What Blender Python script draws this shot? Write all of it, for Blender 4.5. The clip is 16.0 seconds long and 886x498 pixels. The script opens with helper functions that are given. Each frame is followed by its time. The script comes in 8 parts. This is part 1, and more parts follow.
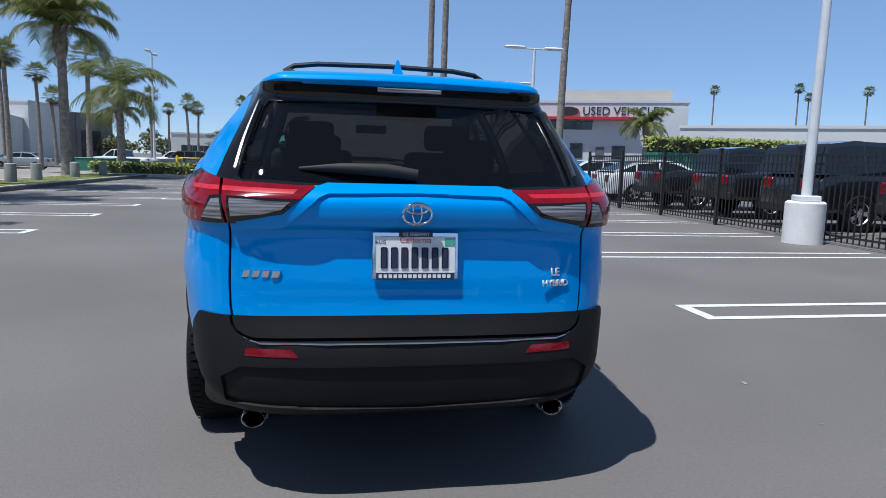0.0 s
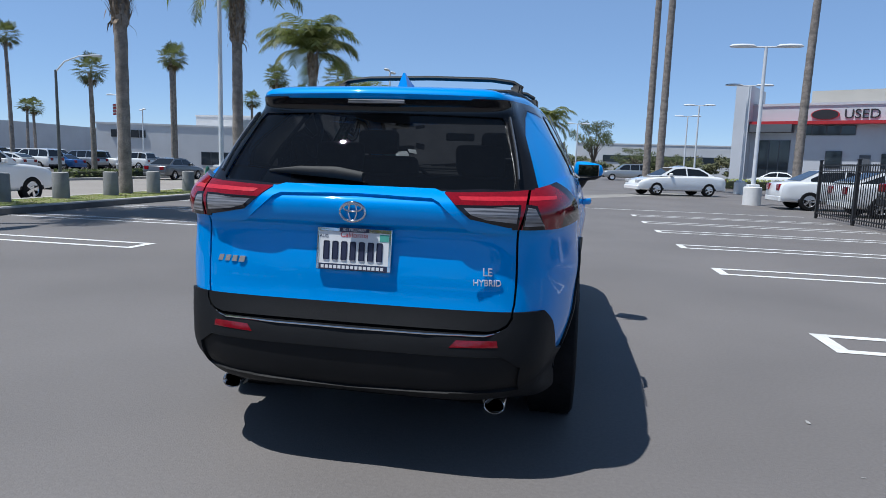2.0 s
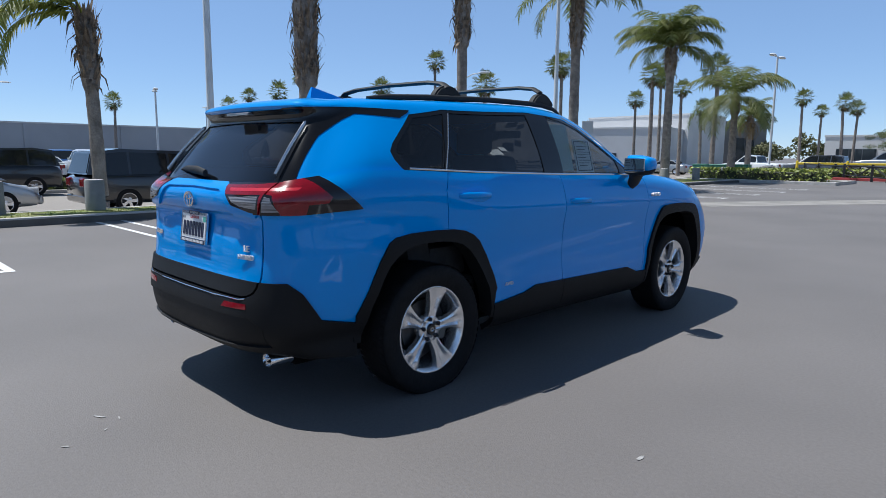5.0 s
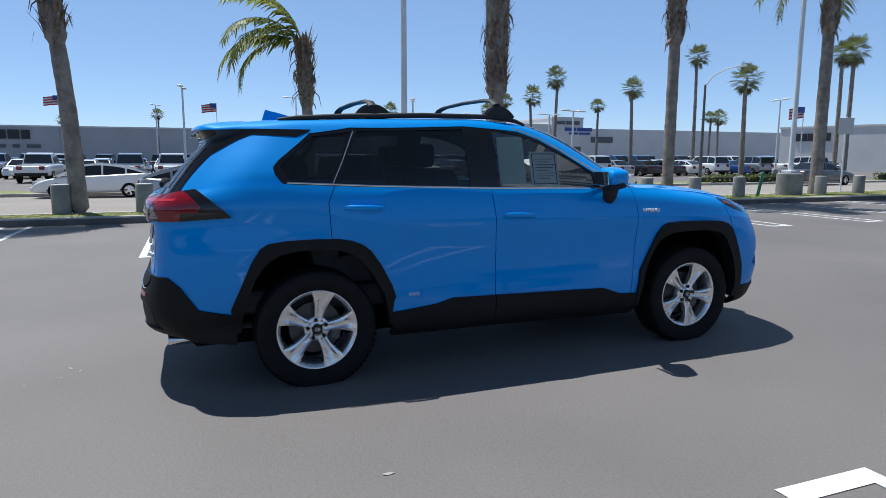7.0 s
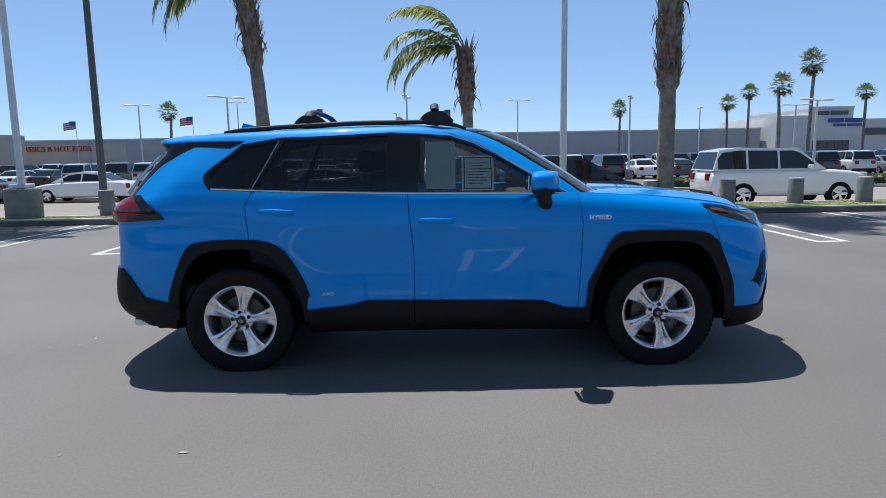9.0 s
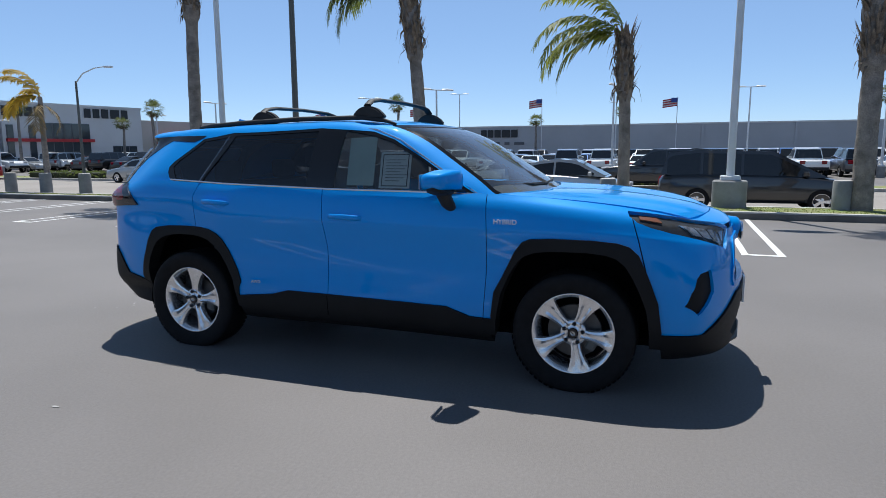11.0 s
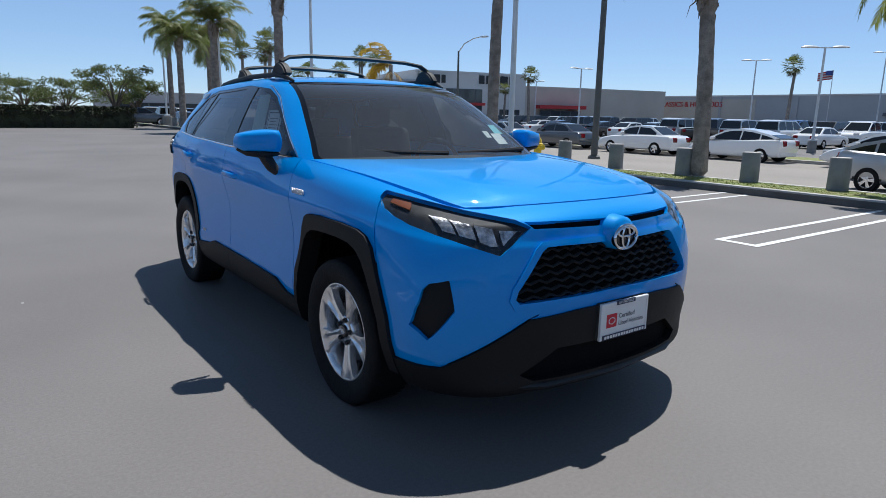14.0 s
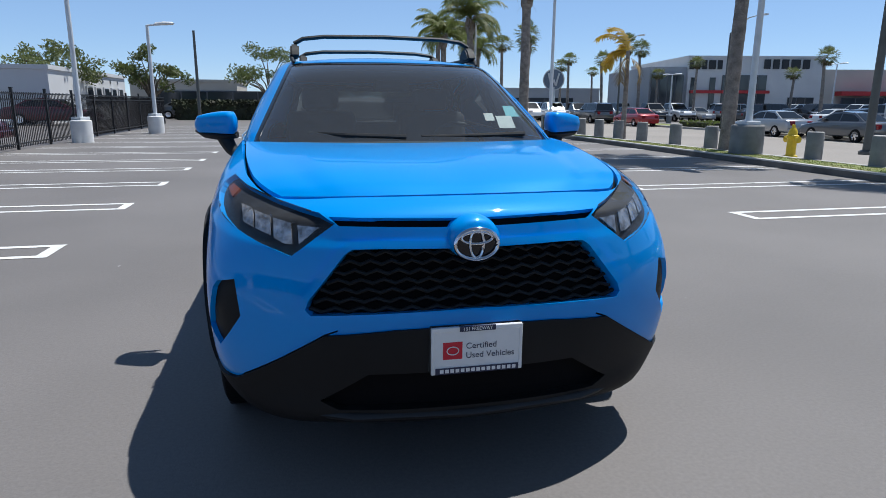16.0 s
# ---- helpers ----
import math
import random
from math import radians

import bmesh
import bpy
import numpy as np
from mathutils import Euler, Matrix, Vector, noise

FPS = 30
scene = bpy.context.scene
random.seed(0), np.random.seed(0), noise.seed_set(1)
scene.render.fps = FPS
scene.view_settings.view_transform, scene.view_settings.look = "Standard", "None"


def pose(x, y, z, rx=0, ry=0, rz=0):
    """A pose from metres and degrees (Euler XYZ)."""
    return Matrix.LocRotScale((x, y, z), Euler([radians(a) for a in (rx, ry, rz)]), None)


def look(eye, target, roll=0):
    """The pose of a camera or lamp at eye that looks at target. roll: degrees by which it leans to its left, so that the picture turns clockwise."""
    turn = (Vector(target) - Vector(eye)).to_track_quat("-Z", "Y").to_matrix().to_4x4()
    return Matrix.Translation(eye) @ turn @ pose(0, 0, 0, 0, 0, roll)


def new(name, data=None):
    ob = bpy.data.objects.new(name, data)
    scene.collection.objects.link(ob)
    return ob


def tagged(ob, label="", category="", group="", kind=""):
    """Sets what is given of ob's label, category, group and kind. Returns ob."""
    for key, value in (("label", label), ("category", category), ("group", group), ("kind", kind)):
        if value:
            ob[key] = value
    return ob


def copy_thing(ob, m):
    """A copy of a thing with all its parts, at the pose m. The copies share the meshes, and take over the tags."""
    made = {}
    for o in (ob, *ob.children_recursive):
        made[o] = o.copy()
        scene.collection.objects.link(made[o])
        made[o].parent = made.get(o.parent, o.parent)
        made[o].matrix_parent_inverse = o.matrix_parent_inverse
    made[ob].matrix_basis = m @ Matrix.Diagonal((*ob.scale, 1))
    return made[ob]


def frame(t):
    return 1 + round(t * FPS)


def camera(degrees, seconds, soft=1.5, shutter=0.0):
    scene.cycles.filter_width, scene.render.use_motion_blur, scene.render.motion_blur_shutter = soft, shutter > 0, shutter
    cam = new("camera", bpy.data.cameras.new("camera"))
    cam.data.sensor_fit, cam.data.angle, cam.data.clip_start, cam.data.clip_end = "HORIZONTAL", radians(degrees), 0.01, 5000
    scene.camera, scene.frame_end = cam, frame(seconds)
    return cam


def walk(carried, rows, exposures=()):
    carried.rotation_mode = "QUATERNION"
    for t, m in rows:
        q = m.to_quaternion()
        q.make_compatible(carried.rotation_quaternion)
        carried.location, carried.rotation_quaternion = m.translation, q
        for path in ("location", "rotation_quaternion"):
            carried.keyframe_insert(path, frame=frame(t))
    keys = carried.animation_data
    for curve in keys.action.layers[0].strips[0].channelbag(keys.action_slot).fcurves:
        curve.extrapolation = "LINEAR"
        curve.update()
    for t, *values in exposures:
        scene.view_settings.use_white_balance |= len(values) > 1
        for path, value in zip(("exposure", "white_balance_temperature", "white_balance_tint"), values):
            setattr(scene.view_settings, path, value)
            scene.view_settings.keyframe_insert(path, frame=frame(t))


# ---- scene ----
# ---- camera ----
cam = camera(69.6, 16.0, 0.85)
PATH = [
    (0, (-0.298, -4.433, 1.207), (0.055, -2.483, 0.936), 1.7),
    (0.5, (-0.16, -4.493, 1.197), (0.002, -2.517, 0.93), 1.5),
    (1, (-0.012, -4.522, 1.189), (-0.023, -2.54, 0.922), 1.4),
    (1.5, (0.32, -4.534, 1.207), (0.144, -2.559, 0.95), 1.6),
    (2, (0.769, -4.596, 1.219), (0.42, -2.644, 0.954), 1.9),
    (2.5, (1.213, -4.568, 1.213), (0.64, -2.67, 0.949), 2.2),
    (3, (1.684, -4.482, 1.237), (0.899, -2.663, 0.962), 2.3),
    (3.5, (2.116, -4.388, 1.248), (1.161, -2.652, 0.98), 1.9),
    (4, (2.504, -4.162, 1.26), (1.363, -2.542, 0.986), 0.8),
    (4.2, (2.642, -4.073, 1.257), (1.445, -2.495, 0.976), 0.8),
    (6.3, (4.135, -2.661, 1.312), (2.42, -1.673, 1.021), 0.3),
    (6.5, (4.223, -2.467, 1.333), (2.468, -1.556, 1.037), 0.5),
    (7, (4.513, -1.991, 1.347), (2.669, -1.272, 1.057), 0.2),
    (7.5, (4.668, -1.501, 1.348), (2.754, -0.988, 1.074), -0.2),
    (8, (4.809, -0.995, 1.362), (2.858, -0.659, 1.081), -0.6),
    (8.5, (4.881, -0.517, 1.349), (2.908, -0.346, 1.073), -0.9),
    (9, (4.91, -0.035, 1.363), (2.93, -0.032, 1.08), -1.0),
    (9.2, (4.931, 0.169, 1.375), (2.951, 0.104, 1.094), -1.1),
    (11.3, (4.301, 2.193, 1.388), (2.489, 1.407, 1.068), -0.0),
    (11.5, (4.19, 2.411, 1.392), (2.414, 1.551, 1.062), 0.2),
    (12, (3.88, 2.814, 1.366), (2.203, 1.781, 1.023), 0.4),
    (12.5, (3.515, 3.173, 1.366), (1.954, 1.976, 1.006), 0.6),
    (13, (3.113, 3.525, 1.359), (1.672, 2.188, 0.989), 0.8),
    (13.5, (2.669, 3.734, 1.369), (1.372, 2.263, 0.977), 1.0),
    (14, (2.222, 3.98, 1.371), (1.062, 2.403, 0.957), 1.1),
    (14.5, (1.763, 4.103, 1.349), (0.776, 2.417, 0.921), 1.2),
    (15, (1.307, 4.194, 1.347), (0.5, 2.419, 0.903), 1.1),
    (15.5, (0.905, 4.242, 1.331), (0.296, 2.39, 0.883), 0.7),
    (16, (0.549, 4.245, 1.323), (0.128, 2.342, 0.876), 0.3),
]
walk(cam, [(t, look(e, g, r)) for t, e, g, r in PATH], [(0, 0.12, 6000, 8), (1.5, 0.11, 6000, 8), (4, 0.17, 6000, 8), (6.5, 0.22, 6180, 8), (9, 0.24, 6180, 8), (11.5, 0.22, 6200, 8), (12.5, 0.13, 6200, 8), (13, 0.13, 6200, 8), (16, 0.18, 6150, 8)])

# ---- light ----
SUN_AZ, SUN_EL = radians(242.0), radians(67.2)
world = bpy.data.worlds.new("world")
scene.world = world
world.use_nodes = True
_wn = world.node_tree.nodes
_sky = _wn.new("ShaderNodeTexSky")
_sky.sky_type = "NISHITA"
_sky.sun_disc = False
_sky.sun_elevation = SUN_EL
_sky.sun_rotation = SUN_AZ
_sky.air_density, _sky.dust_density, _sky.ozone_density = 0.8, 0.0, 3.0
_sky.altitude = 1200.0
_bg = _wn["Background"]
_bg.inputs["Strength"].default_value = 0.122
_even = _wn.new("ShaderNodeMixRGB")
_even.inputs[0].default_value = 0.5
_even.inputs[2].default_value = (2.05, 3.2, 5.25, 1.0)
world.node_tree.links.new(_sky.outputs["Color"], _even.inputs[1])
# the clear sky deepens smoothly towards the zenith
_tc, _sp, _up, _deep = _wn.new("ShaderNodeTexCoord"), _wn.new("ShaderNodeSeparateXYZ"), _wn.new("ShaderNodeMapRange"), _wn.new("ShaderNodeMixRGB")
_up.interpolation_type = "SMOOTHSTEP"
_up.inputs["From Min"].default_value, _up.inputs["From Max"].default_value = 0.25, 0.95
_up.inputs["To Min"].default_value, _up.inputs["To Max"].default_value = 1.0, 0.34
_deep.blend_type = "MULTIPLY"
_deep.inputs[0].default_value = 1.0
world.node_tree.links.new(_tc.outputs["Generated"], _sp.inputs[0])
world.node_tree.links.new(_sp.outputs["Z"], _up.inputs["Value"])
world.node_tree.links.new(_even.outputs[0], _deep.inputs[1])
world.node_tree.links.new(_up.outputs["Result"], _deep.inputs[2])
world.node_tree.links.new(_deep.outputs[0], _bg.inputs["Color"])
sun = new("sun", bpy.data.lights.new("sun", "SUN"))
sun.data.energy, sun.data.angle, sun.data.color = 4.8, radians(0.53), (1.0, 0.965, 0.92)
SUN_DIR = Vector((math.sin(SUN_AZ) * math.cos(SUN_EL), math.cos(SUN_AZ) * math.cos(SUN_EL), math.sin(SUN_EL)))
sun.matrix_world = look(SUN_DIR * 60, (0, 0, 0))


# ---- materials ----
def material(name, color, rough=0.5, metal=0.0, spec=0.5, coat=0.0, vary=0.0, scale=8.0, bump=0.0,
             bump_scale=40.0, dark=None, fine=0.0, fine_scale=150.0, per_object=0.0, transmission=0.0, emit=0.0, alpha=1.0, leafy=0.0):
    """A node material: a base colour with two scales of noise, relief and gloss."""
    m = bpy.data.materials.new(name)
    m.use_nodes = True
    nt = m.node_tree
    n, ln = nt.nodes, nt.links
    b = n["Principled BSDF"]
    b.inputs["Roughness"].default_value = rough
    b.inputs["Metallic"].default_value = metal
    b.inputs["Specular IOR Level"].default_value = spec
    b.inputs["Coat Weight"].default_value = coat
    b.inputs["Coat Roughness"].default_value = 0.03
    b.inputs["Transmission Weight"].default_value = transmission
    b.inputs["Alpha"].default_value = alpha
    c = (*color, 1.0)
    b.inputs["Base Color"].default_value = c
    if emit:
        b.inputs["Emission Color"].default_value = c
        b.inputs["Emission Strength"].default_value = emit
    tc = n.new("ShaderNodeTexCoord")
    src = None
    if vary:
        t = n.new("ShaderNodeTexNoise")
        t.inputs["Scale"].default_value = scale
        t.inputs["Detail"].default_value = 6.0
        ln.new(tc.outputs["Object"], t.inputs["Vector"])
        mix = n.new("ShaderNodeMixRGB")
        mix.inputs[1].default_value = c
        d = dark if dark else tuple(v * (1 - vary) for v in color)
        mix.inputs[2].default_value = (*d, 1.0)
        ramp = n.new("ShaderNodeMapRange")
        ramp.inputs["From Min"].default_value, ramp.inputs["From Max"].default_value = 0.35, 0.68
        ln.new(t.outputs["Fac"], ramp.inputs["Value"])
        ln.new(ramp.outputs["Result"], mix.inputs[0])
        src = mix.outputs[0]
    if fine:
        t2 = n.new("ShaderNodeTexNoise")
        t2.inputs["Scale"].default_value = fine_scale
        t2.inputs["Detail"].default_value = 3.0
        ln.new(tc.outputs["Object"], t2.inputs["Vector"])
        mr = n.new("ShaderNodeMapRange")
        mr.inputs["To Min"].default_value, mr.inputs["To Max"].default_value = 1 - fine, 1 + fine
        mr.inputs["From Min"].default_value, mr.inputs["From Max"].default_value = 0.3, 0.7
        ln.new(t2.outputs["Fac"], mr.inputs["Value"])
        mul = n.new("ShaderNodeMixRGB")
        mul.blend_type = "MULTIPLY"
        mul.inputs[0].default_value = 1.0
        mul.inputs[1].default_value = c
        if src:
            ln.new(src, mul.inputs[1])
        ln.new(mr.outputs["Result"], mul.inputs[2])
        src = mul.outputs[0]
    if per_object:
        oi = n.new("ShaderNodeObjectInfo")
        hsv = n.new("ShaderNodeHueSaturation")
        hsv.inputs["Color"].default_value = c
        mr = n.new("ShaderNodeMapRange")
        mr.inputs["To Min"].default_value, mr.inputs["To Max"].default_value = 1 - per_object, 1 + per_object
        ln.new(oi.outputs["Random"], mr.inputs["Value"])
        ln.new(mr.outputs["Result"], hsv.inputs["Value"])
        if src:
            ln.new(src, hsv.inputs["Color"])
        src = hsv.outputs[0]
    if src:
        ln.new(src, b.inputs["Base Color"])
    if bump:
        t3 = n.new("ShaderNodeTexNoise")
        t3.inputs["Scale"].default_value = bump_scale
        t3.inputs["Detail"].default_value = 5.0
        ln.new(tc.outputs["Object"], t3.inputs["Vector"])
        bp = n.new("ShaderNodeBump")
        bp.inputs["Strength"].default_value = bump
        bp.inputs["Distance"].default_value = 0.02
        ln.new(t3.outputs["Fac"], bp.inputs["Height"])
        ln.new(bp.outputs["Normal"], b.inputs["Normal"])
    if leafy:
        tr = n.new("ShaderNodeBsdfTranslucent")
        tr.inputs["Color"].default_value = (min(1, color[0] * 1.5), min(1, color[1] * 1.5), color[2], 1.0)
        ms = n.new("ShaderNodeMixShader")
        ms.inputs[0].default_value = leafy
        ln.new(b.outputs["BSDF"], ms.inputs[1])
        ln.new(tr.outputs["BSDF"], ms.inputs[2])
        ln.new(ms.outputs["Shader"], n["Material Output"].inputs["Surface"])
    return m


ASPHALT = material("asphalt_sealed", (0.170, 0.156, 0.148), rough=0.66, spec=0.42, vary=0.22, scale=0.35, fine=0.09, fine_scale=60, bump=0.14, bump_scale=120)
STREET = material("street_asphalt", (0.30, 0.275, 0.25), rough=0.9, spec=0.2, vary=0.12, scale=0.25, fine=0.12, fine_scale=50, bump=0.2, bump_scale=90)
DIRT = material("far_ground", (0.20, 0.19, 0.17), rough=0.95, vary=0.2, scale=0.05)
CONCRETE = material("kerb_concrete", (0.50, 0.48, 0.45), rough=0.9, spec=0.2, vary=0.3, scale=2.5, fine=0.12, bump=0.3, bump_scale=60)
BLOCK = material("bollard_concrete", (0.27, 0.27, 0.265), rough=0.9, spec=0.2, vary=0.25, scale=4.0, fine=0.1, bump=0.3, bump_scale=50, per_object=0.12)
WHITE_LINE = material("line_paint", (0.72, 0.72, 0.71), rough=0.75, spec=0.3, vary=0.18, scale=7.0, fine=0.1, fine_scale=80)
GRASS = material("grass_blades", (0.20, 0.25, 0.045), rough=0.8, spec=0.2, vary=0.5, scale=2.0, dark=(0.26, 0.25, 0.08), fine=0.3, fine_scale=120)
KERB_FACE = material("kerb_face_tar", (0.15, 0.142, 0.132), rough=0.85, spec=0.2, vary=0.35, scale=2.0, fine=0.15)
SOIL = material("island_soil", (0.15, 0.20, 0.05), rough=0.95, vary=0.4, scale=3.0, dark=(0.24, 0.22, 0.10), fine=0.3, fine_scale=90)
LEAF_BASE = material("palm_leaf_base", (0.27, 0.205, 0.15), rough=0.9, spec=0.2, vary=0.6, scale=9.0, dark=(0.10, 0.08, 0.065), fine=0.25, fine_scale=60)
TRUNK = material("palm_trunk", (0.30, 0.262, 0.230), rough=0.9, spec=0.2, vary=0.45, scale=5.0, fine=0.25, fine_scale=40, bump=0.8, bump_scale=25)
BARK = material("tree_bark", (0.14, 0.115, 0.09), rough=0.9, spec=0.2, vary=0.4, scale=6.0, bump=0.6, bump_scale=30)
FROND = material("palm_frond", (0.12, 0.15, 0.055), rough=0.5, spec=0.4, vary=0.5, scale=1.2, dark=(0.19, 0.18, 0.06), per_object=0.2, leafy=0.4)
FAN = material("fan_leaf", (0.105, 0.125, 0.055), rough=0.55, spec=0.35, vary=0.4, scale=1.0, dark=(0.13, 0.14, 0.05), per_object=0.25, leafy=0.35)
YOUNGFROND = material("young_frond", (0.19, 0.21, 0.055), rough=0.5, spec=0.35, vary=0.5, scale=1.2, dark=(0.15, 0.18, 0.05), leafy=0.45)
YELLOWFROND = material("yellow_frond", (0.42, 0.30, 0.05), rough=0.6, spec=0.3, vary=0.4, scale=1.5, leafy=0.4)
SKIRT = material("dead_leaf_skirt", (0.15, 0.12, 0.06), rough=0.85, spec=0.2, vary=0.4, scale=3.0)
DRYFROND = material("dry_frond", (0.30, 0.21, 0.09), rough=0.8, spec=0.2, vary=0.4, scale=3.0)
LEAF = material("tree_leaf", (0.085, 0.11, 0.048), rough=0.55, spec=0.35, vary=0.5, scale=1.5, dark=(0.12, 0.13, 0.045), per_object=0.2, leafy=0.3)
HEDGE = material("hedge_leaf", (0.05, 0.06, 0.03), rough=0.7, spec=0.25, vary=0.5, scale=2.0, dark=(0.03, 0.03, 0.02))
YELLOWBUSH = material("golden_bush_leaf", (0.28, 0.30, 0.04), rough=0.6, vary=0.5, scale=2.5, dark=(0.10, 0.15, 0.03))
LAMP_PAINT = material("lamp_pole_paint", (0.66, 0.68, 0.70), rough=0.45, vary=0.12, scale=3.0)
DARK_POLE = material("dark_pole_paint", (0.10, 0.105, 0.10), rough=0.5, vary=0.2, scale=3.0)
WHITE_PAINT = material("white_base_paint", (0.75, 0.74, 0.72), rough=0.7, vary=0.12, scale=4.0, bump=0.2, bump_scale=40)
IRON = material("black_iron", (0.018, 0.018, 0.02), rough=0.5, spec=0.5, vary=0.3, scale=8.0)
SCREEN = material("woven_screen", (0.035, 0.03, 0.033), rough=0.9, spec=0.2, vary=0.3, scale=1.5, alpha=0.62)
STUCCO_W = material("white_stucco", (0.62, 0.62, 0.62), rough=0.9, spec=0.2, vary=0.1, scale=0.3, fine=0.05, bump=0.1)
STUCCO_G = material("grey_stucco", (0.40, 0.415, 0.44), rough=0.9, spec=0.2, vary=0.1, scale=0.3, fine=0.05, bump=0.1)
STUCCO_L = material("pale_grey_stucco", (0.54, 0.555, 0.585), rough=0.9, spec=0.2, vary=0.08, scale=0.3, fine=0.05, bump=0.1)
STUCCO_B = material("beige_stucco", (0.50, 0.47, 0.42), rough=0.9, spec=0.2, vary=0.12, scale=0.3, fine=0.05, bump=0.1)
TAUPE = material("grey_brown_panel", (0.25, 0.235, 0.225), rough=0.85, spec=0.2, vary=0.15, scale=0.3, fine=0.05, bump=0.1)
PANEL_D = material("dark_panel", (0.10, 0.11, 0.125), rough=0.6, vary=0.15, scale=0.5)
WINDOW = material("shop_window", (0.03, 0.04, 0.05), rough=0.06, spec=0.7, vary=0.2, scale=0.3)
RED_PAINT = material("red_sign_paint", (0.45, 0.02, 0.025), rough=0.5, vary=0.1)
BLUE_PAINT = material("blue_sign_paint", (0.03, 0.07, 0.30), rough=0.5, vary=0.1)
BLACK_PAINT = material("black_sign_paint", (0.02, 0.022, 0.025), rough=0.5, vary=0.1)
RED_KERB = material("red_kerb_paint", (0.42, 0.06, 0.06), rough=0.7, vary=0.25, scale=6)
YELLOW_PAINT = material("yellow_enamel", (0.70, 0.50, 0.02), rough=0.45, vary=0.15, scale=10)
GREEN_BOX = material("green_enamel", (0.05, 0.22, 0.15), rough=0.5, vary=0.2, scale=4)
RUBBER = material("tyre_rubber", (0.010, 0.010, 0.011), rough=0.75, spec=0.2, vary=0.3, scale=20, bump=0.2, bump_scale=60)
ALLOY = material("alloy_rim", (0.78, 0.78, 0.79), rough=0.24, metal=0.85, vary=0.1, scale=20)
CAR_GLASS = material("dark_car_glass", (0.012, 0.014, 0.016), rough=0.04, spec=0.6, vary=0.2)
BLACK_TRIM = material("black_plastic", (0.020, 0.021, 0.022), rough=0.62, spec=0.35, vary=0.25, scale=30, fine=0.1, fine_scale=400, bump=0.12, bump_scale=500)
RED_LENS = material("red_lens", (0.215, 0.003, 0.010), rough=0.1, spec=0.5, coat=0.3, vary=0.2, scale=40, fine=0.25, fine_scale=220)
CLEAR_LENS = material("clear_lens", (0.55, 0.56, 0.58), rough=0.12, spec=0.7, vary=0.2, scale=40)
FLAG_CLOTH = material("flag_cloth", (0.45, 0.10, 0.12), rough=0.8, vary=0.3, scale=4)


def car_paint(name, color, metal=0.25, rough=0.3):
    return material(name, color, rough=rough, metal=metal, spec=0.5, coat=1.0, fine=0.04, fine_scale=900, vary=0.04, scale=1.0)


PAINTS = [car_paint("white_car_paint", (0.82, 0.82, 0.81), 0.0), car_paint("white_car_paint", (0.74, 0.75, 0.75), 0.0),
          car_paint("silver_car_paint", (0.38, 0.39, 0.40), 0.6), car_paint("grey_car_paint", (0.10, 0.105, 0.115), 0.4),
          car_paint("black_car_paint", (0.012, 0.012, 0.014), 0.1), car_paint("blue_car_paint", (0.02, 0.09, 0.28), 0.4),
          car_paint("red_car_paint", (0.35, 0.012, 0.015), 0.2), car_paint("maroon_car_paint", (0.10, 0.012, 0.02), 0.3)]


# ---- mesh helpers ----
def part(name, bm, mat, parent=None, label="", smooth=False, angle=None):
    """Links a bmesh as one mesh object under a thing or a part."""
    me = bpy.data.meshes.new(name)
    bm.normal_update()
    bm.to_mesh(me)
    bm.free()
    for mt in (mat if isinstance(mat, (list, tuple)) else [mat]):
        me.materials.append(mt)
    if smooth:
        me.shade_smooth()
        if angle:
            me.set_sharp_from_angle(angle=radians(angle))
    ob = new(name, me)
    if parent is not None:
        ob.parent = parent
    return tagged(ob, label)


def thing(name, label, category, group="", kind="", m=None):
    ob = new(name)
    ob.empty_display_size = 0.2
    if m is not None:
        ob.matrix_basis = m
    return tagged(ob, label, category, group, kind)


def box(bm, x0, x1, y0, y1, z0, z1, bevel=0.0, seg=1):
    r = bmesh.ops.create_cube(bm, size=1.0)
    for v in r["verts"]:
        v.co = Vector((x0 + (v.co.x + 0.5) * (x1 - x0), y0 + (v.co.y + 0.5) * (y1 - y0), z0 + (v.co.z + 0.5) * (z1 - z0)))
    if bevel:
        es = list({e for v in r["verts"] for e in v.link_edges})
        bmesh.ops.bevel(bm, geom=es, offset=bevel, segments=seg, affect="EDGES", profile=0.6)
    return bm


def ring_tube(bm, pts, radii, n=10, cap=True, squash=None):
    """A tube along pts with a radius at each."""
    rings = []
    pts = [Vector(p) for p in pts]
    for i, p in enumerate(pts):
        d = (pts[min(i + 1, len(pts) - 1)] - pts[max(i - 1, 0)]).normalized()
        a = d.cross(Vector((0, 0, 1)))
        if a.length < 1e-3:
            a = Vector((1, 0, 0))
        a.normalize()
        b = a.cross(d)
        r = radii[i] if isinstance(radii, (list, tuple)) else radii
        sq = squash or (1, 1)
        rings.append([bm.verts.new(p + a * math.cos(2 * math.pi * k / n) * r * sq[0] + b * math.sin(2 * math.pi * k / n) * r * sq[1]) for k in range(n)])
    for q, w in zip(rings, rings[1:]):
        for k in range(n):
            bm.faces.new((q[k], q[(k + 1) % n], w[(k + 1) % n], w[k]))
    if cap:
        bm.faces.new(rings[0][::-1])
        bm.faces.new(rings[-1])
    return bm


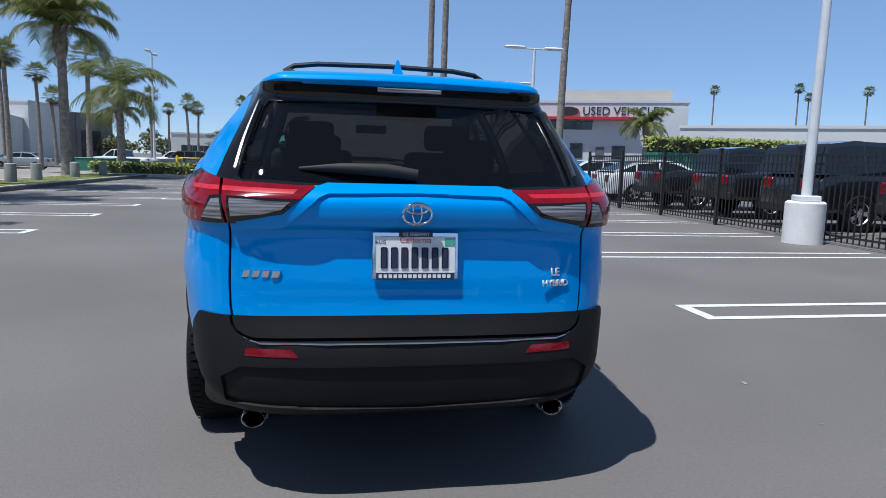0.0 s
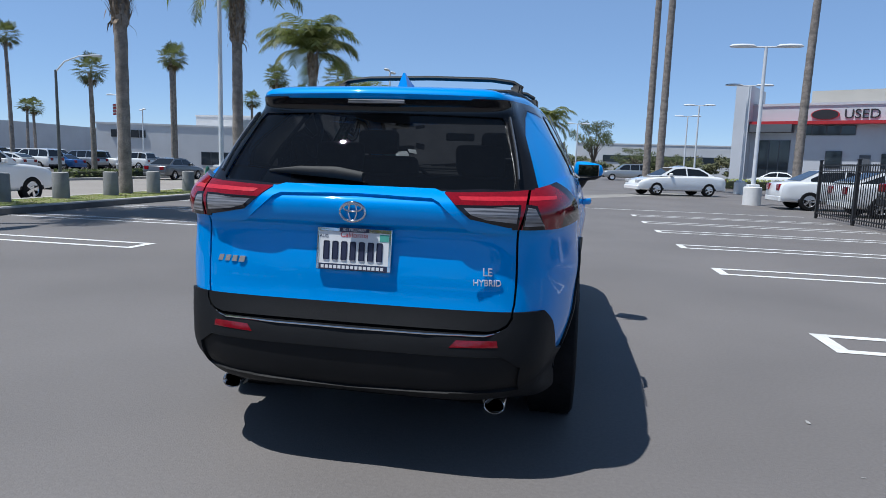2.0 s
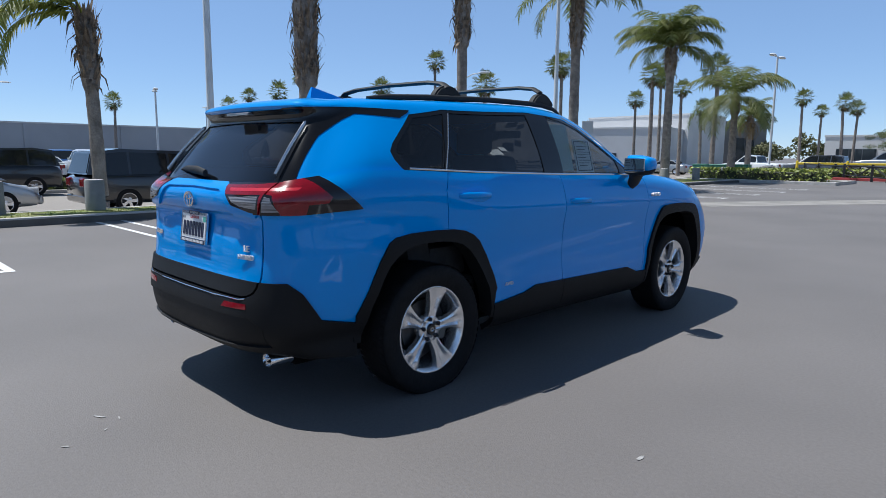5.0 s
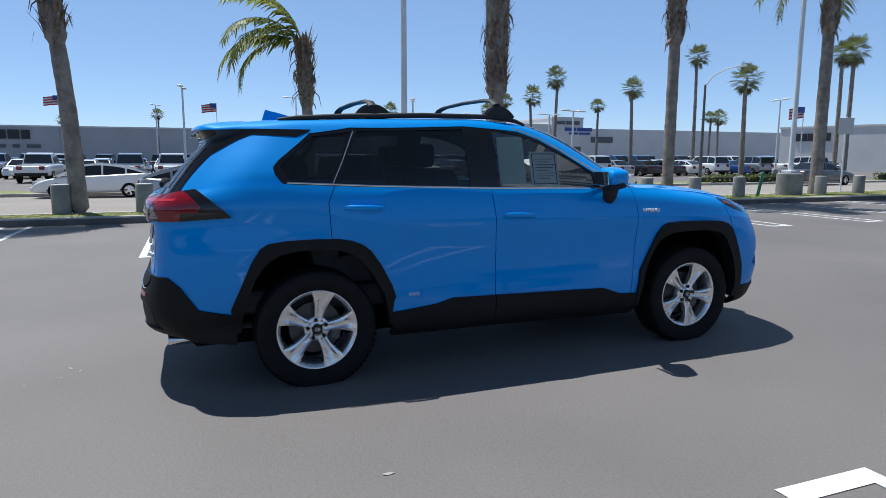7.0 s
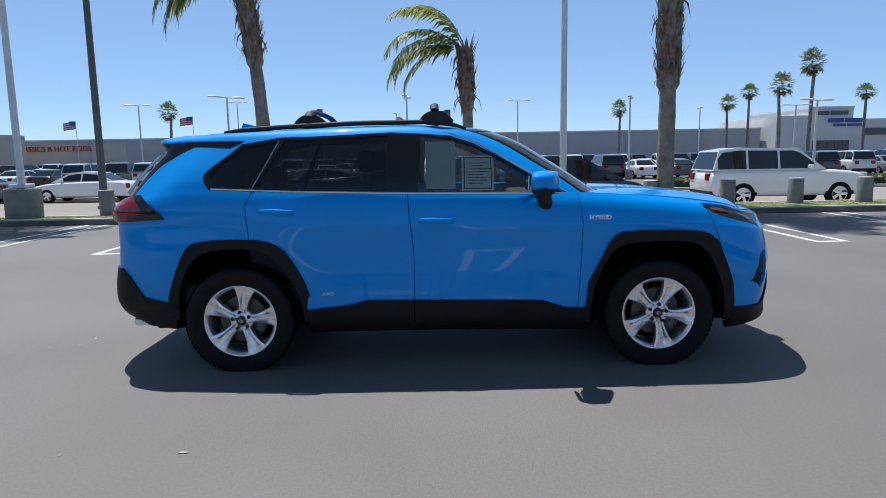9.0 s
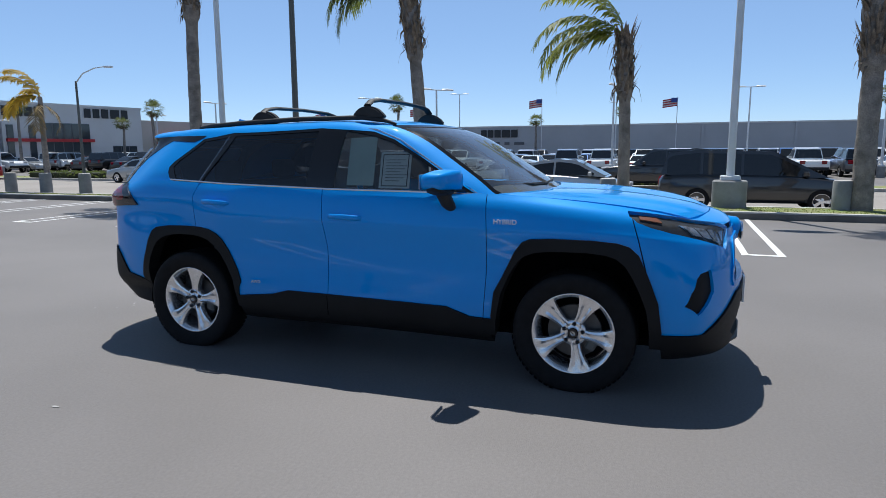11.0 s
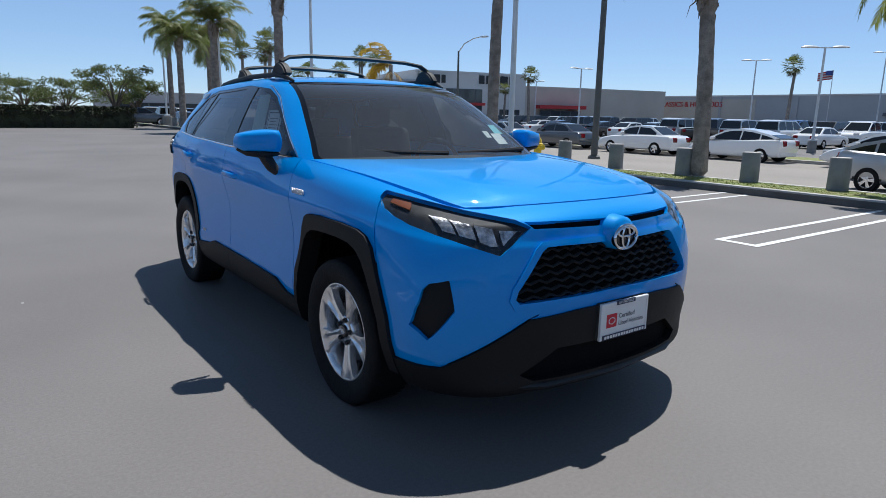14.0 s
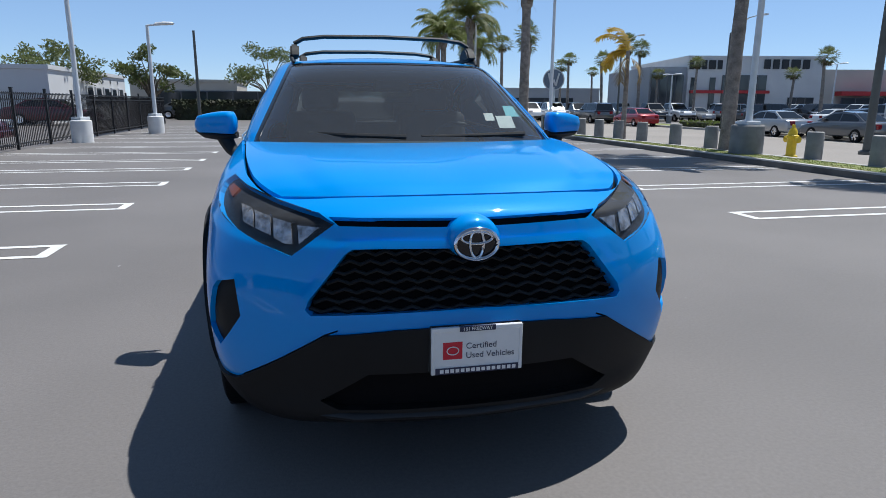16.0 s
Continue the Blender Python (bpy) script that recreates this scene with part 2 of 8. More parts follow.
def lathe(bm, prof, n=24, axis="Z", center=(0, 0, 0), cap=True):
    """Turns (radius, height) pairs round an axis."""
    c = Vector(center)
    rings = []
    for r, h in prof:
        ring = []
        for k in range(n):
            a = 2 * math.pi * k / n
            p = {"Z": Vector((r * math.cos(a), r * math.sin(a), h)), "X": Vector((h, r * math.cos(a), r * math.sin(a))),
                 "Y": Vector((r * math.cos(a), h, r * math.sin(a)))}[axis]
            ring.append(bm.verts.new(c + p))
        rings.append(ring)
    for q, w in zip(rings, rings[1:]):
        for k in range(n):
            bm.faces.new((q[k], q[(k + 1) % n], w[(k + 1) % n], w[k]))
    for ring in (rings[0], rings[-1]) if cap else ():
        if (ring[0].co - ring[n // 2].co).length > 1e-4:
            bm.faces.new(ring)
    bmesh.ops.recalc_face_normals(bm, faces=bm.faces[:])
    return bm


def prism(bm, poly, a, b, axis="X"):
    """A polygon of (u, v) pairs drawn out along an axis from a to b."""
    def p(u, v, w):
        return {"X": (w, u, v), "Y": (u, w, v), "Z": (u, v, w)}[axis]
    lo = [bm.verts.new(p(u, v, a)) for u, v in poly]
    hi = [bm.verts.new(p(u, v, b)) for u, v in poly]
    n = len(poly)
    fs = [bm.faces.new(lo), bm.faces.new(hi[::-1])]
    fs += [bm.faces.new((lo[i], lo[(i + 1) % n], hi[(i + 1) % n], hi[i])) for i in range(n)]
    bmesh.ops.recalc_face_normals(bm, faces=fs)
    return bm


def lettering(name, text, size, mat, m, parent=None, depth=0.01, align="CENTER"):
    """Words in the built-in font as a mesh; it reads along +x, faces -y."""
    cu = bpy.data.curves.new(name, "FONT")
    cu.body, cu.size, cu.extrude, cu.align_x, cu.align_y = text, size, depth, align, "CENTER"
    tmp = bpy.data.objects.new(name, cu)
    me = bpy.data.meshes.new_from_object(tmp)
    bpy.data.objects.remove(tmp)
    me.materials.clear()
    me.materials.append(mat)
    ob = new(name, me)
    ob.matrix_basis = m
    if parent is not None:
        ob.parent = parent
    return ob


def sign_word(text, size, mat, m, parent, depth):
    """A word on a wall, each letter a part of its own."""
    word = lettering("sign_letter", text, size, mat, m, parent, depth)
    bm = bmesh.new()
    bm.from_mesh(word.data)
    bpy.data.objects.remove(word)
    bmesh.ops.remove_doubles(bm, verts=bm.verts[:], dist=1e-5)
    left = set(bm.faces)
    while left:
        todo, piece = [left.pop()], []
        while todo:
            f = todo.pop()
            piece.append(f)
            for e in f.edges:
                for g in e.link_faces:
                    if g in left:
                        left.discard(g)
                        todo.append(g)
        one = bmesh.new()
        at = {}
        for f in piece:
            for v in f.verts:
                if v not in at:
                    at[v] = one.verts.new(v.co)
            one.faces.new([at[v] for v in f.verts])
        part("sign_letter", one, mat, parent).matrix_basis = m
    bm.free()


def zg(x):
    """The level of the ground: the street falls gently away to the west."""
    if x > -9.99:
        return 0.0
    return -0.03 - 0.31 * min(1.0, (-9.99 - x) / 4.0) - 0.14 * min(1.0, max(0.0, -14.0 - x) / 13.4)


# ---- ground ----
def ground_sheet():
    bm = bmesh.new()
    xs = [-3000, -600, -200, -120, -60, -27.4, -20, -14.0, -10.0, -9.98, 0, 30, 120, 600, 3000]
    ys = [-3000, -600, -150, -60, 0, 60, 150, 600, 3000]
    g = [[bm.verts.new((x, y, zg(x))) for y in ys] for x in xs]
    for i in range(len(xs) - 1):
        for j in range(len(ys) - 1):
            bm.faces.new((g[i][j], g[i + 1][j], g[i + 1][j + 1], g[i][j + 1]))
    for f in bm.faces:
        x = f.calc_center_median().x
        f.material_index = 1 if -27.5 < x < -9.99 else 0
    tagged(part("ground", bm, [ASPHALT, STREET]), "dark grey sealed asphalt car park ground, clean", "ground", kind="structure")


ground_sheet()


def verge_edge(y):
    """The street side of the grass strip, which narrows to the south."""
    return -10.95 - 0.0375 * max(y, -24.0)


def prism_flat(bm, poly, z0, z1):
    a = [bm.verts.new((x, y, z0)) for x, y in poly]
    b = [bm.verts.new((x, y, z1)) for x, y in poly]
    n = len(poly)
    fs = [bm.faces.new(b), bm.faces.new(a[::-1])]
    for i in range(n):
        fs.append(bm.faces.new((a[i], a[(i + 1) % n], b[(i + 1) % n], b[i])))
    bmesh.ops.recalc_face_normals(bm, faces=fs)


def kerb(name, x0, x1, y0, y1, z, label):
    bm = bmesh.new()
    box(bm, x0, x1, y0, y1, -0.6, z, 0.02, 2)
    return tagged(part(name, bm, CONCRETE), label, "kerb", kind="structure")


def islands():
    kerb("kerb_east", -9.55, -9.4, -60, 34, 0.15, "weathered concrete kerb along the grass strip")
    # thin front strip in a darker grey than the kerb stone
    bm = bmesh.new()
    box(bm, -9.4, -9.385, -60, 34, -0.1, 0.118)
    tagged(part("kerb_face", bm, KERB_FACE), "dark grey face of the kerb", "kerb", kind="structure")
    ys = [-60, -24, -12, 0, 12, 24, 34]
    bm = bmesh.new()
    for a, b in zip(ys, ys[1:]):
        prism_flat(bm, [(verge_edge(a) - 0.17, a), (verge_edge(a), a), (verge_edge(b), b), (verge_edge(b) - 0.17, b)], -0.5, 0.118)
    tagged(part("kerb_west", bm, CONCRETE), "weathered concrete kerb beside the street", "kerb", kind="structure")
    bm = bmesh.new()
    y = -60.0
    while y < 34:
        c, d = verge_edge(y) - 0.18, verge_edge(y + 1.985) - 0.18
        prism_flat(bm, [(c - 0.45, y), (c, y), (d, y + 1.985), (d - 0.45, y + 1.985)], -0.5, zg(-11.2) + 0.03)
        y += 2.0
    tagged(part("gutter", bm, CONCRETE), "pale concrete gutter beside the street", "gutter", kind="structure")
    kerb("kerb_far", -27.9, -27.6, -120, 120, zg(-28) + 0.14, "concrete kerb on the far side of the street")
    bm = bmesh.new()
    for a, b in zip(ys, ys[1:]):
        prism_flat(bm, [(verge_edge(a), a), (-9.55, a), (-9.55, b), (verge_edge(b), b)], -0.2, 0.11)
    strip = tagged(part("verge", bm, SOIL), "narrow strip of grass and soil between kerbs", "verge", kind="structure")
    bm = bmesh.new()
    box(bm, -31, -27.9, -120, 120, -0.9, zg(-28) + 0.10)
    tagged(part("far_verge", bm, SOIL), "planted soil strip beyond the street", "verge", kind="structure")
    rnd = random.Random(3)
    vs, fs = [], []
    for _ in range(34000):
        y = rnd.uniform(-34, 34)
        x = rnd.uniform(verge_edge(y) + 0.02, -9.57)
        h, a, w = rnd.uniform(0.012, 0.035), rnd.uniform(0, 6.28), 0.011
        lx, ly = rnd.uniform(-0.03, 0.03), rnd.uniform(-0.03, 0.03)
        k = len(vs)
        vs += [(x - w * math.cos(a), y - w * math.sin(a), 0.105), (x + w * math.cos(a), y + w * math.sin(a), 0.105), (x + lx, y + ly, 0.105 + h)]
        fs.append((k, k + 1, k + 2))
    me = bpy.data.meshes.new("grass")
    me.from_pydata(vs, [], fs)
    me.materials.append(GRASS)
    tagged(new("grass", me), "short patchy green and yellow grass", "grass", kind="stuff")


islands()


# ---- parking lines ----
def hairpin(x_end, x_far, y, gap=0.44, w=0.09):
    """A double parking line joined by a painted end."""
    s = 1 if x_far > x_end else -1
    bm = bmesh.new()
    a, b = y - gap / 2, y + gap / 2
    for p, q, u, v in ((x_end, x_far, a - w / 2, a + w / 2), (x_end, x_far, b - w / 2, b + w / 2), (x_end, x_end + s * 0.11, a + w / 2, b - w / 2)):
        vs = [bm.verts.new(c) for c in ((p, u, 0.004), (q, u, 0.004), (q, v, 0.004), (p, v, 0.004))]
        bm.faces.new(vs if s > 0 else vs[::-1])
    bmesh.ops.recalc_face_normals(bm, faces=bm.faces[:])
    for f in bm.faces:
        if f.normal.z < 0:
            f.normal_flip()
    return tagged(part("parking_line", bm, WHITE_LINE), "white painted double parking line with a joined end", "marking", "parking lines", "structure")


for yy in (-33.4, -31.0, -28.6, -26.1, -23.6, -21.2, -18.7, -16.3, -13.85, -11.5, -9.4, -6.97, -4.58, -1.98, 0.42, 3.75, 6.35, 8.9, 11.1, 13.35):
    hairpin(2.74, 7.9, yy)
bm = bmesh.new()
bm.faces.new([bm.verts.new(c) for c in ((-0.06, 15.72, 0.004), (7.9, 15.72, 0.004), (7.9, 15.83, 0.004), (-0.06, 15.83, 0.004))])
tagged(part("parking_line", bm, WHITE_LINE), "single white painted line across the lane", "marking", "parking lines", "structure")
for yy in (-24.1, -21.4, -18.7, -16.0, -13.3, -10.5, -7.75, -5.1, -2.45, 0.22, 3.0, 5.9, 8.75, 11.4, 13.9, 16.6, 19.3, 22.0, 24.7):
    hairpin(-4.65, -9.38, yy)


def scuffs():
    """Small worn flecks of paint and scraped spots on the asphalt."""
    rnd = random.Random(5)
    spots = [(.275, -2.98, .02), (.105, -2.71, .024), (.03, -2.775, .038), (.205, -2.80, .016), (2.06, -1.86, .014), (2.05, -1.28, .03)]
    spots += [(rnd.uniform(-7, 7), rnd.uniform(-9, 9), rnd.uniform(.006, .016)) for _ in range(40)]
    bm = bmesh.new()
    for x, y, r in spots:
        a0, e = rnd.uniform(0, 6.28), rnd.uniform(.15, .4)
        pts = []
        for k in range(8):
            a = k * math.pi / 4
            q = r * rnd.uniform(.5, 1.1)
            u, v = q * math.cos(a), q * e * math.sin(a)
            pts.append(bm.verts.new((x + u * math.cos(a0) - v * math.sin(a0), y + u * math.sin(a0) + v * math.cos(a0), .0035)))
        bm.faces.new(pts)
    tagged(part("scuff_mark", bm, SCUFF), "small pale scuffs and flecks on the asphalt", "scuff marks", kind="stuff")


SCUFF = material("worn_fleck", (0.42, 0.41, 0.40), rough=0.85, spec=0.2, vary=0.4, scale=30)
scuffs()


def drain_gutter():
    """A shallow pale concrete drain laid flush across the car park."""
    a, b, w = Vector((-4.2, 13.2)), Vector((7.2, 33.0)), 0.75
    d = (b - a).normalized()
    n = Vector((-d.y, d.x)) * w
    bm = bmesh.new()
    m = 16
    rows = []
    for k in range(m + 1):
        p = a.lerp(b, k / m)
        rows.append([bm.verts.new((p.x + n.x * q, p.y + n.y * q, z)) for q, z in ((-1, .003), (-.2, .0045), (.2, .0045), (1, .003))])
    for r, q in zip(rows, rows[1:]):
        for i in range(3):
            bm.faces.new((r[i], q[i], q[i + 1], r[i + 1]))
    bmesh.ops.recalc_face_normals(bm, faces=bm.faces[:])
    for f in bm.faces:
        if f.normal.z < 0:
            f.normal_flip()
    tagged(part("drain_gutter", bm, GUTTER), "worn pale concrete drain strip across the asphalt", "gutter", kind="structure")


GUTTER = material("worn_concrete", (0.30, 0.285, 0.265), rough=0.9, spec=0.2, vary=0.3, scale=1.2, fine=0.12, fine_scale=60)
drain_gutter()


# ---- street furniture ----
def bollard_mesh():
    t = thing("bollard", "grey cast concrete bollard standing in the verge", "bollard", "bollards along the kerb")
    bm = bmesh.new()
    lathe(bm, [(0.185, -0.3), (0.185, 0.03), (0.180, 0.595), (0.170, 0.615), (0.0001, 0.62)], 20)
    part("post", bm, BLOCK, t, smooth=True, angle=40)
    bm = bmesh.new()
    lathe(bm, [(0.168, 0.615), (0.160, 0.624), (0.0001, 0.626)], 20)
    part("cap", bm, CONCRETE, t, smooth=True, angle=40)
    return t


_b = bollard_mesh()
_b.matrix_basis = pose(-10.8, -3.0, 0.10)
for yy in (-49.3, -47.6, -44.6, -43.1, -41.0, -39.2, -35.7, -33.8, -31.9, -30.2, -28.4, -26.6, -22.6, -20.9, -19.2, -17.5, -15.75, -13.85, -12.05, -8.3, -6.55, -4.6, -1.3, 0.4, 5.15, 7.05, 8.75, 10.45, 12.25, 13.95, 17.4, 19.4, 21.4, 25.0, 28.5, 31.5):
    copy_thing(_b, pose(-10.8 + 0.1 * math.sin(yy * 7), yy, 0.10, rz=yy * 37))


def parking_lamp(x, y, z, height, heads=2, base=BLOCK, base_h=0.72, r=0.40, turn=0, label="tall pale grey steel parking lamp on a concrete base", paint=None):
    t = thing("parking_lamp", label, "street lamp", "parking lamps", m=pose(x, y, z, rz=turn))
    paint = paint or LAMP_PAINT
    bm = bmesh.new()
    lathe(bm, [(r, -0.35), (r, base_h - 0.03), (r - 0.03, base_h), (0.0001, base_h)], 24)
    part("concrete_base", bm, base, t, smooth=True, angle=40)
    bm = bmesh.new()
    box(bm, -0.2, 0.2, -0.2, 0.2, base_h, base_h + 0.1, 0.015)
    part("base_cover", bm, paint, t)
    bm = bmesh.new()
    ring_tube(bm, [(0, 0, base_h + 0.1), (0, 0, height)], [0.085, 0.06], 12)
    part("pole", bm, paint, t, smooth=True, angle=40)
    bm = bmesh.new()
    ring_tube(bm, [(0, -1.0 if heads == 2 else 0, height + 0.02), (0, 0, height), (0, 1.0, height + 0.02)], 0.035, 8)
    part("arm", bm, paint, t, smooth=True, angle=40)
    for s in ((-1, 1) if heads == 2 else (1,)):
        bm = bmesh.new()
        lathe(bm, [(0.0001, -0.05), (0.30, -0.045), (0.33, 0.0), (0.26, 0.06), (0.0001, 0.09)], 20)
        for v in bm.verts:
            v.co = Vector((v.co.x * 0.55, v.co.y * 1.5 + s * 0.85, v.co.z + height + 0.04))
        part("lamp_head", bm, paint, t, smooth=True, angle=50)
    return t


parking_lamp(-11.0, 3.0, 0.1, 9.0, base_h=0.60, r=0.36)
parking_lamp(-10.5, -10.1, 0.1, 9.0)
parking_lamp(-11.0, 16.3, 0.1, 7.2)
parking_lamp(-10.8, -24.2, 0.1, 6.6)
parking_lamp(-12.0, 42.2, 0, 7.8)
parking_lamp(-10.8, -37.6, 0.1, 6.1)
parking_lamp(-10.8, -51.8, 0.1, 6.0)
for x, y, h in ((8.25, 22.4, 6.05), (11.3, 36.0, 6.3), (12.2, 54.4, 6.9), (13.4, 66, 6.9), (-4.7, 50.3, 6.1), (-1.7, 56, 5.9), (2.3, 66, 5.9)):
    parking_lamp(x, y, 0, h, base=WHITE_PAINT, turn=90, r=0.34, label="white steel parking lamp with a twin head on a white base")
for x, y, h in ((7.75, 5.25, 6.9), (7.5, -18.9, 6.5), (6.5, -25.2, 4.35)):
    parking_lamp(x, y, 0, h, 1 if y < -20 else 2, base=WHITE_PAINT, turn=60, r=0.32, label="white steel parking lamp on a round white base")
for x, y, h in ((-43, 14, 6.0), (-48, 29, 5.6), (-33, 22, 4.8), (-42, -2.4, 6.2), (-38, -14, 6.0), (-42, -36, 6.0), (-34, -52, 4.5), (-82, -27, 9.6), (-85, -6, 8.0), (-60, -30, 7.5), (-62, 8, 7.5), (-70, 30, 7), (-36, 44, 6.5), (-45, 60, 6.5), (-55, -55, 6)):
    parking_lamp(x, y, zg(x), h, turn=(x * 13) % 90, r=0.25, label="slim pale steel lot lamp among the parked cars")


def street_lamp(x, y, z, h, turn):
    t = thing("street_lamp", "grey street lamp with a curved arm", "street lamp", m=pose(x, y, z, rz=turn))
    bm = bmesh.new()
    ring_tube(bm, [(0, 0, 0), (0, 0, h)], [0.11, 0.07], 10)
    part("pole", bm, DARK_POLE, t, smooth=True, angle=40)
    bm = bmesh.new()
    ring_tube(bm, [(0, 0, h - 0.1), (0.5, 0, h + 0.5), (1.3, 0, h + 0.85), (2.0, 0, h + 0.95)], [0.05, 0.045, 0.04, 0.035], 8)
    part("arm", bm, LAMP_PAINT, t, smooth=True, angle=40)
    bm = bmesh.new()
    box(bm, 1.95, 2.55, -0.12, 0.12, h + 0.88, h + 1.0, 0.04, 2)
    part("lamp_head", bm, LAMP_PAINT, t)


street_lamp(-28.6, 29.0, zg(-28), 6.4, 20)
street_lamp(-28.6, -36.4, zg(-28), 6.6, 110)
street_lamp(-28.6, -52, zg(-28), 6.8, 110)


def dark_pole(x, y, h, lean):
    t = thing("utility_pole", "plain dark green steel pole standing upright", "pole", m=pose(x, y, 0.08, lean, 0, 0))
    bm = bmesh.new()
    ring_tube(bm, [(0, 0, 0), (0, 0, h)], [0.11, 0.075], 12)
    part("shaft", bm, DARK_POLE, t, smooth=True, angle=40)
    bm = bmesh.new()
    lathe(bm, [(0.2, -0.05), (0.2, 0.03), (0.14, 0.07)], 12)
    part("foot", bm, DARK_POLE, t)


dark_pole(-14.2, -10.1, 9.5, 0.0)
dark_pole(6.85, -40.3, 5.6, 0.0)


def hydrant():
    t = thing("fire_hydrant", "yellow painted fire hydrant standing beside the street", "hydrant", m=pose(-13.4, -11.9, -0.20))
    bm = bmesh.new()
    lathe(bm, [(0.15, -0.2), (0.15, 0.05), (0.10, 0.07), (0.10, 0.42), (0.13, 0.44), (0.13, 0.48), (0.10, 0.50), (0.09, 0.58), (0.05, 0.64), (0.0001, 0.65)], 16)
    part("barrel", bm, YELLOW_PAINT, t, smooth=True, angle=40)
    for s in (-1, 1):
        bm = bmesh.new()
        lathe(bm, [(0.055, 0.08), (0.06, 0.17), (0.07, 0.175), (0.07, 0.20), (0.0001, 0.21)], 12, "Y", (0, 0, 0.40))
        for v in bm.verts:
            v.co.y *= s
        part("nozzle", bm, YELLOW_PAINT, t)
    bm = bmesh.new()
    box(bm, -0.03, 0.03, -0.03, 0.03, 0.64, 0.71, 0.005)
    part("stem_nut", bm, YELLOW_PAINT, t)
    bm = bmesh.new()
    box(bm, -0.3, 0.3, -0.3, 0.3, -0.2, 0.004, 0.01)
    part("concrete_pad", bm, CONCRETE, t, "low concrete pad")
    t.scale = (1.3, 1.3, 1.35)


hydrant()


# ---- palms ----
def leaf_blade(vs, fs, p, d, side, length, width, droop):
    """One narrow leaflet: two triangles folded at the middle."""
    k = len(vs)
    mid = p + d * length * 0.5 - Vector((0, 0, droop * 0.3))
    tip = p + d * length - Vector((0, 0, droop))
    vs += [p - side * width * 0.3, p + side * width * 0.3, mid + side * width * 0.5, mid - side * width * 0.5, tip]
    fs += [(k, k + 1, k + 2, k + 3), (k + 3, k + 2, k + 4)]


def mesh_of(name, vs, fs, mat):
    me = bpy.data.meshes.new(name)
    me.from_pydata([tuple(v) for v in vs], [], fs)
    me.materials.append(mat)
    return me


def feather_frond(vs, fs, base, az, elev, length, rnd, leaf=0.55, n=46, curl=1.0):
    """A drooping pinnate frond with leaflets on both sides."""
    pts = []
    p = Vector(base)
    e = elev
    steps = 9
    h = Vector((math.cos(az), math.sin(az), 0))
    for i in range(steps + 1):
        pts.append(p.copy())
        p = p + (h * math.cos(e) + Vector((0, 0, math.sin(e)))) * (length / steps)
        e -= curl * (0.10 + 0.16 * i / steps) * 1.25
    side = Vector((-h.y, h.x, 0))
    for i in range(steps):
        k = len(vs)
        w = 0.03 * (1 - i / steps) + 0.008
        vs += [pts[i] - side * w, pts[i] + side * w, pts[i + 1] + side * w, pts[i + 1] - side * w]
        fs.append((k, k + 1, k + 2, k + 3))
    for j in range(n):
        u = 0.12 + 0.88 * j / (n - 1)
        f = u * steps
        i = min(int(f), steps - 1)
        p = pts[i].lerp(pts[i + 1], f - i)
        fw = (pts[i + 1] - pts[i]).normalized()
        ll = leaf * (0.55 + 0.6 * math.sin(math.pi * min(1, u * 0.95 + 0.08))) * rnd.uniform(0.85, 1.1)
        for s in (-1, 1):
            d = (side * s * 0.75 + fw * rnd.uniform(0.45, 0.7) + Vector((0, 0, rnd.uniform(-0.15, 0.2)))).normalized()
            leaf_blade(vs, fs, p, d, fw, ll, 0.055, ll * rnd.uniform(0.3, 0.75))


def palm_trunk(bm, h, r0, r1, rnd, lean=(0, 0), boots=0.0):
    n = max(8, int(h * 8))
    pts, rr = [], []
    for i in range(n + 1):
        u = i / n
        pts.append((lean[0] * u * u, lean[1] * u * u, h * u))
        r = r0 + (r1 - r0) * u + (0.12 * r0 * math.exp(-u * h * 2.2))
        if boots and h * (1 - u) < boots:
            r *= 1.36 + 0.16 * math.sin(math.pi * min(1, h * (1 - u) / boots))
        rr.append(r * (1 + 0.03 * (i % 2) + 0.03 * math.sin(i * 0.83)))
    pts[0] = (0, 0, -0.35)
    ring_tube(bm, pts, rr, 12)


def leaf_bases(bm, h, r1, rnd, lean, boots):
    """Old leaf stubs that hug the upper trunk."""
    for i in range(int(boots * 150)):
        z = h - rnd.random() * boots
        u = z / h
        a = rnd.uniform(0, 6.28)
        c = Vector((lean[0] * u * u, lean[1] * u * u, z))
        d = Vector((math.cos(a), math.sin(a), 0))
        s = Vector((-d.y, d.x, 0)) * rnd.uniform(0.03, 0.06)
        p = c + d * r1 * 0.98
        ln = rnd.uniform(0.16, 0.55)
        out = rnd.uniform(0.10, 0.34)
        mid = p + d * ln * out * 0.7 + Vector((0, 0, ln * 0.5))
        tip = p + d * ln * out * rnd.uniform(0.9, 2.2) + Vector((0, 0, ln))
        if rnd.random() < 0.15:
            tip = p + d * ln * 0.5 - Vector((0, 0, ln * 0.9))
            mid = p + d * ln * 0.35 - Vector((0, 0, ln * 0.3))
        q = [bm.verts.new(v) for v in (p - s, p + s, mid + s * 0.7, mid - s * 0.7, tip)]
        bm.faces.new(q[:4])
        bm.faces.new((q[3], q[2], q[4]))


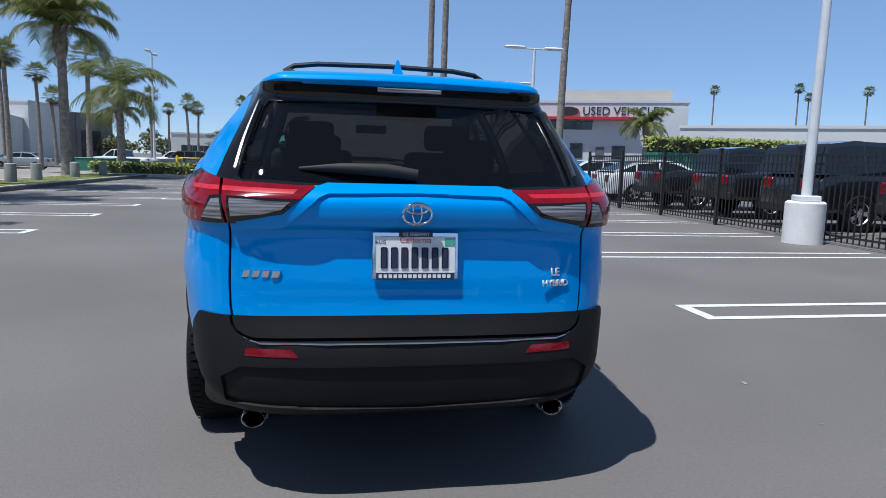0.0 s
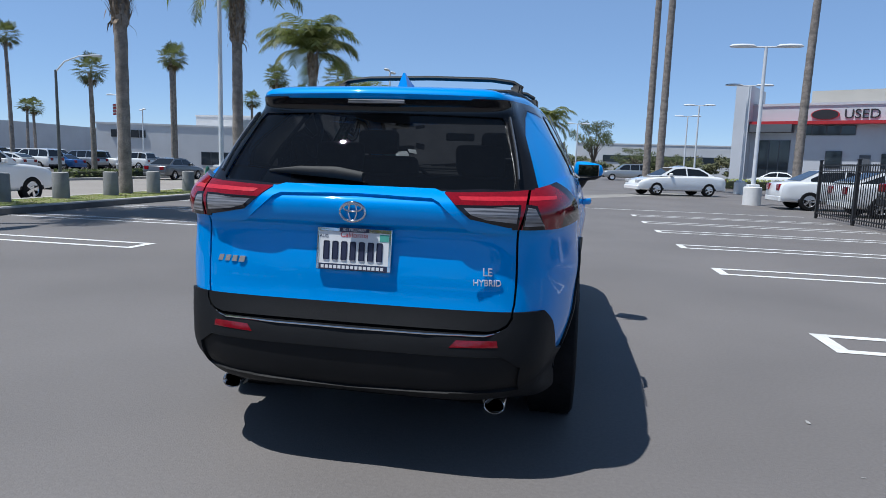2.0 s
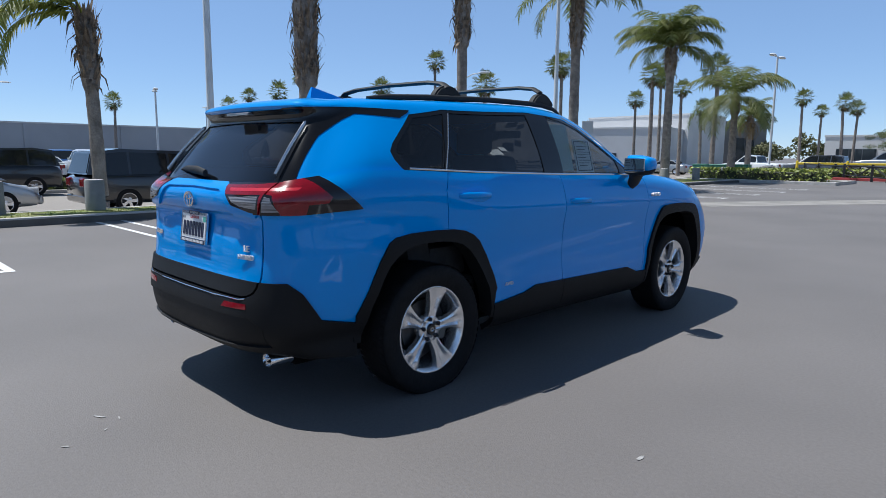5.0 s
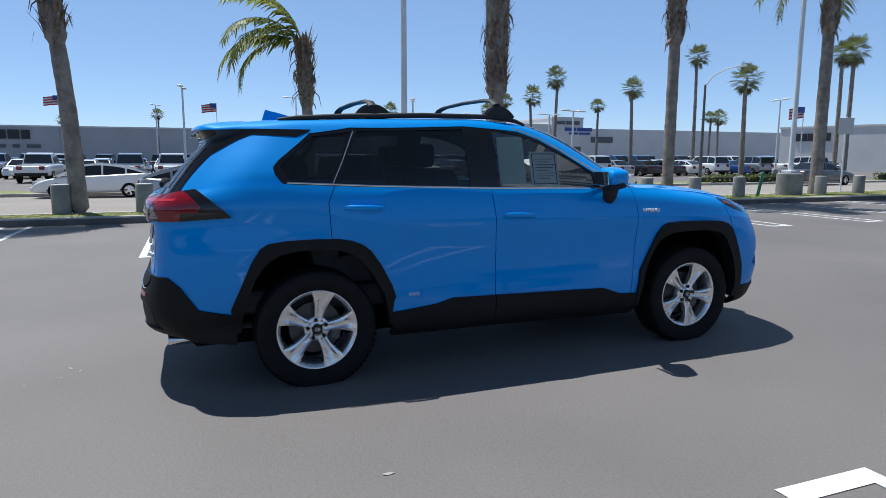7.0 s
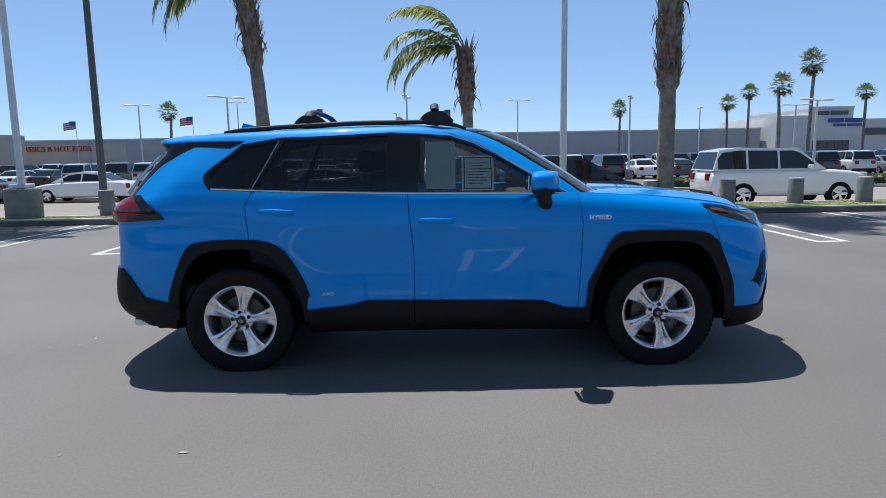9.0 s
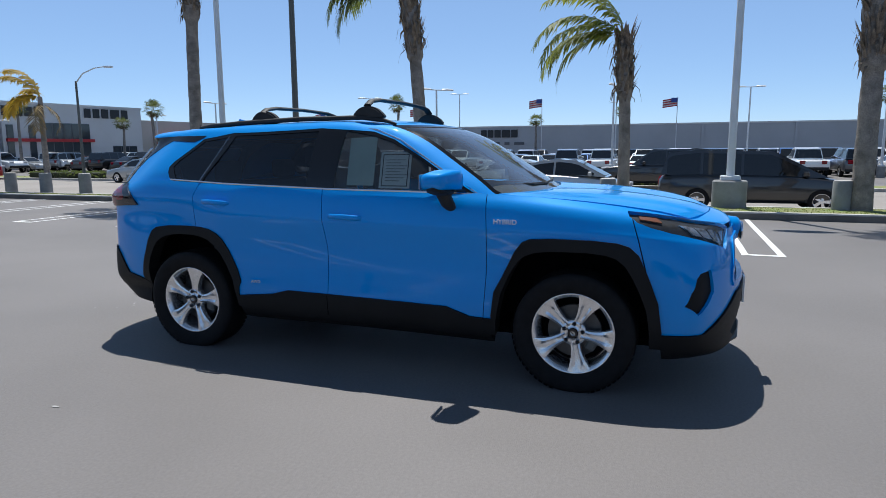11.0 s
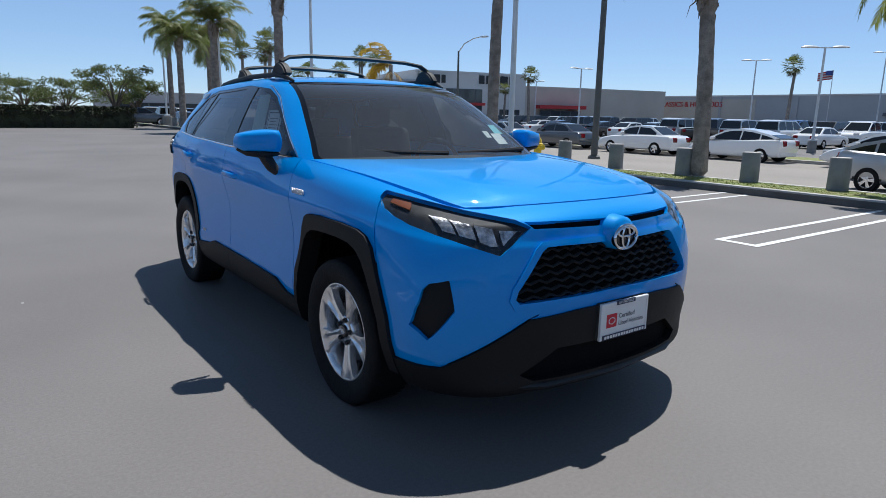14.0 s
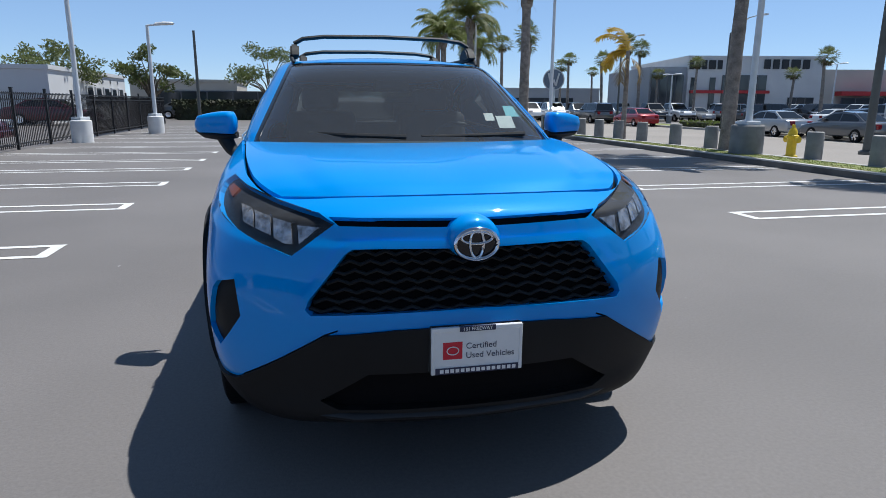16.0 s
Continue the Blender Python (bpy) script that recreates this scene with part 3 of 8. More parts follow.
def feather_palm(x, y, z, h, seed, r0=0.24, r1=0.19, fronds=18, length=2.6, boots=1.8, lean=(0, 0), label="", windy=0.0, one_side=None, dry=0, leafage=None, leaf=0.22):
    rnd = random.Random(seed)
    t = thing("feather_palm", label or "feather palm with a rough brown trunk and arching green fronds", "palm tree", "palms along the street", m=pose(x, y, z, rz=0))
    bm = bmesh.new()
    palm_trunk(bm, h, r0, r1, rnd, lean, boots)
    part("trunk", bm, TRUNK, t, smooth=True, angle=60)
    if boots:
        bm = bmesh.new()
        leaf_bases(bm, h, r1 * 1.33, rnd, lean, boots)
        tagged(part("leaf_base", bm, LEAF_BASE, t, "rough old leaf stubs"), kind="stuff")
    vs, fs = [], []
    top = Vector((lean[0], lean[1], h))
    for i in range(fronds):
        az = i * 2.399 + rnd.uniform(-0.3, 0.3)
        el = rnd.uniform(-0.1, 1.35) if i % 3 else rnd.uniform(0.9, 1.4)
        if one_side is not None:
            az = one_side + rnd.uniform(-0.55, 0.55)
            el = rnd.uniform(0.05, 0.75) if i % 4 else rnd.uniform(0.9, 1.4)
        hv = Vector((math.cos(az), math.sin(az)))
        az = math.atan2(hv.y - windy, hv.x)
        feather_frond(vs, fs, top, az, el, length * rnd.uniform(0.8, 1.1), rnd, leaf=leaf * length)
    ob = new("crown", mesh_of("crown", vs, fs, leafage or FROND))
    ob.parent = t
    if dry:
        vs, fs = [], []
        for i in range(dry):
            feather_frond(vs, fs, top - Vector((0, 0, 0.2)), rnd.uniform(0, 6.28), rnd.uniform(-1.2, -0.3), length * 0.7, rnd, leaf=0.4, n=16)
        ob = new("dry_frond", mesh_of("dry_frond", vs, fs, DRYFROND))
        ob.parent = t
        tagged(ob, "dead yellow-brown hanging fronds")
    return t


def fan_leaf(vs, fs, base, az, el, stem, rad, rnd):
    h = Vector((math.cos(az) * math.cos(el), math.sin(az) * math.cos(el), math.sin(el)))
    side = Vector((-math.sin(az), math.cos(az), 0))
    up = side.cross(h)
    c = base + h * stem
    k = len(vs)
    vs += [base - side * 0.015, base + side * 0.015, c + side * 0.012, c - side * 0.012]
    fs.append((k, k + 1, k + 2, k + 3))
    n = 13
    for j in range(n):
        a = -1.9 + 3.8 * j / (n - 1)
        d = (h * math.cos(a) + side * math.sin(a) - up * 0.18).normalized()
        w = d.cross(up).normalized() * 0.06 * rad
        r = rad * (1 - 0.18 * abs(a) / 1.9) * rnd.uniform(0.85, 1.08)
        k = len(vs)
        vs += [c, c + d * r * 0.55 + w, c + d * r - Vector((0, 0, 0.22 * r)), c + d * r * 0.55 - w]
        fs += [(k, k + 1, k + 2, k + 3)]


def fan_palm_parts(h, seed, crown=1.36, r0=0.19, r1=0.13, leaves=44, skirt=6):
    rnd = random.Random(seed)
    t = thing("fan_palm", "tall slim fan palm with a round dark green crown", "palm tree", "fan palms in the distance")
    bm = bmesh.new()
    palm_trunk(bm, h, r0, r1, rnd, (rnd.uniform(-0.3, 0.3), rnd.uniform(-0.3, 0.3)))
    part("trunk", bm, TRUNK, t, smooth=True, angle=60)
    top = Vector((0, 0, h))
    vs, fs = [], []
    for i in range(leaves):
        fan_leaf(vs, fs, top + Vector((0, 0, 0.15 * crown)), i * 2.399 + rnd.uniform(-0.3, 0.3), math.asin(0.99 - 1.80 * (i + 0.5) / leaves), crown * rnd.uniform(0.42, 0.66), crown * rnd.uniform(0.36, 0.5), rnd)
    ob = new("crown", mesh_of("crown", vs, fs, FAN))
    ob.parent = t
    vs, fs = [], []
    for i in range(skirt):
        fan_leaf(vs, fs, top - Vector((0, 0, 0.15)), i * 2.399, -1.1 + rnd.uniform(-0.2, 0.25), crown * 0.3, crown * 0.36, rnd)
    ob = new("dead_skirt", mesh_of("dead_skirt", vs, fs, SKIRT))
    ob.parent = t
    tagged(ob, "hanging dry brown leaves")
    return t


# palms in the verge beside the car park
feather_palm(-10.9, 5.5, 0.1, 7.6, 11, r0=0.20, r1=0.185, boots=4.7, length=2.8)
feather_palm(-11.0, -4.30, 0.1, 5.5, 12, r0=0.175, r1=0.14, boots=1.9, length=2.4, lean=(0.0, -0.40), one_side=-1.57, fronds=8)
feather_palm(-11.4, 0.70, 0.1, 3.9, 13, r0=0.140, r1=0.115, boots=1.4, length=2.35, one_side=-1.5, fronds=7, leaf=0.17, lean=(0.0, -0.10), leafage=YOUNGFROND, label="feather palm with fronds blown to one side over a rough trunk")
feather_palm(-11.2, 11.47, 0.1, 8.0, 14, r0=0.165, r1=0.16, boots=3.4, length=2.8)
feather_palm(-11.0, 17.5, 0.1, 7.2, 15, r0=0.20, r1=0.16, boots=2.0, length=2.7, fronds=22)
feather_palm(-10.8, -11.3, 0.1, 8.2, 16, r0=0.175, r1=0.155, boots=3.2, length=2.8, lean=(0.0, 0.25))
feather_palm(-11.2, -17.9, 0.1, 3.1, 17, r0=0.10, r1=0.07, boots=0.0, length=1.6, fronds=5, one_side=-1.5, dry=2, leafage=YELLOWFROND, label="young thin palm with a yellowed drooping crown")
feather_palm(-11.0, -28.5, 0.1, 8.6, 18, r0=0.26, r1=0.20, boots=2.6, length=2.6)
feather_palm(-12.1, 27.5, 0, 6.6, 19, r0=0.23, r1=0.17, boots=1.2, length=3.0, fronds=40)
feather_palm(-12.8, 37.8, 0, 4.9, 20, r0=0.25, r1=0.18, boots=1.0, length=3.6, fronds=26)
feather_palm(-17.4, 53.2, 0, 4.6, 21, boots=0.8, length=2.6, fronds=20, dry=8)
for i, (x, y, h) in enumerate(((25.1, 44.6, 4.6), (-3.1, 50.4, 4.2), (-0.5, 50.6, 4.9), (-11.9, -54.5, 8.0), (-15.9, -55.6, 6.2), (-10.2, -44.5, 6.2), (-13.5, -48.8, 6.6), (-9.9, -35.6, 6.3))):
    feather_palm(x, y, 0, h, 30 + i, boots=0.8, length=2.6, fronds=24)
_fans = [fan_palm_parts(h, 50 + h) for h in (8, 10, 7)]
FAN_AT = ((-22.6, 45.9, 7.9), (-23.5, 53.2, 7.5), (-17.0, 44.9, 7.7), (-24.2, 89.7, 9.1), (-22.1, 90.2, 7.4), (-19.6, 90.7, 8.3), (-19.0, 93.9, 7.8), (-12.9, 94.9, 9.1))
FAN_AT += ((-86.7, 25.3, 7.8), (-77.4, 36.5, 7.7), (-71.9, 36.5, 8.5), (-66.0, 37.2, 8.6), (-64.6, 39.6, 10.7), (-57.9, 41.1, 7.1), (-69.0, -30.8, 7.1), (-47.1, 37.6, 7.8), (-50.8, 48.6, 11.9), (-31.5, 35.5, 6.9), (-36.2, 52.5, 10.5), (-53.4, 53.2, 5.9), (-56, 57, 6.0))
FAN_AT2 = ((-38.0, -65.3, 7.5), (-26.9, -59.9, 5.9), (-32.2, -62.9, 6.1), (-69.7, -13.6, 4.9), (-96.1, -6.3, 7.1), (-22.9, -61.8, 7.3), (-30.1, -69.7, 5.8), (-35.6, -72.7, 5.4), (-39.3, -70.9, 8.4), (-40.0, -64.8, 4.8), (-40.7, -58.4, 5.7), (-46.7, -47.4, 5.7), (-48.0, -52.9, 4.5), (-16, -48.3, 6.2), (-18.9, -50.4, 7.1), (-7.2, 65.1, 6.9), (-32.2, 46.0, 9.4))
for i, (x, y, h) in enumerate(FAN_AT + FAN_AT2):
    src = _fans[i % 3]
    k = (h - zg(x) - 0.2) / (8, 10, 7)[i % 3]
    t = copy_thing(src, pose(x, y, zg(x) - 0.05, rz=i * 71))
    t.scale = (0.55 + 0.45 * k,) * 2 + (k,)
for q in _fans:
    q.matrix_basis = pose(-28 - 6 * (q is _fans[0]) - 3 * (q is _fans[1]), 64 + 4 * (q is _fans[2]), zg(-28) - 0.02)
_tall = fan_palm_parts(20, 91, crown=1.6, r0=0.22, r1=0.15)
_tall.matrix_basis = pose(91, 139, 0)
for x, y, h in ((105.6, 128.6, 20), (119.9, 142.8, 20), (115.8, 119.9, 19), (5.9, 36.2, 17), (6.2, 33.0, 16), (12.4, 30.2, 16)):
    copy_thing(_tall, pose(x, y, 0, rz=x * 9)).scale = (1, 1, h / 20)


# ---- broad trees and hedges ----
def leaf_cloud(vs, fs, c, r, n, rnd, size=0.16):
    for _ in range(n):
        d = Vector((rnd.gauss(0, 1), rnd.gauss(0, 1), rnd.gauss(0, 0.8)))
        d = d.normalized() * (rnd.random() ** 0.4)
        p = c + Vector((d.x * r[0], d.y * r[1], d.z * r[2]))
        a = Vector((rnd.uniform(-1, 1), rnd.uniform(-1, 1), rnd.uniform(-1, 1))).normalized()
        b = a.orthogonal().normalized()
        s = size * rnd.uniform(0.6, 1.3)
        k = len(vs)
        vs += [p - a * s, p + b * s * 0.45, p + a * s, p - b * s * 0.45]
        fs.append((k, k + 1, k + 2, k + 3))


def broad_tree(x, y, z, h, spread, seed, leaves=4200, label="spreading evergreen tree with a bare forked trunk and small dark leaves"):
    rnd = random.Random(seed)
    t = thing("tree", label, "tree", m=pose(x, y, z))
    bm = bmesh.new()
    fork = h * 0.28
    ring_tube(bm, [(0, 0, 0), (0.05, 0, fork * 0.5), (0, 0.05, fork)], [0.19, 0.15, 0.14], 10)
    part("trunk", bm, BARK, t, smooth=True, angle=60)
    vs, fs = [], []
    for i in range(13):
        a = i * 2.399 + rnd.uniform(-0.3, 0.3)
        e = rnd.uniform(0.46, 0.93)
        rr = spread * rnd.uniform(0.35, 0.88) * math.sqrt(max(0.08, 1 - ((e - 0.58) / 0.40) ** 2))
        end = Vector((math.cos(a) * rr, math.sin(a) * rr, h * e))
        mid = Vector((end.x * 0.4, end.y * 0.4, fork + (end.z - fork) * 0.6))
        bm = bmesh.new()
        ring_tube(bm, [(0, 0, fork - 0.1), mid, end], [0.085, 0.05, 0.018], 7)
        part("limb", bm, BARK, t, smooth=True, angle=60)
        for _ in range(3):
            c = end + Vector((rnd.uniform(-1, 1) * spread * 0.28, rnd.uniform(-1, 1) * spread * 0.28, rnd.uniform(-0.2, 0.5) * h * 0.18))
            leaf_cloud(vs, fs, c, (spread * 0.2, spread * 0.2, h * 0.085), leaves // 50, rnd, 0.115)
    ob = new("crown", mesh_of("crown", vs, fs, LEAF))
    ob.parent = t


for i, (x, y, h, s) in enumerate(((2.8, -50.9, 5.6, 3.7), (-7.8, -56, 4.6, 3.2), (15.8, -43.4, 5.4, 2.8), (11.0, -47, 4.9, 2.5), (-2, -66, 4.0, 3.6), (-5.5, -68, 4.0, 3.6), (-10.5, -62, 3.8, 3.2), (4.6, 75.6, 6.9, 2.8), (-14, 96, 5, 4), (-8, 99, 5.5, 4), (14, 118, 5, 4), (22, 121, 4.5, 4))):
    broad_tree(x, y, 0, h, s, 70 + i)


def hedge(name, x0, x1, y0, y1, z0, h, mat, label, n, size=0.09):
    rnd = random.Random(int(x0 * 10 + y0))
    t = thing(name, label, "hedge")
    vs, fs = [], []
    for _ in range(n):
        p = Vector((rnd.uniform(x0, x1), rnd.uniform(y0, y1), z0 + h * (1 - rnd.random() ** 2) * rnd.uniform(0.9, 1.08)))
        a = Vector((rnd.uniform(-1, 1), rnd.uniform(-1, 1), rnd.uniform(-1, 1))).normalized()
        b = a.orthogonal().normalized()
        s = size * rnd.uniform(0.6, 1.4)
        k = len(vs)
        vs += [p - a * s, p + b * s * 0.5, p + a * s, p - b * s * 0.5]
        fs.append((k, k + 1, k + 2, k + 3))
    ob = new("leaves", mesh_of("leaves", vs, fs, mat))
    ob.parent = t
    # solid core behind the loose leaves, dark green in golden beds too
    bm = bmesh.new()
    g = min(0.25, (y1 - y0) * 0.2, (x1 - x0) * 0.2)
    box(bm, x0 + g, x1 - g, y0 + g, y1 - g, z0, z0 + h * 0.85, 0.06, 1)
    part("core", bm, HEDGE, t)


hedge("hedge", -7.4, 9.5, -47.2, -45.6, 0, 1.35, HEDGE, "long clipped dark green hedge at the edge of the car park", 9000, 0.13)
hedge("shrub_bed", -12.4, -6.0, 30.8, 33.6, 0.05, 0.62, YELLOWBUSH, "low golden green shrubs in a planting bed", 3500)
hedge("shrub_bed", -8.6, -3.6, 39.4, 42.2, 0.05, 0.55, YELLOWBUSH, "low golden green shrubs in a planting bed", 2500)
hedge("clipped_hedge", 16.3, 25.5, 26.4, 28.2, 2.05, 0.78, YELLOWBUSH, "clipped golden hedge above a green enclosure", 2600, 0.12)
t = thing("enclosure", "green slatted bin enclosure under a clipped hedge", "enclosure")
bm = bmesh.new()
box(bm, 16.5, 25.4, 26.6, 28.0, 0, 2.05)
part("green_wall", bm, GREEN_BOX, t)
for k in range(21):
    bm = bmesh.new()
    box(bm, 16.6 + k * 0.42, 16.68 + k * 0.42, 26.54, 26.6, 0, 2.03)
    part("slat", bm, GREEN_BOX, t)
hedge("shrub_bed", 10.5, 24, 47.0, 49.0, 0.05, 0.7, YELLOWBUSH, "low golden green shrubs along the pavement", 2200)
def tree_belt(x0, x1, y, h, seed):
    """A far row of mixed trees with a ragged skyline."""
    rnd = random.Random(seed)
    t = thing("tree_belt", "distant ragged belt of dull green trees", "trees", kind="stuff")
    vs, fs = [], []
    x = x0
    while x < x1:
        k = rnd.uniform(0.45, 1.15) * h
        w = rnd.uniform(1.4, 3.0)
        for _ in range(5):
            c = Vector((x + rnd.uniform(-1, 1) * w * 0.6, y + rnd.uniform(-2, 2), k * rnd.uniform(0.35, 0.85)))
            leaf_cloud(vs, fs, c, (w * 0.6, w * 0.6, k * 0.22), 90, rnd, 0.34)
        x += w * rnd.uniform(0.7, 1.6)
    ob = new("leaves", mesh_of("leaves", vs, fs, BELT))
    ob.parent = t


BELT = material("far_tree_leaf", (0.10, 0.115, 0.06), rough=0.7, spec=0.2, vary=0.6, scale=0.35, dark=(0.15, 0.14, 0.07))
tree_belt(-36, 2, 110, 5.2, 401)
tree_belt(2, 24, 132, 3.6, 402)
tree_belt(24, 48, 126, 4.6, 403)
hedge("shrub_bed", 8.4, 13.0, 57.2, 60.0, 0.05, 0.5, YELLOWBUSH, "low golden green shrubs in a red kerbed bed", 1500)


def bed_kerb(x0, x1, y0, y1, mat, label):
    """A raised kerb round a planting bed."""
    t = thing("bed_kerb", label, "kerb")
    for a, b, c, d in ((x0 - .18, x1 + .18, y0 - .18, y0), (x0 - .18, x1 + .18, y1, y1 + .18), (x0 - .18, x0, y0, y1), (x1, x1 + .18, y0, y1)):
        bm = bmesh.new()
        box(bm, a, b, c, d, -.1, .16, .03, 2)
        part("kerb_stone", bm, mat, t)


bed_kerb(-12.6, -5.2, 30.4, 33.8, CONCRETE, "pale concrete kerb round a planting bed")
bed_kerb(-8.8, -3.2, 39.2, 42.4, RED_KERB, "red painted kerb round a planting bed")
bed_kerb(8.4, 13.0, 57.2, 60.0, RED_KERB, "red painted kerb round a planting bed")
for y0 in (-60, -42, -24, -6, 12, 30, 48):
    hedge("verge_planting", -30.4, -28.4, y0, y0 + 12, zg(-28) + 0.1, 0.45, LEAF, "loose low green planting on the far verge", 1100, 0.12)


# ---- fence ----
def fence():
    t = thing("iron_fence", "black iron picket fence with square posts beside the stalls", "fence", kind="")
    x, y0, y1, h = 8.15, -36.0, 15.6, 1.58
    bm = bmesh.new()
    box(bm, -0.009, 0.009, -0.009, 0.009, 0.06, h - 0.02)
    picket_me = bpy.data.meshes.new("picket")
    bm.to_mesh(picket_me)
    bm.free()
    picket_me.materials.append(IRON)
    yy, count = y1 - 0.14, 0
    vs_rest = []
    while yy > y0:
        if count < 290:
            o = new("picket", picket_me)
            o.location = (x, yy, 0)
            o.parent = t
        else:
            vs_rest.append(yy)
        count += 1
        yy -= 0.125
    bm = bmesh.new()
    for yy in vs_rest:
        box(bm, x - 0.009, x + 0.009, yy - 0.009, yy + 0.009, 0.06, h - 0.02)
    tagged(part("far_picket", bm, IRON, t), kind="stuff")
    bm = bmesh.new()
    box(bm, -0.035, 0.035, -0.035, 0.035, 0, h + 0.08, 0.004)
    box(bm, -0.042, 0.042, -0.042, 0.042, h + 0.08, h + 0.10)
    post_me = bpy.data.meshes.new("post")
    bm.to_mesh(post_me)
    bm.free()
    post_me.materials.append(IRON)
    yy = y1
    while yy > y0 - 0.1:
        o = new("post", post_me)
        o.location = (x, yy, 0)
        o.parent = t
        yy -= 2.4
    for z in (0.16, h - 0.22, h - 0.06):
        bm = bmesh.new()
        box(bm, x - 0.016, x + 0.016, y0, y1, z - 0.018, z + 0.018)
        part("rail", bm, IRON, t)
    bm = bmesh.new()
    box(bm, x + 0.02, x + 0.026, y0, -22.0, 0.08, h - 0.1)
    part("screen_mesh", bm, SCREEN, t, "dark woven screen tied behind the pickets")


fence()


def low_gate():
    """Two low truss leaves that meet at a shared post."""
    t = thing("barrier_gate", "low black iron swing barrier gate with crossed braces", "gate")
    for (xa, ya), (xb, yb), n in (((-10.9, 46.0), (-6.9, 39.4), 5), ((-6.9, 39.4), (-4.2, 36.4), 3)):
        at = lambda u: (xa + (xb - xa) * u, ya + (yb - ya) * u)
        for z, r in ((0.86, 0.05), (0.30, 0.035)):
            bm = bmesh.new()
            ring_tube(bm, [(*at(0), z), (*at(1), z - 0.06)], r, 8)
            part("rail", bm, IRON, t)
        for k in range(n):
            if k % 2 == 0:
                x, y = at(k / n)
                bm = bmesh.new()
                box(bm, x - 0.06, x + 0.06, y - 0.06, y + 0.06, -0.05, 0.95, 0.01)
                part("post", bm, IRON, t)
            bm = bmesh.new()
            za, zb = (0.30, 0.86) if k % 2 else (0.86, 0.30)
            ring_tube(bm, [(*at(k / n), za), (*at((k + 1) / n), zb)], 0.035, 6)
            part("brace", bm, IRON, t)
    bm = bmesh.new()
    box(bm, -4.26, -4.14, 36.34, 36.46, -0.05, 0.9, 0.01)
    part("post", bm, IRON, t)


low_gate()


def yellow_rail():
    t = thing("barrier_rail", "long yellow painted steel barrier rail on posts", "barrier", m=pose(-11.4, 46.0, 0))
    bm = bmesh.new()
    box(bm, 0, 9.2, -0.05, 0.05, 0.82, 0.97, 0.02)
    part("rail", bm, YELLOW_PAINT, t)
    for x in (0.0, 3.1, 6.1, 9.1):
        bm = bmesh.new()
        lathe(bm, [(0.09, -0.1), (0.09, 1.02), (0.07, 1.08), (0.0001, 1.1)], 12, "Z", (x, 0, 0))
        part("post", bm, YELLOW_PAINT, t, smooth=True, angle=40)


yellow_rail()


def sign_post(x, y, h):
    t = thing("sign_post", "thin grey steel post with a small blank sign", "sign", m=pose(x, y, 0.08, rz=40))
    bm = bmesh.new()
    ring_tube(bm, [(0, 0, 0), (0, 0, h)], 0.03, 8)
    part("pole", bm, LAMP_PAINT, t, smooth=True, angle=40)
    bm = bmesh.new()
    box(bm, -0.23, 0.23, -0.06, -0.035, h - 0.62, h - 0.05, 0.006)
    part("sign_panel", bm, STUCCO_L, t)


sign_post(-11.9, 19.9, 2.7)
t = thing("marker_post", "short green marker post leaning in the verge", "post", m=pose(-10.7, 14.6, 0.08, 0, 12, 0))
bm = bmesh.new()
ring_tube(bm, [(0, 0, -.1), (0, 0, 0.78)], 0.05, 8)
part("shaft", bm, GREEN_BOX, t, smooth=True, angle=40)
bm = bmesh.new()
lathe(bm, [(0.052, 0.76), (0.03, 0.82), (0.0001, 0.83)], 8)
part("cap", bm, GREEN_BOX, t)
for x, y in ((-14.2, 39.5), (-13.0, 40.2), (-15.6, 40.0)):
    t = thing("utility_box", "green enamel utility cabinet on the ground", "utility box", m=pose(x, y, 0))
    bm = bmesh.new()
    box(bm, -0.5, 0.5, -0.35, 0.35, 0, 0.75, 0.03)
    part("cabinet", bm, GREEN_BOX, t)
    bm = bmesh.new()
    box(bm, -0.53, 0.53, -0.38, 0.38, 0.75, 0.82, 0.02)
    part("lid", bm, GREEN_BOX, t)


# ---- parked cars ----
WHEEL_ME = {}


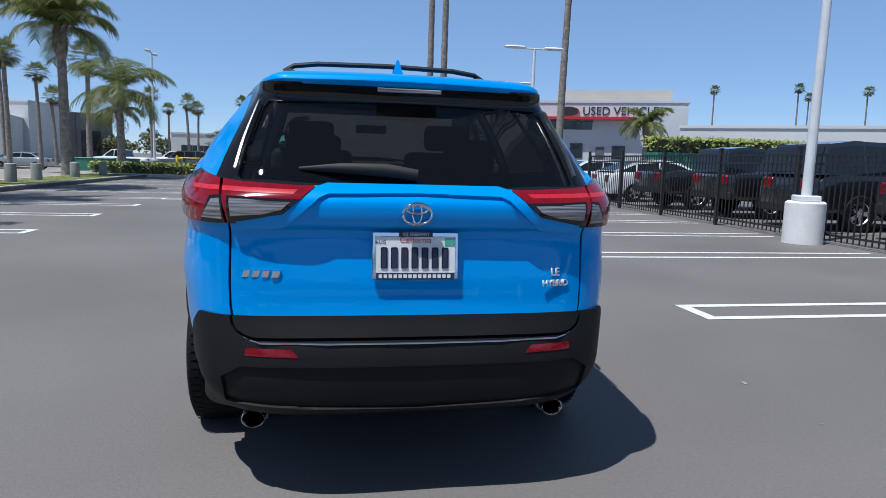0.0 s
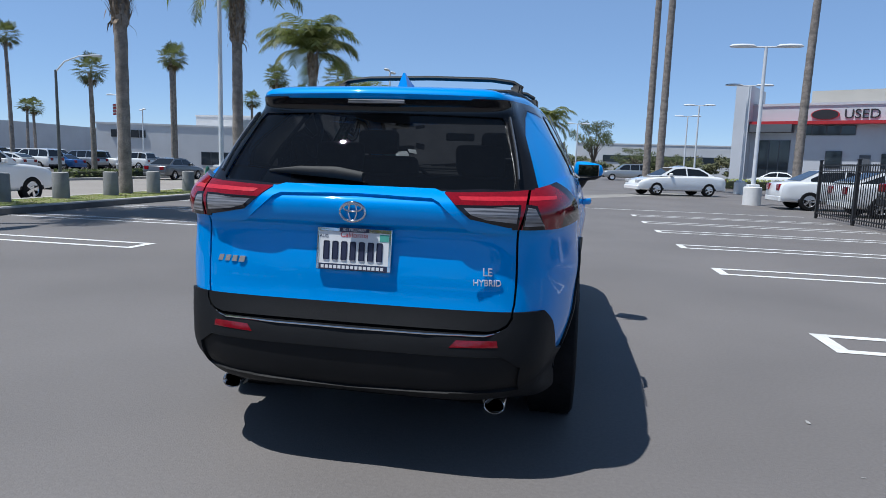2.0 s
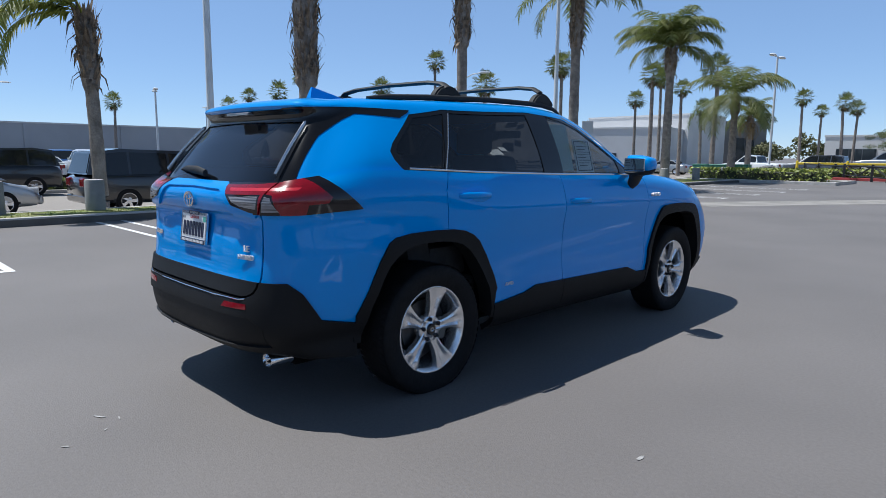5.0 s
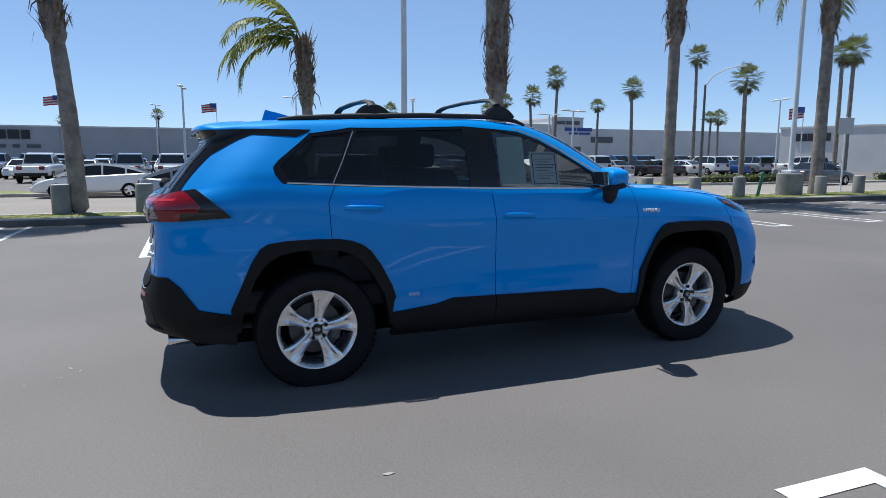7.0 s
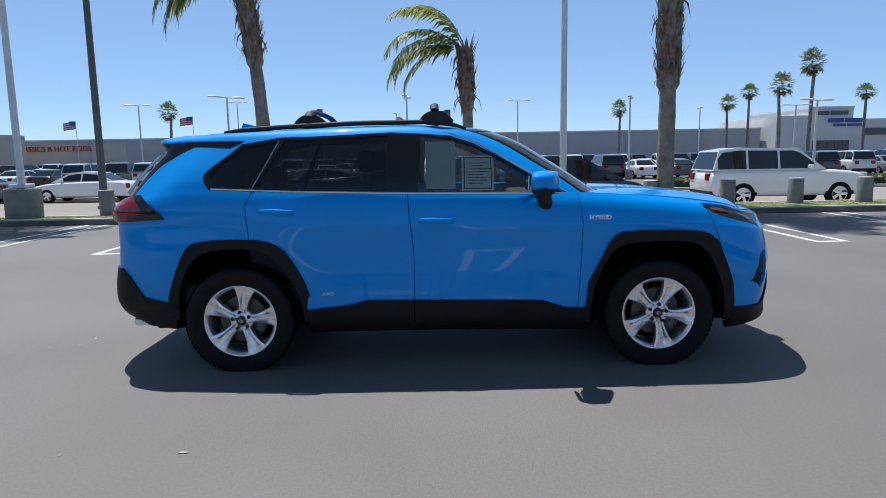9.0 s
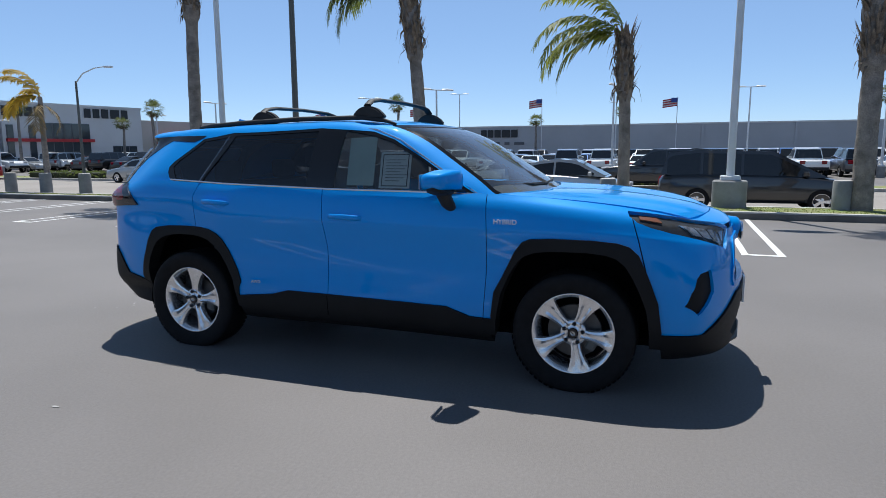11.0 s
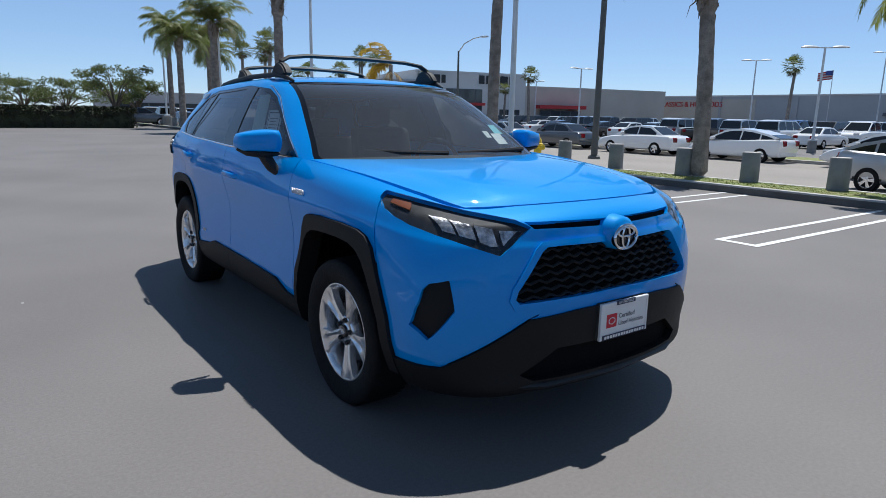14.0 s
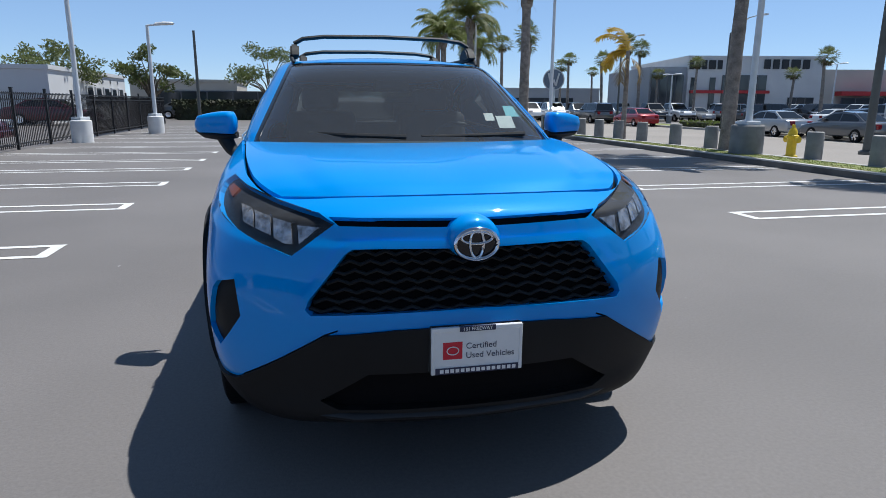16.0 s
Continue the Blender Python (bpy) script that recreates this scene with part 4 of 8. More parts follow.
def wheel_mesh(r, w):
    key = (r, w)
    if key not in WHEEL_ME:
        bm = bmesh.new()
        lathe(bm, [(r * 0.62, -w / 2), (r * 0.92, -w / 2), (r, -w / 2 + 0.03), (r, w / 2 - 0.03), (r * 0.92, w / 2), (r * 0.64, w / 2), (r * 0.62, w / 2 - 0.03)], 22, "X", cap=False)
        lathe(bm, [(0.0001, w / 2 - 0.075), (r * 0.63, w / 2 - 0.075)], 22, "X", cap=False)
        tyre = bpy.data.meshes.new("tyre")
        bm.to_mesh(tyre)
        bm.free()
        tyre.materials.append(RUBBER)
        bm = bmesh.new()
        lathe(bm, [(r * 0.57, w / 2 - 0.03), (r * 0.60, w / 2 - 0.012), (r * 0.64, w / 2 - 0.012), (r * 0.64, -w / 2 + 0.03)], 22, "X", cap=False)
        lathe(bm, [(0.0001, w / 2 - 0.02), (r * 0.13, w / 2 - 0.022), (r * 0.15, w / 2 - 0.06)], 12, "X", cap=False)
        for k in range(5):
            a = k * 1.2566
            q = [(w / 2 - 0.022, r * 0.08, -r * 0.09), (w / 2 - 0.022, r * 0.08, r * 0.09), (w / 2 - 0.03, r * 0.60, r * 0.14), (w / 2 - 0.03, r * 0.60, -r * 0.14)]
            bm.faces.new([bm.verts.new((x, y * math.cos(a) - z * math.sin(a), y * math.sin(a) + z * math.cos(a))) for x, y, z in q])
        rim = bpy.data.meshes.new("rim")
        bm.to_mesh(rim)
        bm.free()
        rim.materials.append(ALLOY)
        WHEEL_ME[key] = (tyre, rim)
    return WHEEL_ME[key]


FAR_WHEEL = {}


def far_wheel(r):
    """A far wheel: tyre and pale rim in one mesh."""
    if r not in FAR_WHEEL:
        bm = bmesh.new()
        lathe(bm, [(r * 0.62, 0.115), (r * 0.92, 0.115), (r, 0.08), (r, -0.1)], 16, "X", cap=False)
        k = len(bm.faces)
        lathe(bm, [(0.0001, 0.09), (r * 0.62, 0.10)], 16, "X", cap=False)
        for i, f in enumerate(bm.faces):
            f.material_index = 1 if i >= k else 0
        me = bpy.data.meshes.new("wheel")
        bm.to_mesh(me)
        bm.free()
        me.materials.append(RUBBER)
        me.materials.append(ALLOY)
        FAR_WHEEL[r] = me
    return FAR_WHEEL[r]


def rounded(poly, times=2):
    """A closed outline with its corners cut to curves."""
    for _ in range(times):
        out = []
        for (a, b), (c, d) in zip(poly, poly[1:] + poly[:1]):
            out += [(a * .78 + c * .22, b * .78 + d * .22), (a * .22 + c * .78, b * .22 + d * .78)]
        poly = out
    return poly


def slab(bm, poly, w, inset, shrink):
    """A side outline drawn out to a body with rounded flanks."""
    poly = rounded(poly)
    cx = (min(p[0] for p in poly) + max(p[0] for p in poly)) / 2
    cz = (min(p[1] for p in poly) + max(p[1] for p in poly)) / 2
    rows = []
    for x, k in ((-w, 0.62), (-w + 0.02, 0.82), (-w + 0.07, 0.94), (-w + 0.17, 1.0), (w - 0.17, 1.0), (w - 0.07, 0.94), (w - 0.02, 0.82), (w, 0.62)):
        rows.append([bm.verts.new((x, cx + (p[0] - cx) * (1 - (1 - k) * 0.35), cz + (p[1] - cz) * k)) for p in poly])
    n = len(poly)
    for a, b in zip(rows, rows[1:]):
        for i in range(n):
            bm.faces.new((a[i], a[(i + 1) % n], b[(i + 1) % n], b[i]))
    bm.faces.new(rows[0][::-1])
    bm.faces.new(rows[-1])
    bmesh.ops.recalc_face_normals(bm, faces=bm.faces[:])


def cabin(bm, poly, wb, wt):
    """A greenhouse: an outline whose flanks lean inwards to the roof."""
    z0, z1 = min(p[1] for p in poly), max(p[1] for p in poly)
    sides = []
    for s in (-1, 1):
        sides.append([bm.verts.new((s * (wb + (wt - wb) * (p[1] - z0) / (z1 - z0)), p[0], p[1])) for p in poly])
    n = len(poly)
    for i in range(n):
        bm.faces.new((sides[0][i], sides[0][(i + 1) % n], sides[1][(i + 1) % n], sides[1][i]))
    bm.faces.new(sides[0][::-1])
    bm.faces.new(sides[1])
    bmesh.ops.recalc_face_normals(bm, faces=bm.faces[:])


def crowned(cab):
    """A greenhouse outline with its roof corners eased."""
    out = [cab[0]]
    for a, b, c in zip(cab, cab[1:], cab[2:]):
        out += [(b[0] * .86 + a[0] * .14, b[1] * .86 + a[1] * .14), (b[0] * .97 + (a[0] + c[0]) * .015, b[1] + .012), (b[0] * .86 + c[0] * .14, b[1] * .86 + c[1] * .14)]
    return out + [cab[-1]]


KINDS = {
    "sedan": dict(body=[(-2.35, 0.35), (-2.38, 0.62), (-2.3, 0.98), (-1.6, 1.02), (0.9, 0.98), (1.9, 0.84), (2.3, 0.68), (2.36, 0.4), (2.2, 0.24), (-2.2, 0.26)],
                  cab=[(-1.75, 1.0), (-0.95, 1.42), (-0.2, 1.47), (0.35, 1.42), (1.2, 0.97)], w=0.9, wb=0.8, wt=0.58, axles=(-1.4, 1.38), r=0.33, pillars=(-0.25,)),
    "hatch": dict(body=[(-2.2, 0.35), (-2.27, 0.7), (-2.2, 1.0), (-1.6, 1.06), (0.9, 0.98), (1.9, 0.78), (2.25, 0.6), (2.3, 0.36), (2.1, 0.22), (-2.1, 0.26)],
                  cab=[(-2.12, 1.05), (-1.2, 1.40), (-0.2, 1.50), (0.4, 1.44), (1.55, 0.90)], w=0.89, wb=0.79, wt=0.56, axles=(-1.35, 1.36), r=0.33, pillars=(-0.3, -1.2)),
    "fastback": dict(body=[(-2.15, 0.36), (-2.25, 0.72), (-2.2, 1.06), (-1.5, 1.04), (0.9, 0.93), (1.75, 0.80), (2.2, 0.62), (2.3, 0.38), (2.1, 0.20), (-2.0, 0.24)],
                     cab=[(-2.12, 1.06), (-1.6, 1.23), (-0.9, 1.39), (-0.2, 1.46), (0.4, 1.40), (1.45, 0.91)], w=0.89, wb=0.855, wt=0.60, axles=(-1.35, 1.36), r=0.32, pillars=(-0.35, -1.25)),
    "suv": dict(body=[(-2.45, 0.42), (-2.52, 0.7), (-2.47, 1.17), (-1.6, 1.20), (1.0, 1.19), (2.1, 1.10), (2.47, 0.96), (2.55, 0.5), (2.3, 0.34), (-2.3, 0.34)],
                cab=[(-2.44, 1.17), (-2.22, 1.80), (-1.6, 1.88), (0.25, 1.85), (1.15, 1.16)], w=0.98, wb=0.90, wt=0.74, axles=(-1.5, 1.55), r=0.39, pillars=(-0.35, -1.35)),
    "van": dict(body=[(-2.5, 0.36), (-2.55, 0.7), (-2.5, 1.04), (-1.6, 1.08), (1.0, 1.05), (2.1, 0.92), (2.5, 0.72), (2.55, 0.4), (2.3, 0.26), (-2.3, 0.26)],
                cab=[(-2.48, 1.06), (-2.3, 1.66), (-1.6, 1.75), (0.4, 1.70), (1.75, 0.98)], w=0.98, wb=0.90, wt=0.70, axles=(-1.5, 1.6), r=0.34, pillars=(-0.35, -1.4)),
    "pickup": dict(body=[(-2.85, 0.55), (-2.9, 0.8), (-2.86, 1.16), (-0.72, 1.18), (1.1, 1.2), (2.35, 1.12), (2.75, 0.98), (2.82, 0.55), (2.5, 0.4), (-2.6, 0.42)],
                   cab=[(-0.85, 1.18), (-0.68, 1.84), (0.0, 1.92), (0.55, 1.86), (1.4, 1.18)], w=1.0, wb=0.90, wt=0.74, axles=(-1.75, 1.85), r=0.40, pillars=(0.25,)),
}
CAR_SRC = {}


def parked_car(kind, paint_i, label, group="parked cars", m=None, simple=False):
    """One parked car: body, cabin glass, roof, wheels, lamps and bumpers."""
    key = (kind, paint_i, simple)
    if key in CAR_SRC:
        t = copy_thing(CAR_SRC[key], m)
        tagged(t, label)
        return t
    d, paint = KINDS[kind], PAINTS[paint_i]
    t = thing("parked_car", label, "car", group, m=m)
    bm = bmesh.new()
    slab(bm, d["body"], d["w"], 0.12, 0.90)
    if kind == "pickup":
        tops = [f for f in bm.faces if f.normal.z > 0.9 and f.calc_center_median().y < -1.0 and abs(f.calc_center_median().x) < 0.1]
        r = bmesh.ops.inset_region(bm, faces=tops, thickness=0.06)
        bmesh.ops.translate(bm, verts=list({v for f in tops for v in f.verts}), vec=(0, 0, -0.48))
    part("body", bm, paint, t, smooth=True, angle=32)
    cab = d["cab"]
    z1 = max(p[1] for p in cab)
    z0 = min(p[1] for p in cab)
    bm = bmesh.new()
    cabin(bm, crowned(cab), d["wb"], d["wt"])
    part("cabin", bm, paint, t, smooth=True, angle=40)

    def half(z):
        return d["wb"] + (d["wt"] - d["wb"]) * (z - z0) / (z1 - z0)

    def roof_at(y):
        for (ya, za), (yb, zb) in zip(cab, cab[1:]):
            if ya <= y <= yb:
                return za + (zb - za) * (y - ya) / (yb - ya)
        return z0
    lo = z0 + 0.05
    cuts = sorted([cab[0][0] + 0.12] + list(d["pillars"]) + [cab[-1][0] - 0.14])
    for s in (-1, 1):
        for ya, yb in zip(cuts, cuts[1:]):
            ya, yb = ya + 0.035, yb - 0.035
            bm = bmesh.new()
            rows = []
            for k in range(7):
                y = ya + (yb - ya) * k / 6
                hi = roof_at(y) - 0.085
                if hi > lo + 0.03:
                    rows.append([bm.verts.new((s * (half(z) + 0.008), y, z)) for z in (lo, hi)])
            for p, q in zip(rows, rows[1:]):
                bm.faces.new((p[0], q[0], q[1], p[1]) if s > 0 else (p[0], p[1], q[1], q[0]))
            if len(rows) > 1:
                part("side_window", bm, CAR_GLASS, t, "dark tinted side window")
            else:
                bm.free()
    for p, q, nm in ((cab[0], cab[1], "rear_window"), (cab[-1], cab[-2], "windscreen")):
        bm = bmesh.new()
        e = Vector((q[0] - p[0], q[1] - p[1]))
        n2 = Vector((-e.y, e.x)).normalized() * 0.012
        if n2.x * (1 if nm == "windscreen" else -1) < 0:
            n2 = -n2
        vs = []
        for u, sx in ((0.07, -1), (0.07, 1), (0.93, 1), (0.93, -1)):
            y, z = p[0] + e.x * u + n2.x, p[1] + e.y * u + n2.y
            vs.append(bm.verts.new((sx * (half(min(z, z1)) - 0.06), y, z)))
        bm.faces.new(vs)
        bmesh.ops.recalc_face_normals(bm, faces=bm.faces[:])
        part(nm, bm, CAR_GLASS, t, "dark glass")
    r = d["r"]
    tyre, rim = wheel_mesh(r, 0.23)
    if simple:
        tyre = far_wheel(r)
    for s in (-1, 1):
        for ya in d["axles"]:
            w = new("wheel", tyre)
            w.matrix_basis = pose(s * (d["w"] - 0.09), ya, r, rz=0 if s > 0 else 180)
            w.parent = t
            if simple:
                continue
            q = new("rim", rim)
            q.parent = w
            bm = bmesh.new()
            lathe(bm, [(r * 1.16, 0.0), (r * 1.16, 0.012), (r * 0.5, 0.012)], 20, "X", (0, 0, 0))
            for v in bm.verts:
                v.co = Vector((s * (d["w"] - 0.012 + abs(v.co.x) * 0.6), ya + v.co.y, max(r + v.co.z, d["body"][0][1] - 0.05)))
            part("wheel_arch", bm, BLACK_TRIM, t)
        yr, yf = d["body"][1][0], d["body"][6][0]
        zr = d["body"][2][1]
        bm = bmesh.new()
        box(bm, s * d["w"] * 0.62 - 0.16, s * d["w"] * 0.62 + 0.16, yr - 0.01, yr + 0.22, zr - 0.32, zr - 0.08, 0.03)
        part("tail_lamp", bm, RED_LENS, t)
        bm = bmesh.new()
        box(bm, s * d["w"] * 0.66 - 0.18, s * d["w"] * 0.66 + 0.18, yf - 0.28, yf + 0.03, d["body"][6][1] - 0.06, d["body"][6][1] + 0.1, 0.03)
        part("headlamp", bm, CLEAR_LENS, t)
        if simple:
            continue
        bm = bmesh.new()
        box(bm, s * (d["wb"] + 0.07) - 0.09, s * (d["wb"] + 0.07) + 0.09, cab[-1][0] - 0.62, cab[-1][0] - 0.48, z0 + 0.02, z0 + 0.17, 0.03)
        part("door_mirror", bm, paint, t)
    for ya, yb in ((d["body"][0][0] - 0.03, d["body"][0][0] + 0.2), (d["body"][7][0] - 0.2, d["body"][7][0] + 0.02)):
        bm = bmesh.new()
        box(bm, -d["w"] + 0.1, d["w"] - 0.1, ya, yb, d["body"][0][1] - 0.08, d["body"][0][1] + 0.14, 0.04)
        part("bumper", bm, BLACK_TRIM if kind in ("pickup", "suv") else paint, t)
    CAR_SRC[key] = t
    return t


NEAR = (("suv", 0, -16.2, 11.0, 0, "white full-size sport utility car parked on the street"),
        ("van", 4, -15.9, 3.95, 0, "black minivan parked on the street"),
        ("fastback", 2, -16.7, -1.45, 0, "silver fastback car parked on the street"),
        ("sedan", 0, -26.6, -17.5, 180, "white sedan parked at the far kerb"),
        ("fastback", 1, -26.6, -5.9, 180, "white electric fastback parked at the far kerb"),
        ("fastback", 0, -26.6, -12.0, 180, "white fastback car parked at the far kerb"),
        ("suv", 3, -26.6, -53.0, 180, "dark grey sport utility car parked at the far kerb"),
        ("sedan", 3, -26.6, -23.5, 180, "dark grey sedan parked at the far kerb"),
        ("sedan", 2, -26.6, -29.0, 180, "grey sedan parked at the far kerb"),
        ("sedan", 6, -26.6, -45.0, 180, "red coupe parked at the far kerb"),
        ("sedan", 3, -25.6, 36.0, 0, "dark grey sedan on the street"),
        ("suv", 4, -26.6, 1.1, 180, "black sport utility car parked at the far kerb"),
        ("sedan", 6, -31.0, 16.2, 75, "dark red coupe parked beyond the street"),
        ("sedan", 0, 6.55, 29.9, 108, "white sedan parked across the stalls"),
        ("sedan", 1, 10.8, 20.6, -90, "white sedan parked in a stall"),
        ("hatch", 1, 11.6, 17.4, -90, "white hatchback parked behind the fence"),
        ("pickup", 4, 12.2, 13.9, -90, "black pickup truck parked behind the fence"),
        ("pickup", 4, 12.4, 10.9, -90, "black pickup truck parked behind the fence"),
        ("suv", 4, 12.0, 8.0, -90, "black sport utility car parked behind the fence"),
        ("pickup", 4, 12.6, 5.0, -90, "black pickup truck parked behind the fence"),
        ("pickup", 0, 11.5, -13.2, 90, "white pickup truck parked behind the fence"),
        ("sedan", 7, 11.2, -16.6, 90, "maroon sedan parked behind the fence"),
        ("pickup", 4, 11.8, -10.2, 90, "black pickup truck parked behind the fence"))
for kind, pi, x, y, rz, label in NEAR:
    t = parked_car(kind, pi, label, m=pose(x, y, zg(x), rz=rz))
    if kind == "van":
        t.scale = (1, 1, .98)
    elif pi == 2 and kind == "fastback":
        t.scale = (1, .91, 1)


def lot_rows():
    rnd = random.Random(8)
    kinds = ["pickup", "pickup", "pickup", "suv", "suv", "sedan", "sedan", "hatch"]
    names = {0: "white", 1: "white", 2: "silver", 3: "dark grey", 4: "black", 5: "blue", 6: "red", 7: "maroon"}
    words = {"pickup": "pickup truck", "suv": "sport utility car", "sedan": "sedan", "van": "minivan", "hatch": "hatchback"}
    for x, y0, y1, rz in ((-45.5, -60, 62, 90), (-52.5, -60, 60, -90), (-60, -58, 56, 90), (-68, -56, 40, -90), (-76, -54, 30, 90)):
        y = y0
        while y < y1:
            if rnd.random() < 0.93:
                kind, pi = rnd.choice(kinds), rnd.choice((0, 0, 0, 0, 1, 1, 2, 2, 3, 3, 4, 4, 4, 5))
                if x == -52.5 and 38 < y < 44:
                    kind, pi = "pickup", 5
                parked_car(kind, pi, f"{names[pi]} {words[kind]} parked in the sales lot", "cars in the sales lot",
                           pose(x + rnd.uniform(-0.3, 0.3), y, zg(x), rz=rz + rnd.uniform(-2, 2)), simple=x < -47)
            y += 2.7
    for x, y, rz in ((-20, 62, 80), (-22, 66, 85), (-14, 60, 90), (-9, 62, 92), (-5, 63, 88), (-17, 70, 90), (-11, 72, 85), (-3, 74, 90), (8, 70, 90), (14, 72, 80), (20, 58, 60), (-27, 58, 90), (-31, 66, 90)):
        pi = rnd.choice((0, 0, 1, 2, 3))
        kind = rnd.choice(kinds)
        parked_car(kind, pi, f"{names[pi]} {words[kind]} parked in the far lot", "cars in the sales lot", pose(x, y, zg(x), rz=rz), True)
    for y, rz in ((-59, 0), (-65.5, 180), (-72, 0), (-79, 180)):
        x = -14.0
        while x > -46:
            kind, pi = rnd.choice(kinds), rnd.choice((0, 0, 1, 2, 2, 3, 4, 4))
            if (abs(x + 27.5) > 2.4 or y != -65.5) and (x > -39 or y > -62):
                parked_car(kind, pi, f"{names[pi]} {words[kind]} parked in the far lot", "cars in the sales lot", pose(x, y + rnd.uniform(-.3, .3), zg(x), rz=rz + rnd.uniform(-2, 2)), True)
            x -= 2.75
    for x, y in ((-2, -52), (1, -54), (-9, -53), (9, -50), (5.5, -49.5), (14, -36)):
        pi = rnd.choice((0, 7, 3))
        parked_car("sedan", pi, f"{names[pi]} sedan parked beyond the hedge", "cars in the sales lot", pose(x, y, 0, rz=90), True)


lot_rows()


# ---- buildings ----
def frame_matrix(p, q, z=0.0):
    """Local axes with x along a facade from p to q, facing -y."""
    a = math.atan2(q[1] - p[1], q[0] - p[0])
    return Matrix.Translation((p[0], p[1], z)) @ Matrix.Rotation(a, 4, "Z")


def building(label, p, q, depth, h, mat, z=0.0, parapet=0.25):
    t = thing("building", label, "building", m=frame_matrix(p, q, z))
    ln = math.hypot(q[0] - p[0], q[1] - p[1])
    bm = bmesh.new()
    box(bm, 0, ln, 0, depth, -0.6, h)
    part("wall", bm, mat, t)
    bm = bmesh.new()
    box(bm, -0.1, ln + 0.1, -0.1, depth + 0.1, h, h + parapet)
    part("roof_parapet", bm, mat, t)
    return t, ln


def pane_row(t, x0, x1, z0, z1, n, mullion=0.12):
    w = (x1 - x0) / n
    for i in range(n):
        bm = bmesh.new()
        box(bm, x0 + i * w, x0 + (i + 1) * w, -0.09, 0.02, z0 - 0.06, z1 + 0.06)
        f = part("window_frame", bm, PANEL_D, t)
        bm = bmesh.new()
        box(bm, x0 + i * w + mullion / 2, x0 + (i + 1) * w - mullion / 2, -0.12, -0.05, z0, z1)
        part("pane", bm, WINDOW, f)


def bars(t, x0, z, widths, h, mat, gap=0.25, name="sign_bar"):
    x = x0
    for w in widths:
        bm = bmesh.new()
        box(bm, x, x + w, -0.16, -0.02, z - h / 2, z + h / 2)
        part(name, bm, mat, t)
        x += w + gap


def used_vehicle_building():
    t, ln = building("grey and white car dealer building with a red band and sign", (19.5, 66.5), (36.45, 57.67), 14, 8.0, STUCCO_L)
    bm = bmesh.new()
    box(bm, -1.1, 0.3, -1.6, 5, 0, 10.0)
    part("tower", bm, STUCCO_L, t)
    bm = bmesh.new()
    box(bm, 5.0, 17.5, 3, 12, 8.0, 9.7)
    part("roof_screen", bm, STUCCO_B, t)
    bm = bmesh.new()
    box(bm, 0.3, 14, -1.2, -0.01, 6.15, 6.45)
    part("red_band", bm, RED_PAINT, t)
    bm = bmesh.new()
    box(bm, 0.3, 4.2, -1.4, -0.01, 5.4, 6.15)
    part("canopy", bm, PANEL_D, t)
    pane_row(t, 1.2, 4.0, 0.3, 4.6, 3)
    pane_row(t, 7.1, 8.5, 2.1, 3.6, 1)
    pane_row(t, 11.6, 13.0, 2.1, 3.4, 1)
    pane_row(t, 4.6, 9.4, 5.2, 6.0, 4)
    bm = bmesh.new()
    box(bm, 9.9, 10.8, -0.1, 0.02, 0, 3.3)
    part("door", bm, PANEL_D, t)
    bm = bmesh.new()
    lathe(bm, [(0.0001, -0.2), (1.0, -0.2), (1.0, -0.05)], 32, "Y", (0, 0, 0))
    for v in bm.verts:
        v.co = Vector((v.co.x * 1.2 + 6.75, v.co.y, v.co.z * 0.5 + 7.1))
    part("sign_oval", bm, RED_PAINT, t, "red oval sign")
    bm = bmesh.new()
    lathe(bm, [(0.0001, -0.22), (0.92, -0.22), (0.92, -0.18)], 32, "Y", (0, 0, 0))
    for v in bm.verts:
        v.co = Vector((v.co.x * 1.2 + 6.75, v.co.y, v.co.z * 0.5 + 7.1))
    part("sign_field", bm, BLACK_PAINT, t)
    sign_word("USED VEHICLES", 1.22, BLACK_PAINT, pose(12.5, -0.05, 7.1, 90, 0, 0), t, 0.03)
    t2, ln2 = building("long low white commercial building", (31, 49.6), (72, 19), 7, 4.85, STUCCO_W)
    pane_row(t2, 20, 30, 1.0, 2.6, 5)


used_vehicle_building()


def west_wall():
    t = thing("building", "long pale grey dealer building with signs along its wall", "building", m=Matrix.Translation((-96, -85, zg(-80))) @ Matrix.Rotation(radians(90), 4, "Z"))
    bm = bmesh.new()
    box(bm, 0, 135, 0, 30, -0.6, 5.45)
    part("wall", bm, STUCCO_G, t)
    bm = bmesh.new()
    box(bm, -0.1, 135.1, -0.12, 30, 5.45, 5.65)
    part("roof_parapet", bm, STUCCO_W, t)
    bm = bmesh.new()
    box(bm, -0.05, 36, -0.06, 0.0, 1.0, 5.0)
    part("painted_panel", bm, STUCCO_B, t)
    sign_word("CLASSICS & HOT RODS", 1.15, RED_PAINT, pose(24.6, -0.12, 4.2, 90, 0, 0), t, 0.05)
    bars(t, 13.2, 4.2, (0.3, 0.2, 0.3, 0.2, 0.3, 0.3, 0.2), 0.85, RED_PAINT, 0.2)
    bars(t, 57.0, 4.45, (0.92, 0.92, 1.0, 1.35, 1.0), 1.2, BLACK_PAINT, 0.2)
    bars(t, 53.5, 2.9, (1.6, 2.0, 1.4, 0.8, 1.6), 0.45, PANEL_D, 0.8)
    for i in range(11):
        bm = bmesh.new()
        box(bm, 6 + i * 12, 6.4 + i * 12, -0.15, 0.0, -0.4, 5.45)
        part("pilaster", bm, STUCCO_G, t)


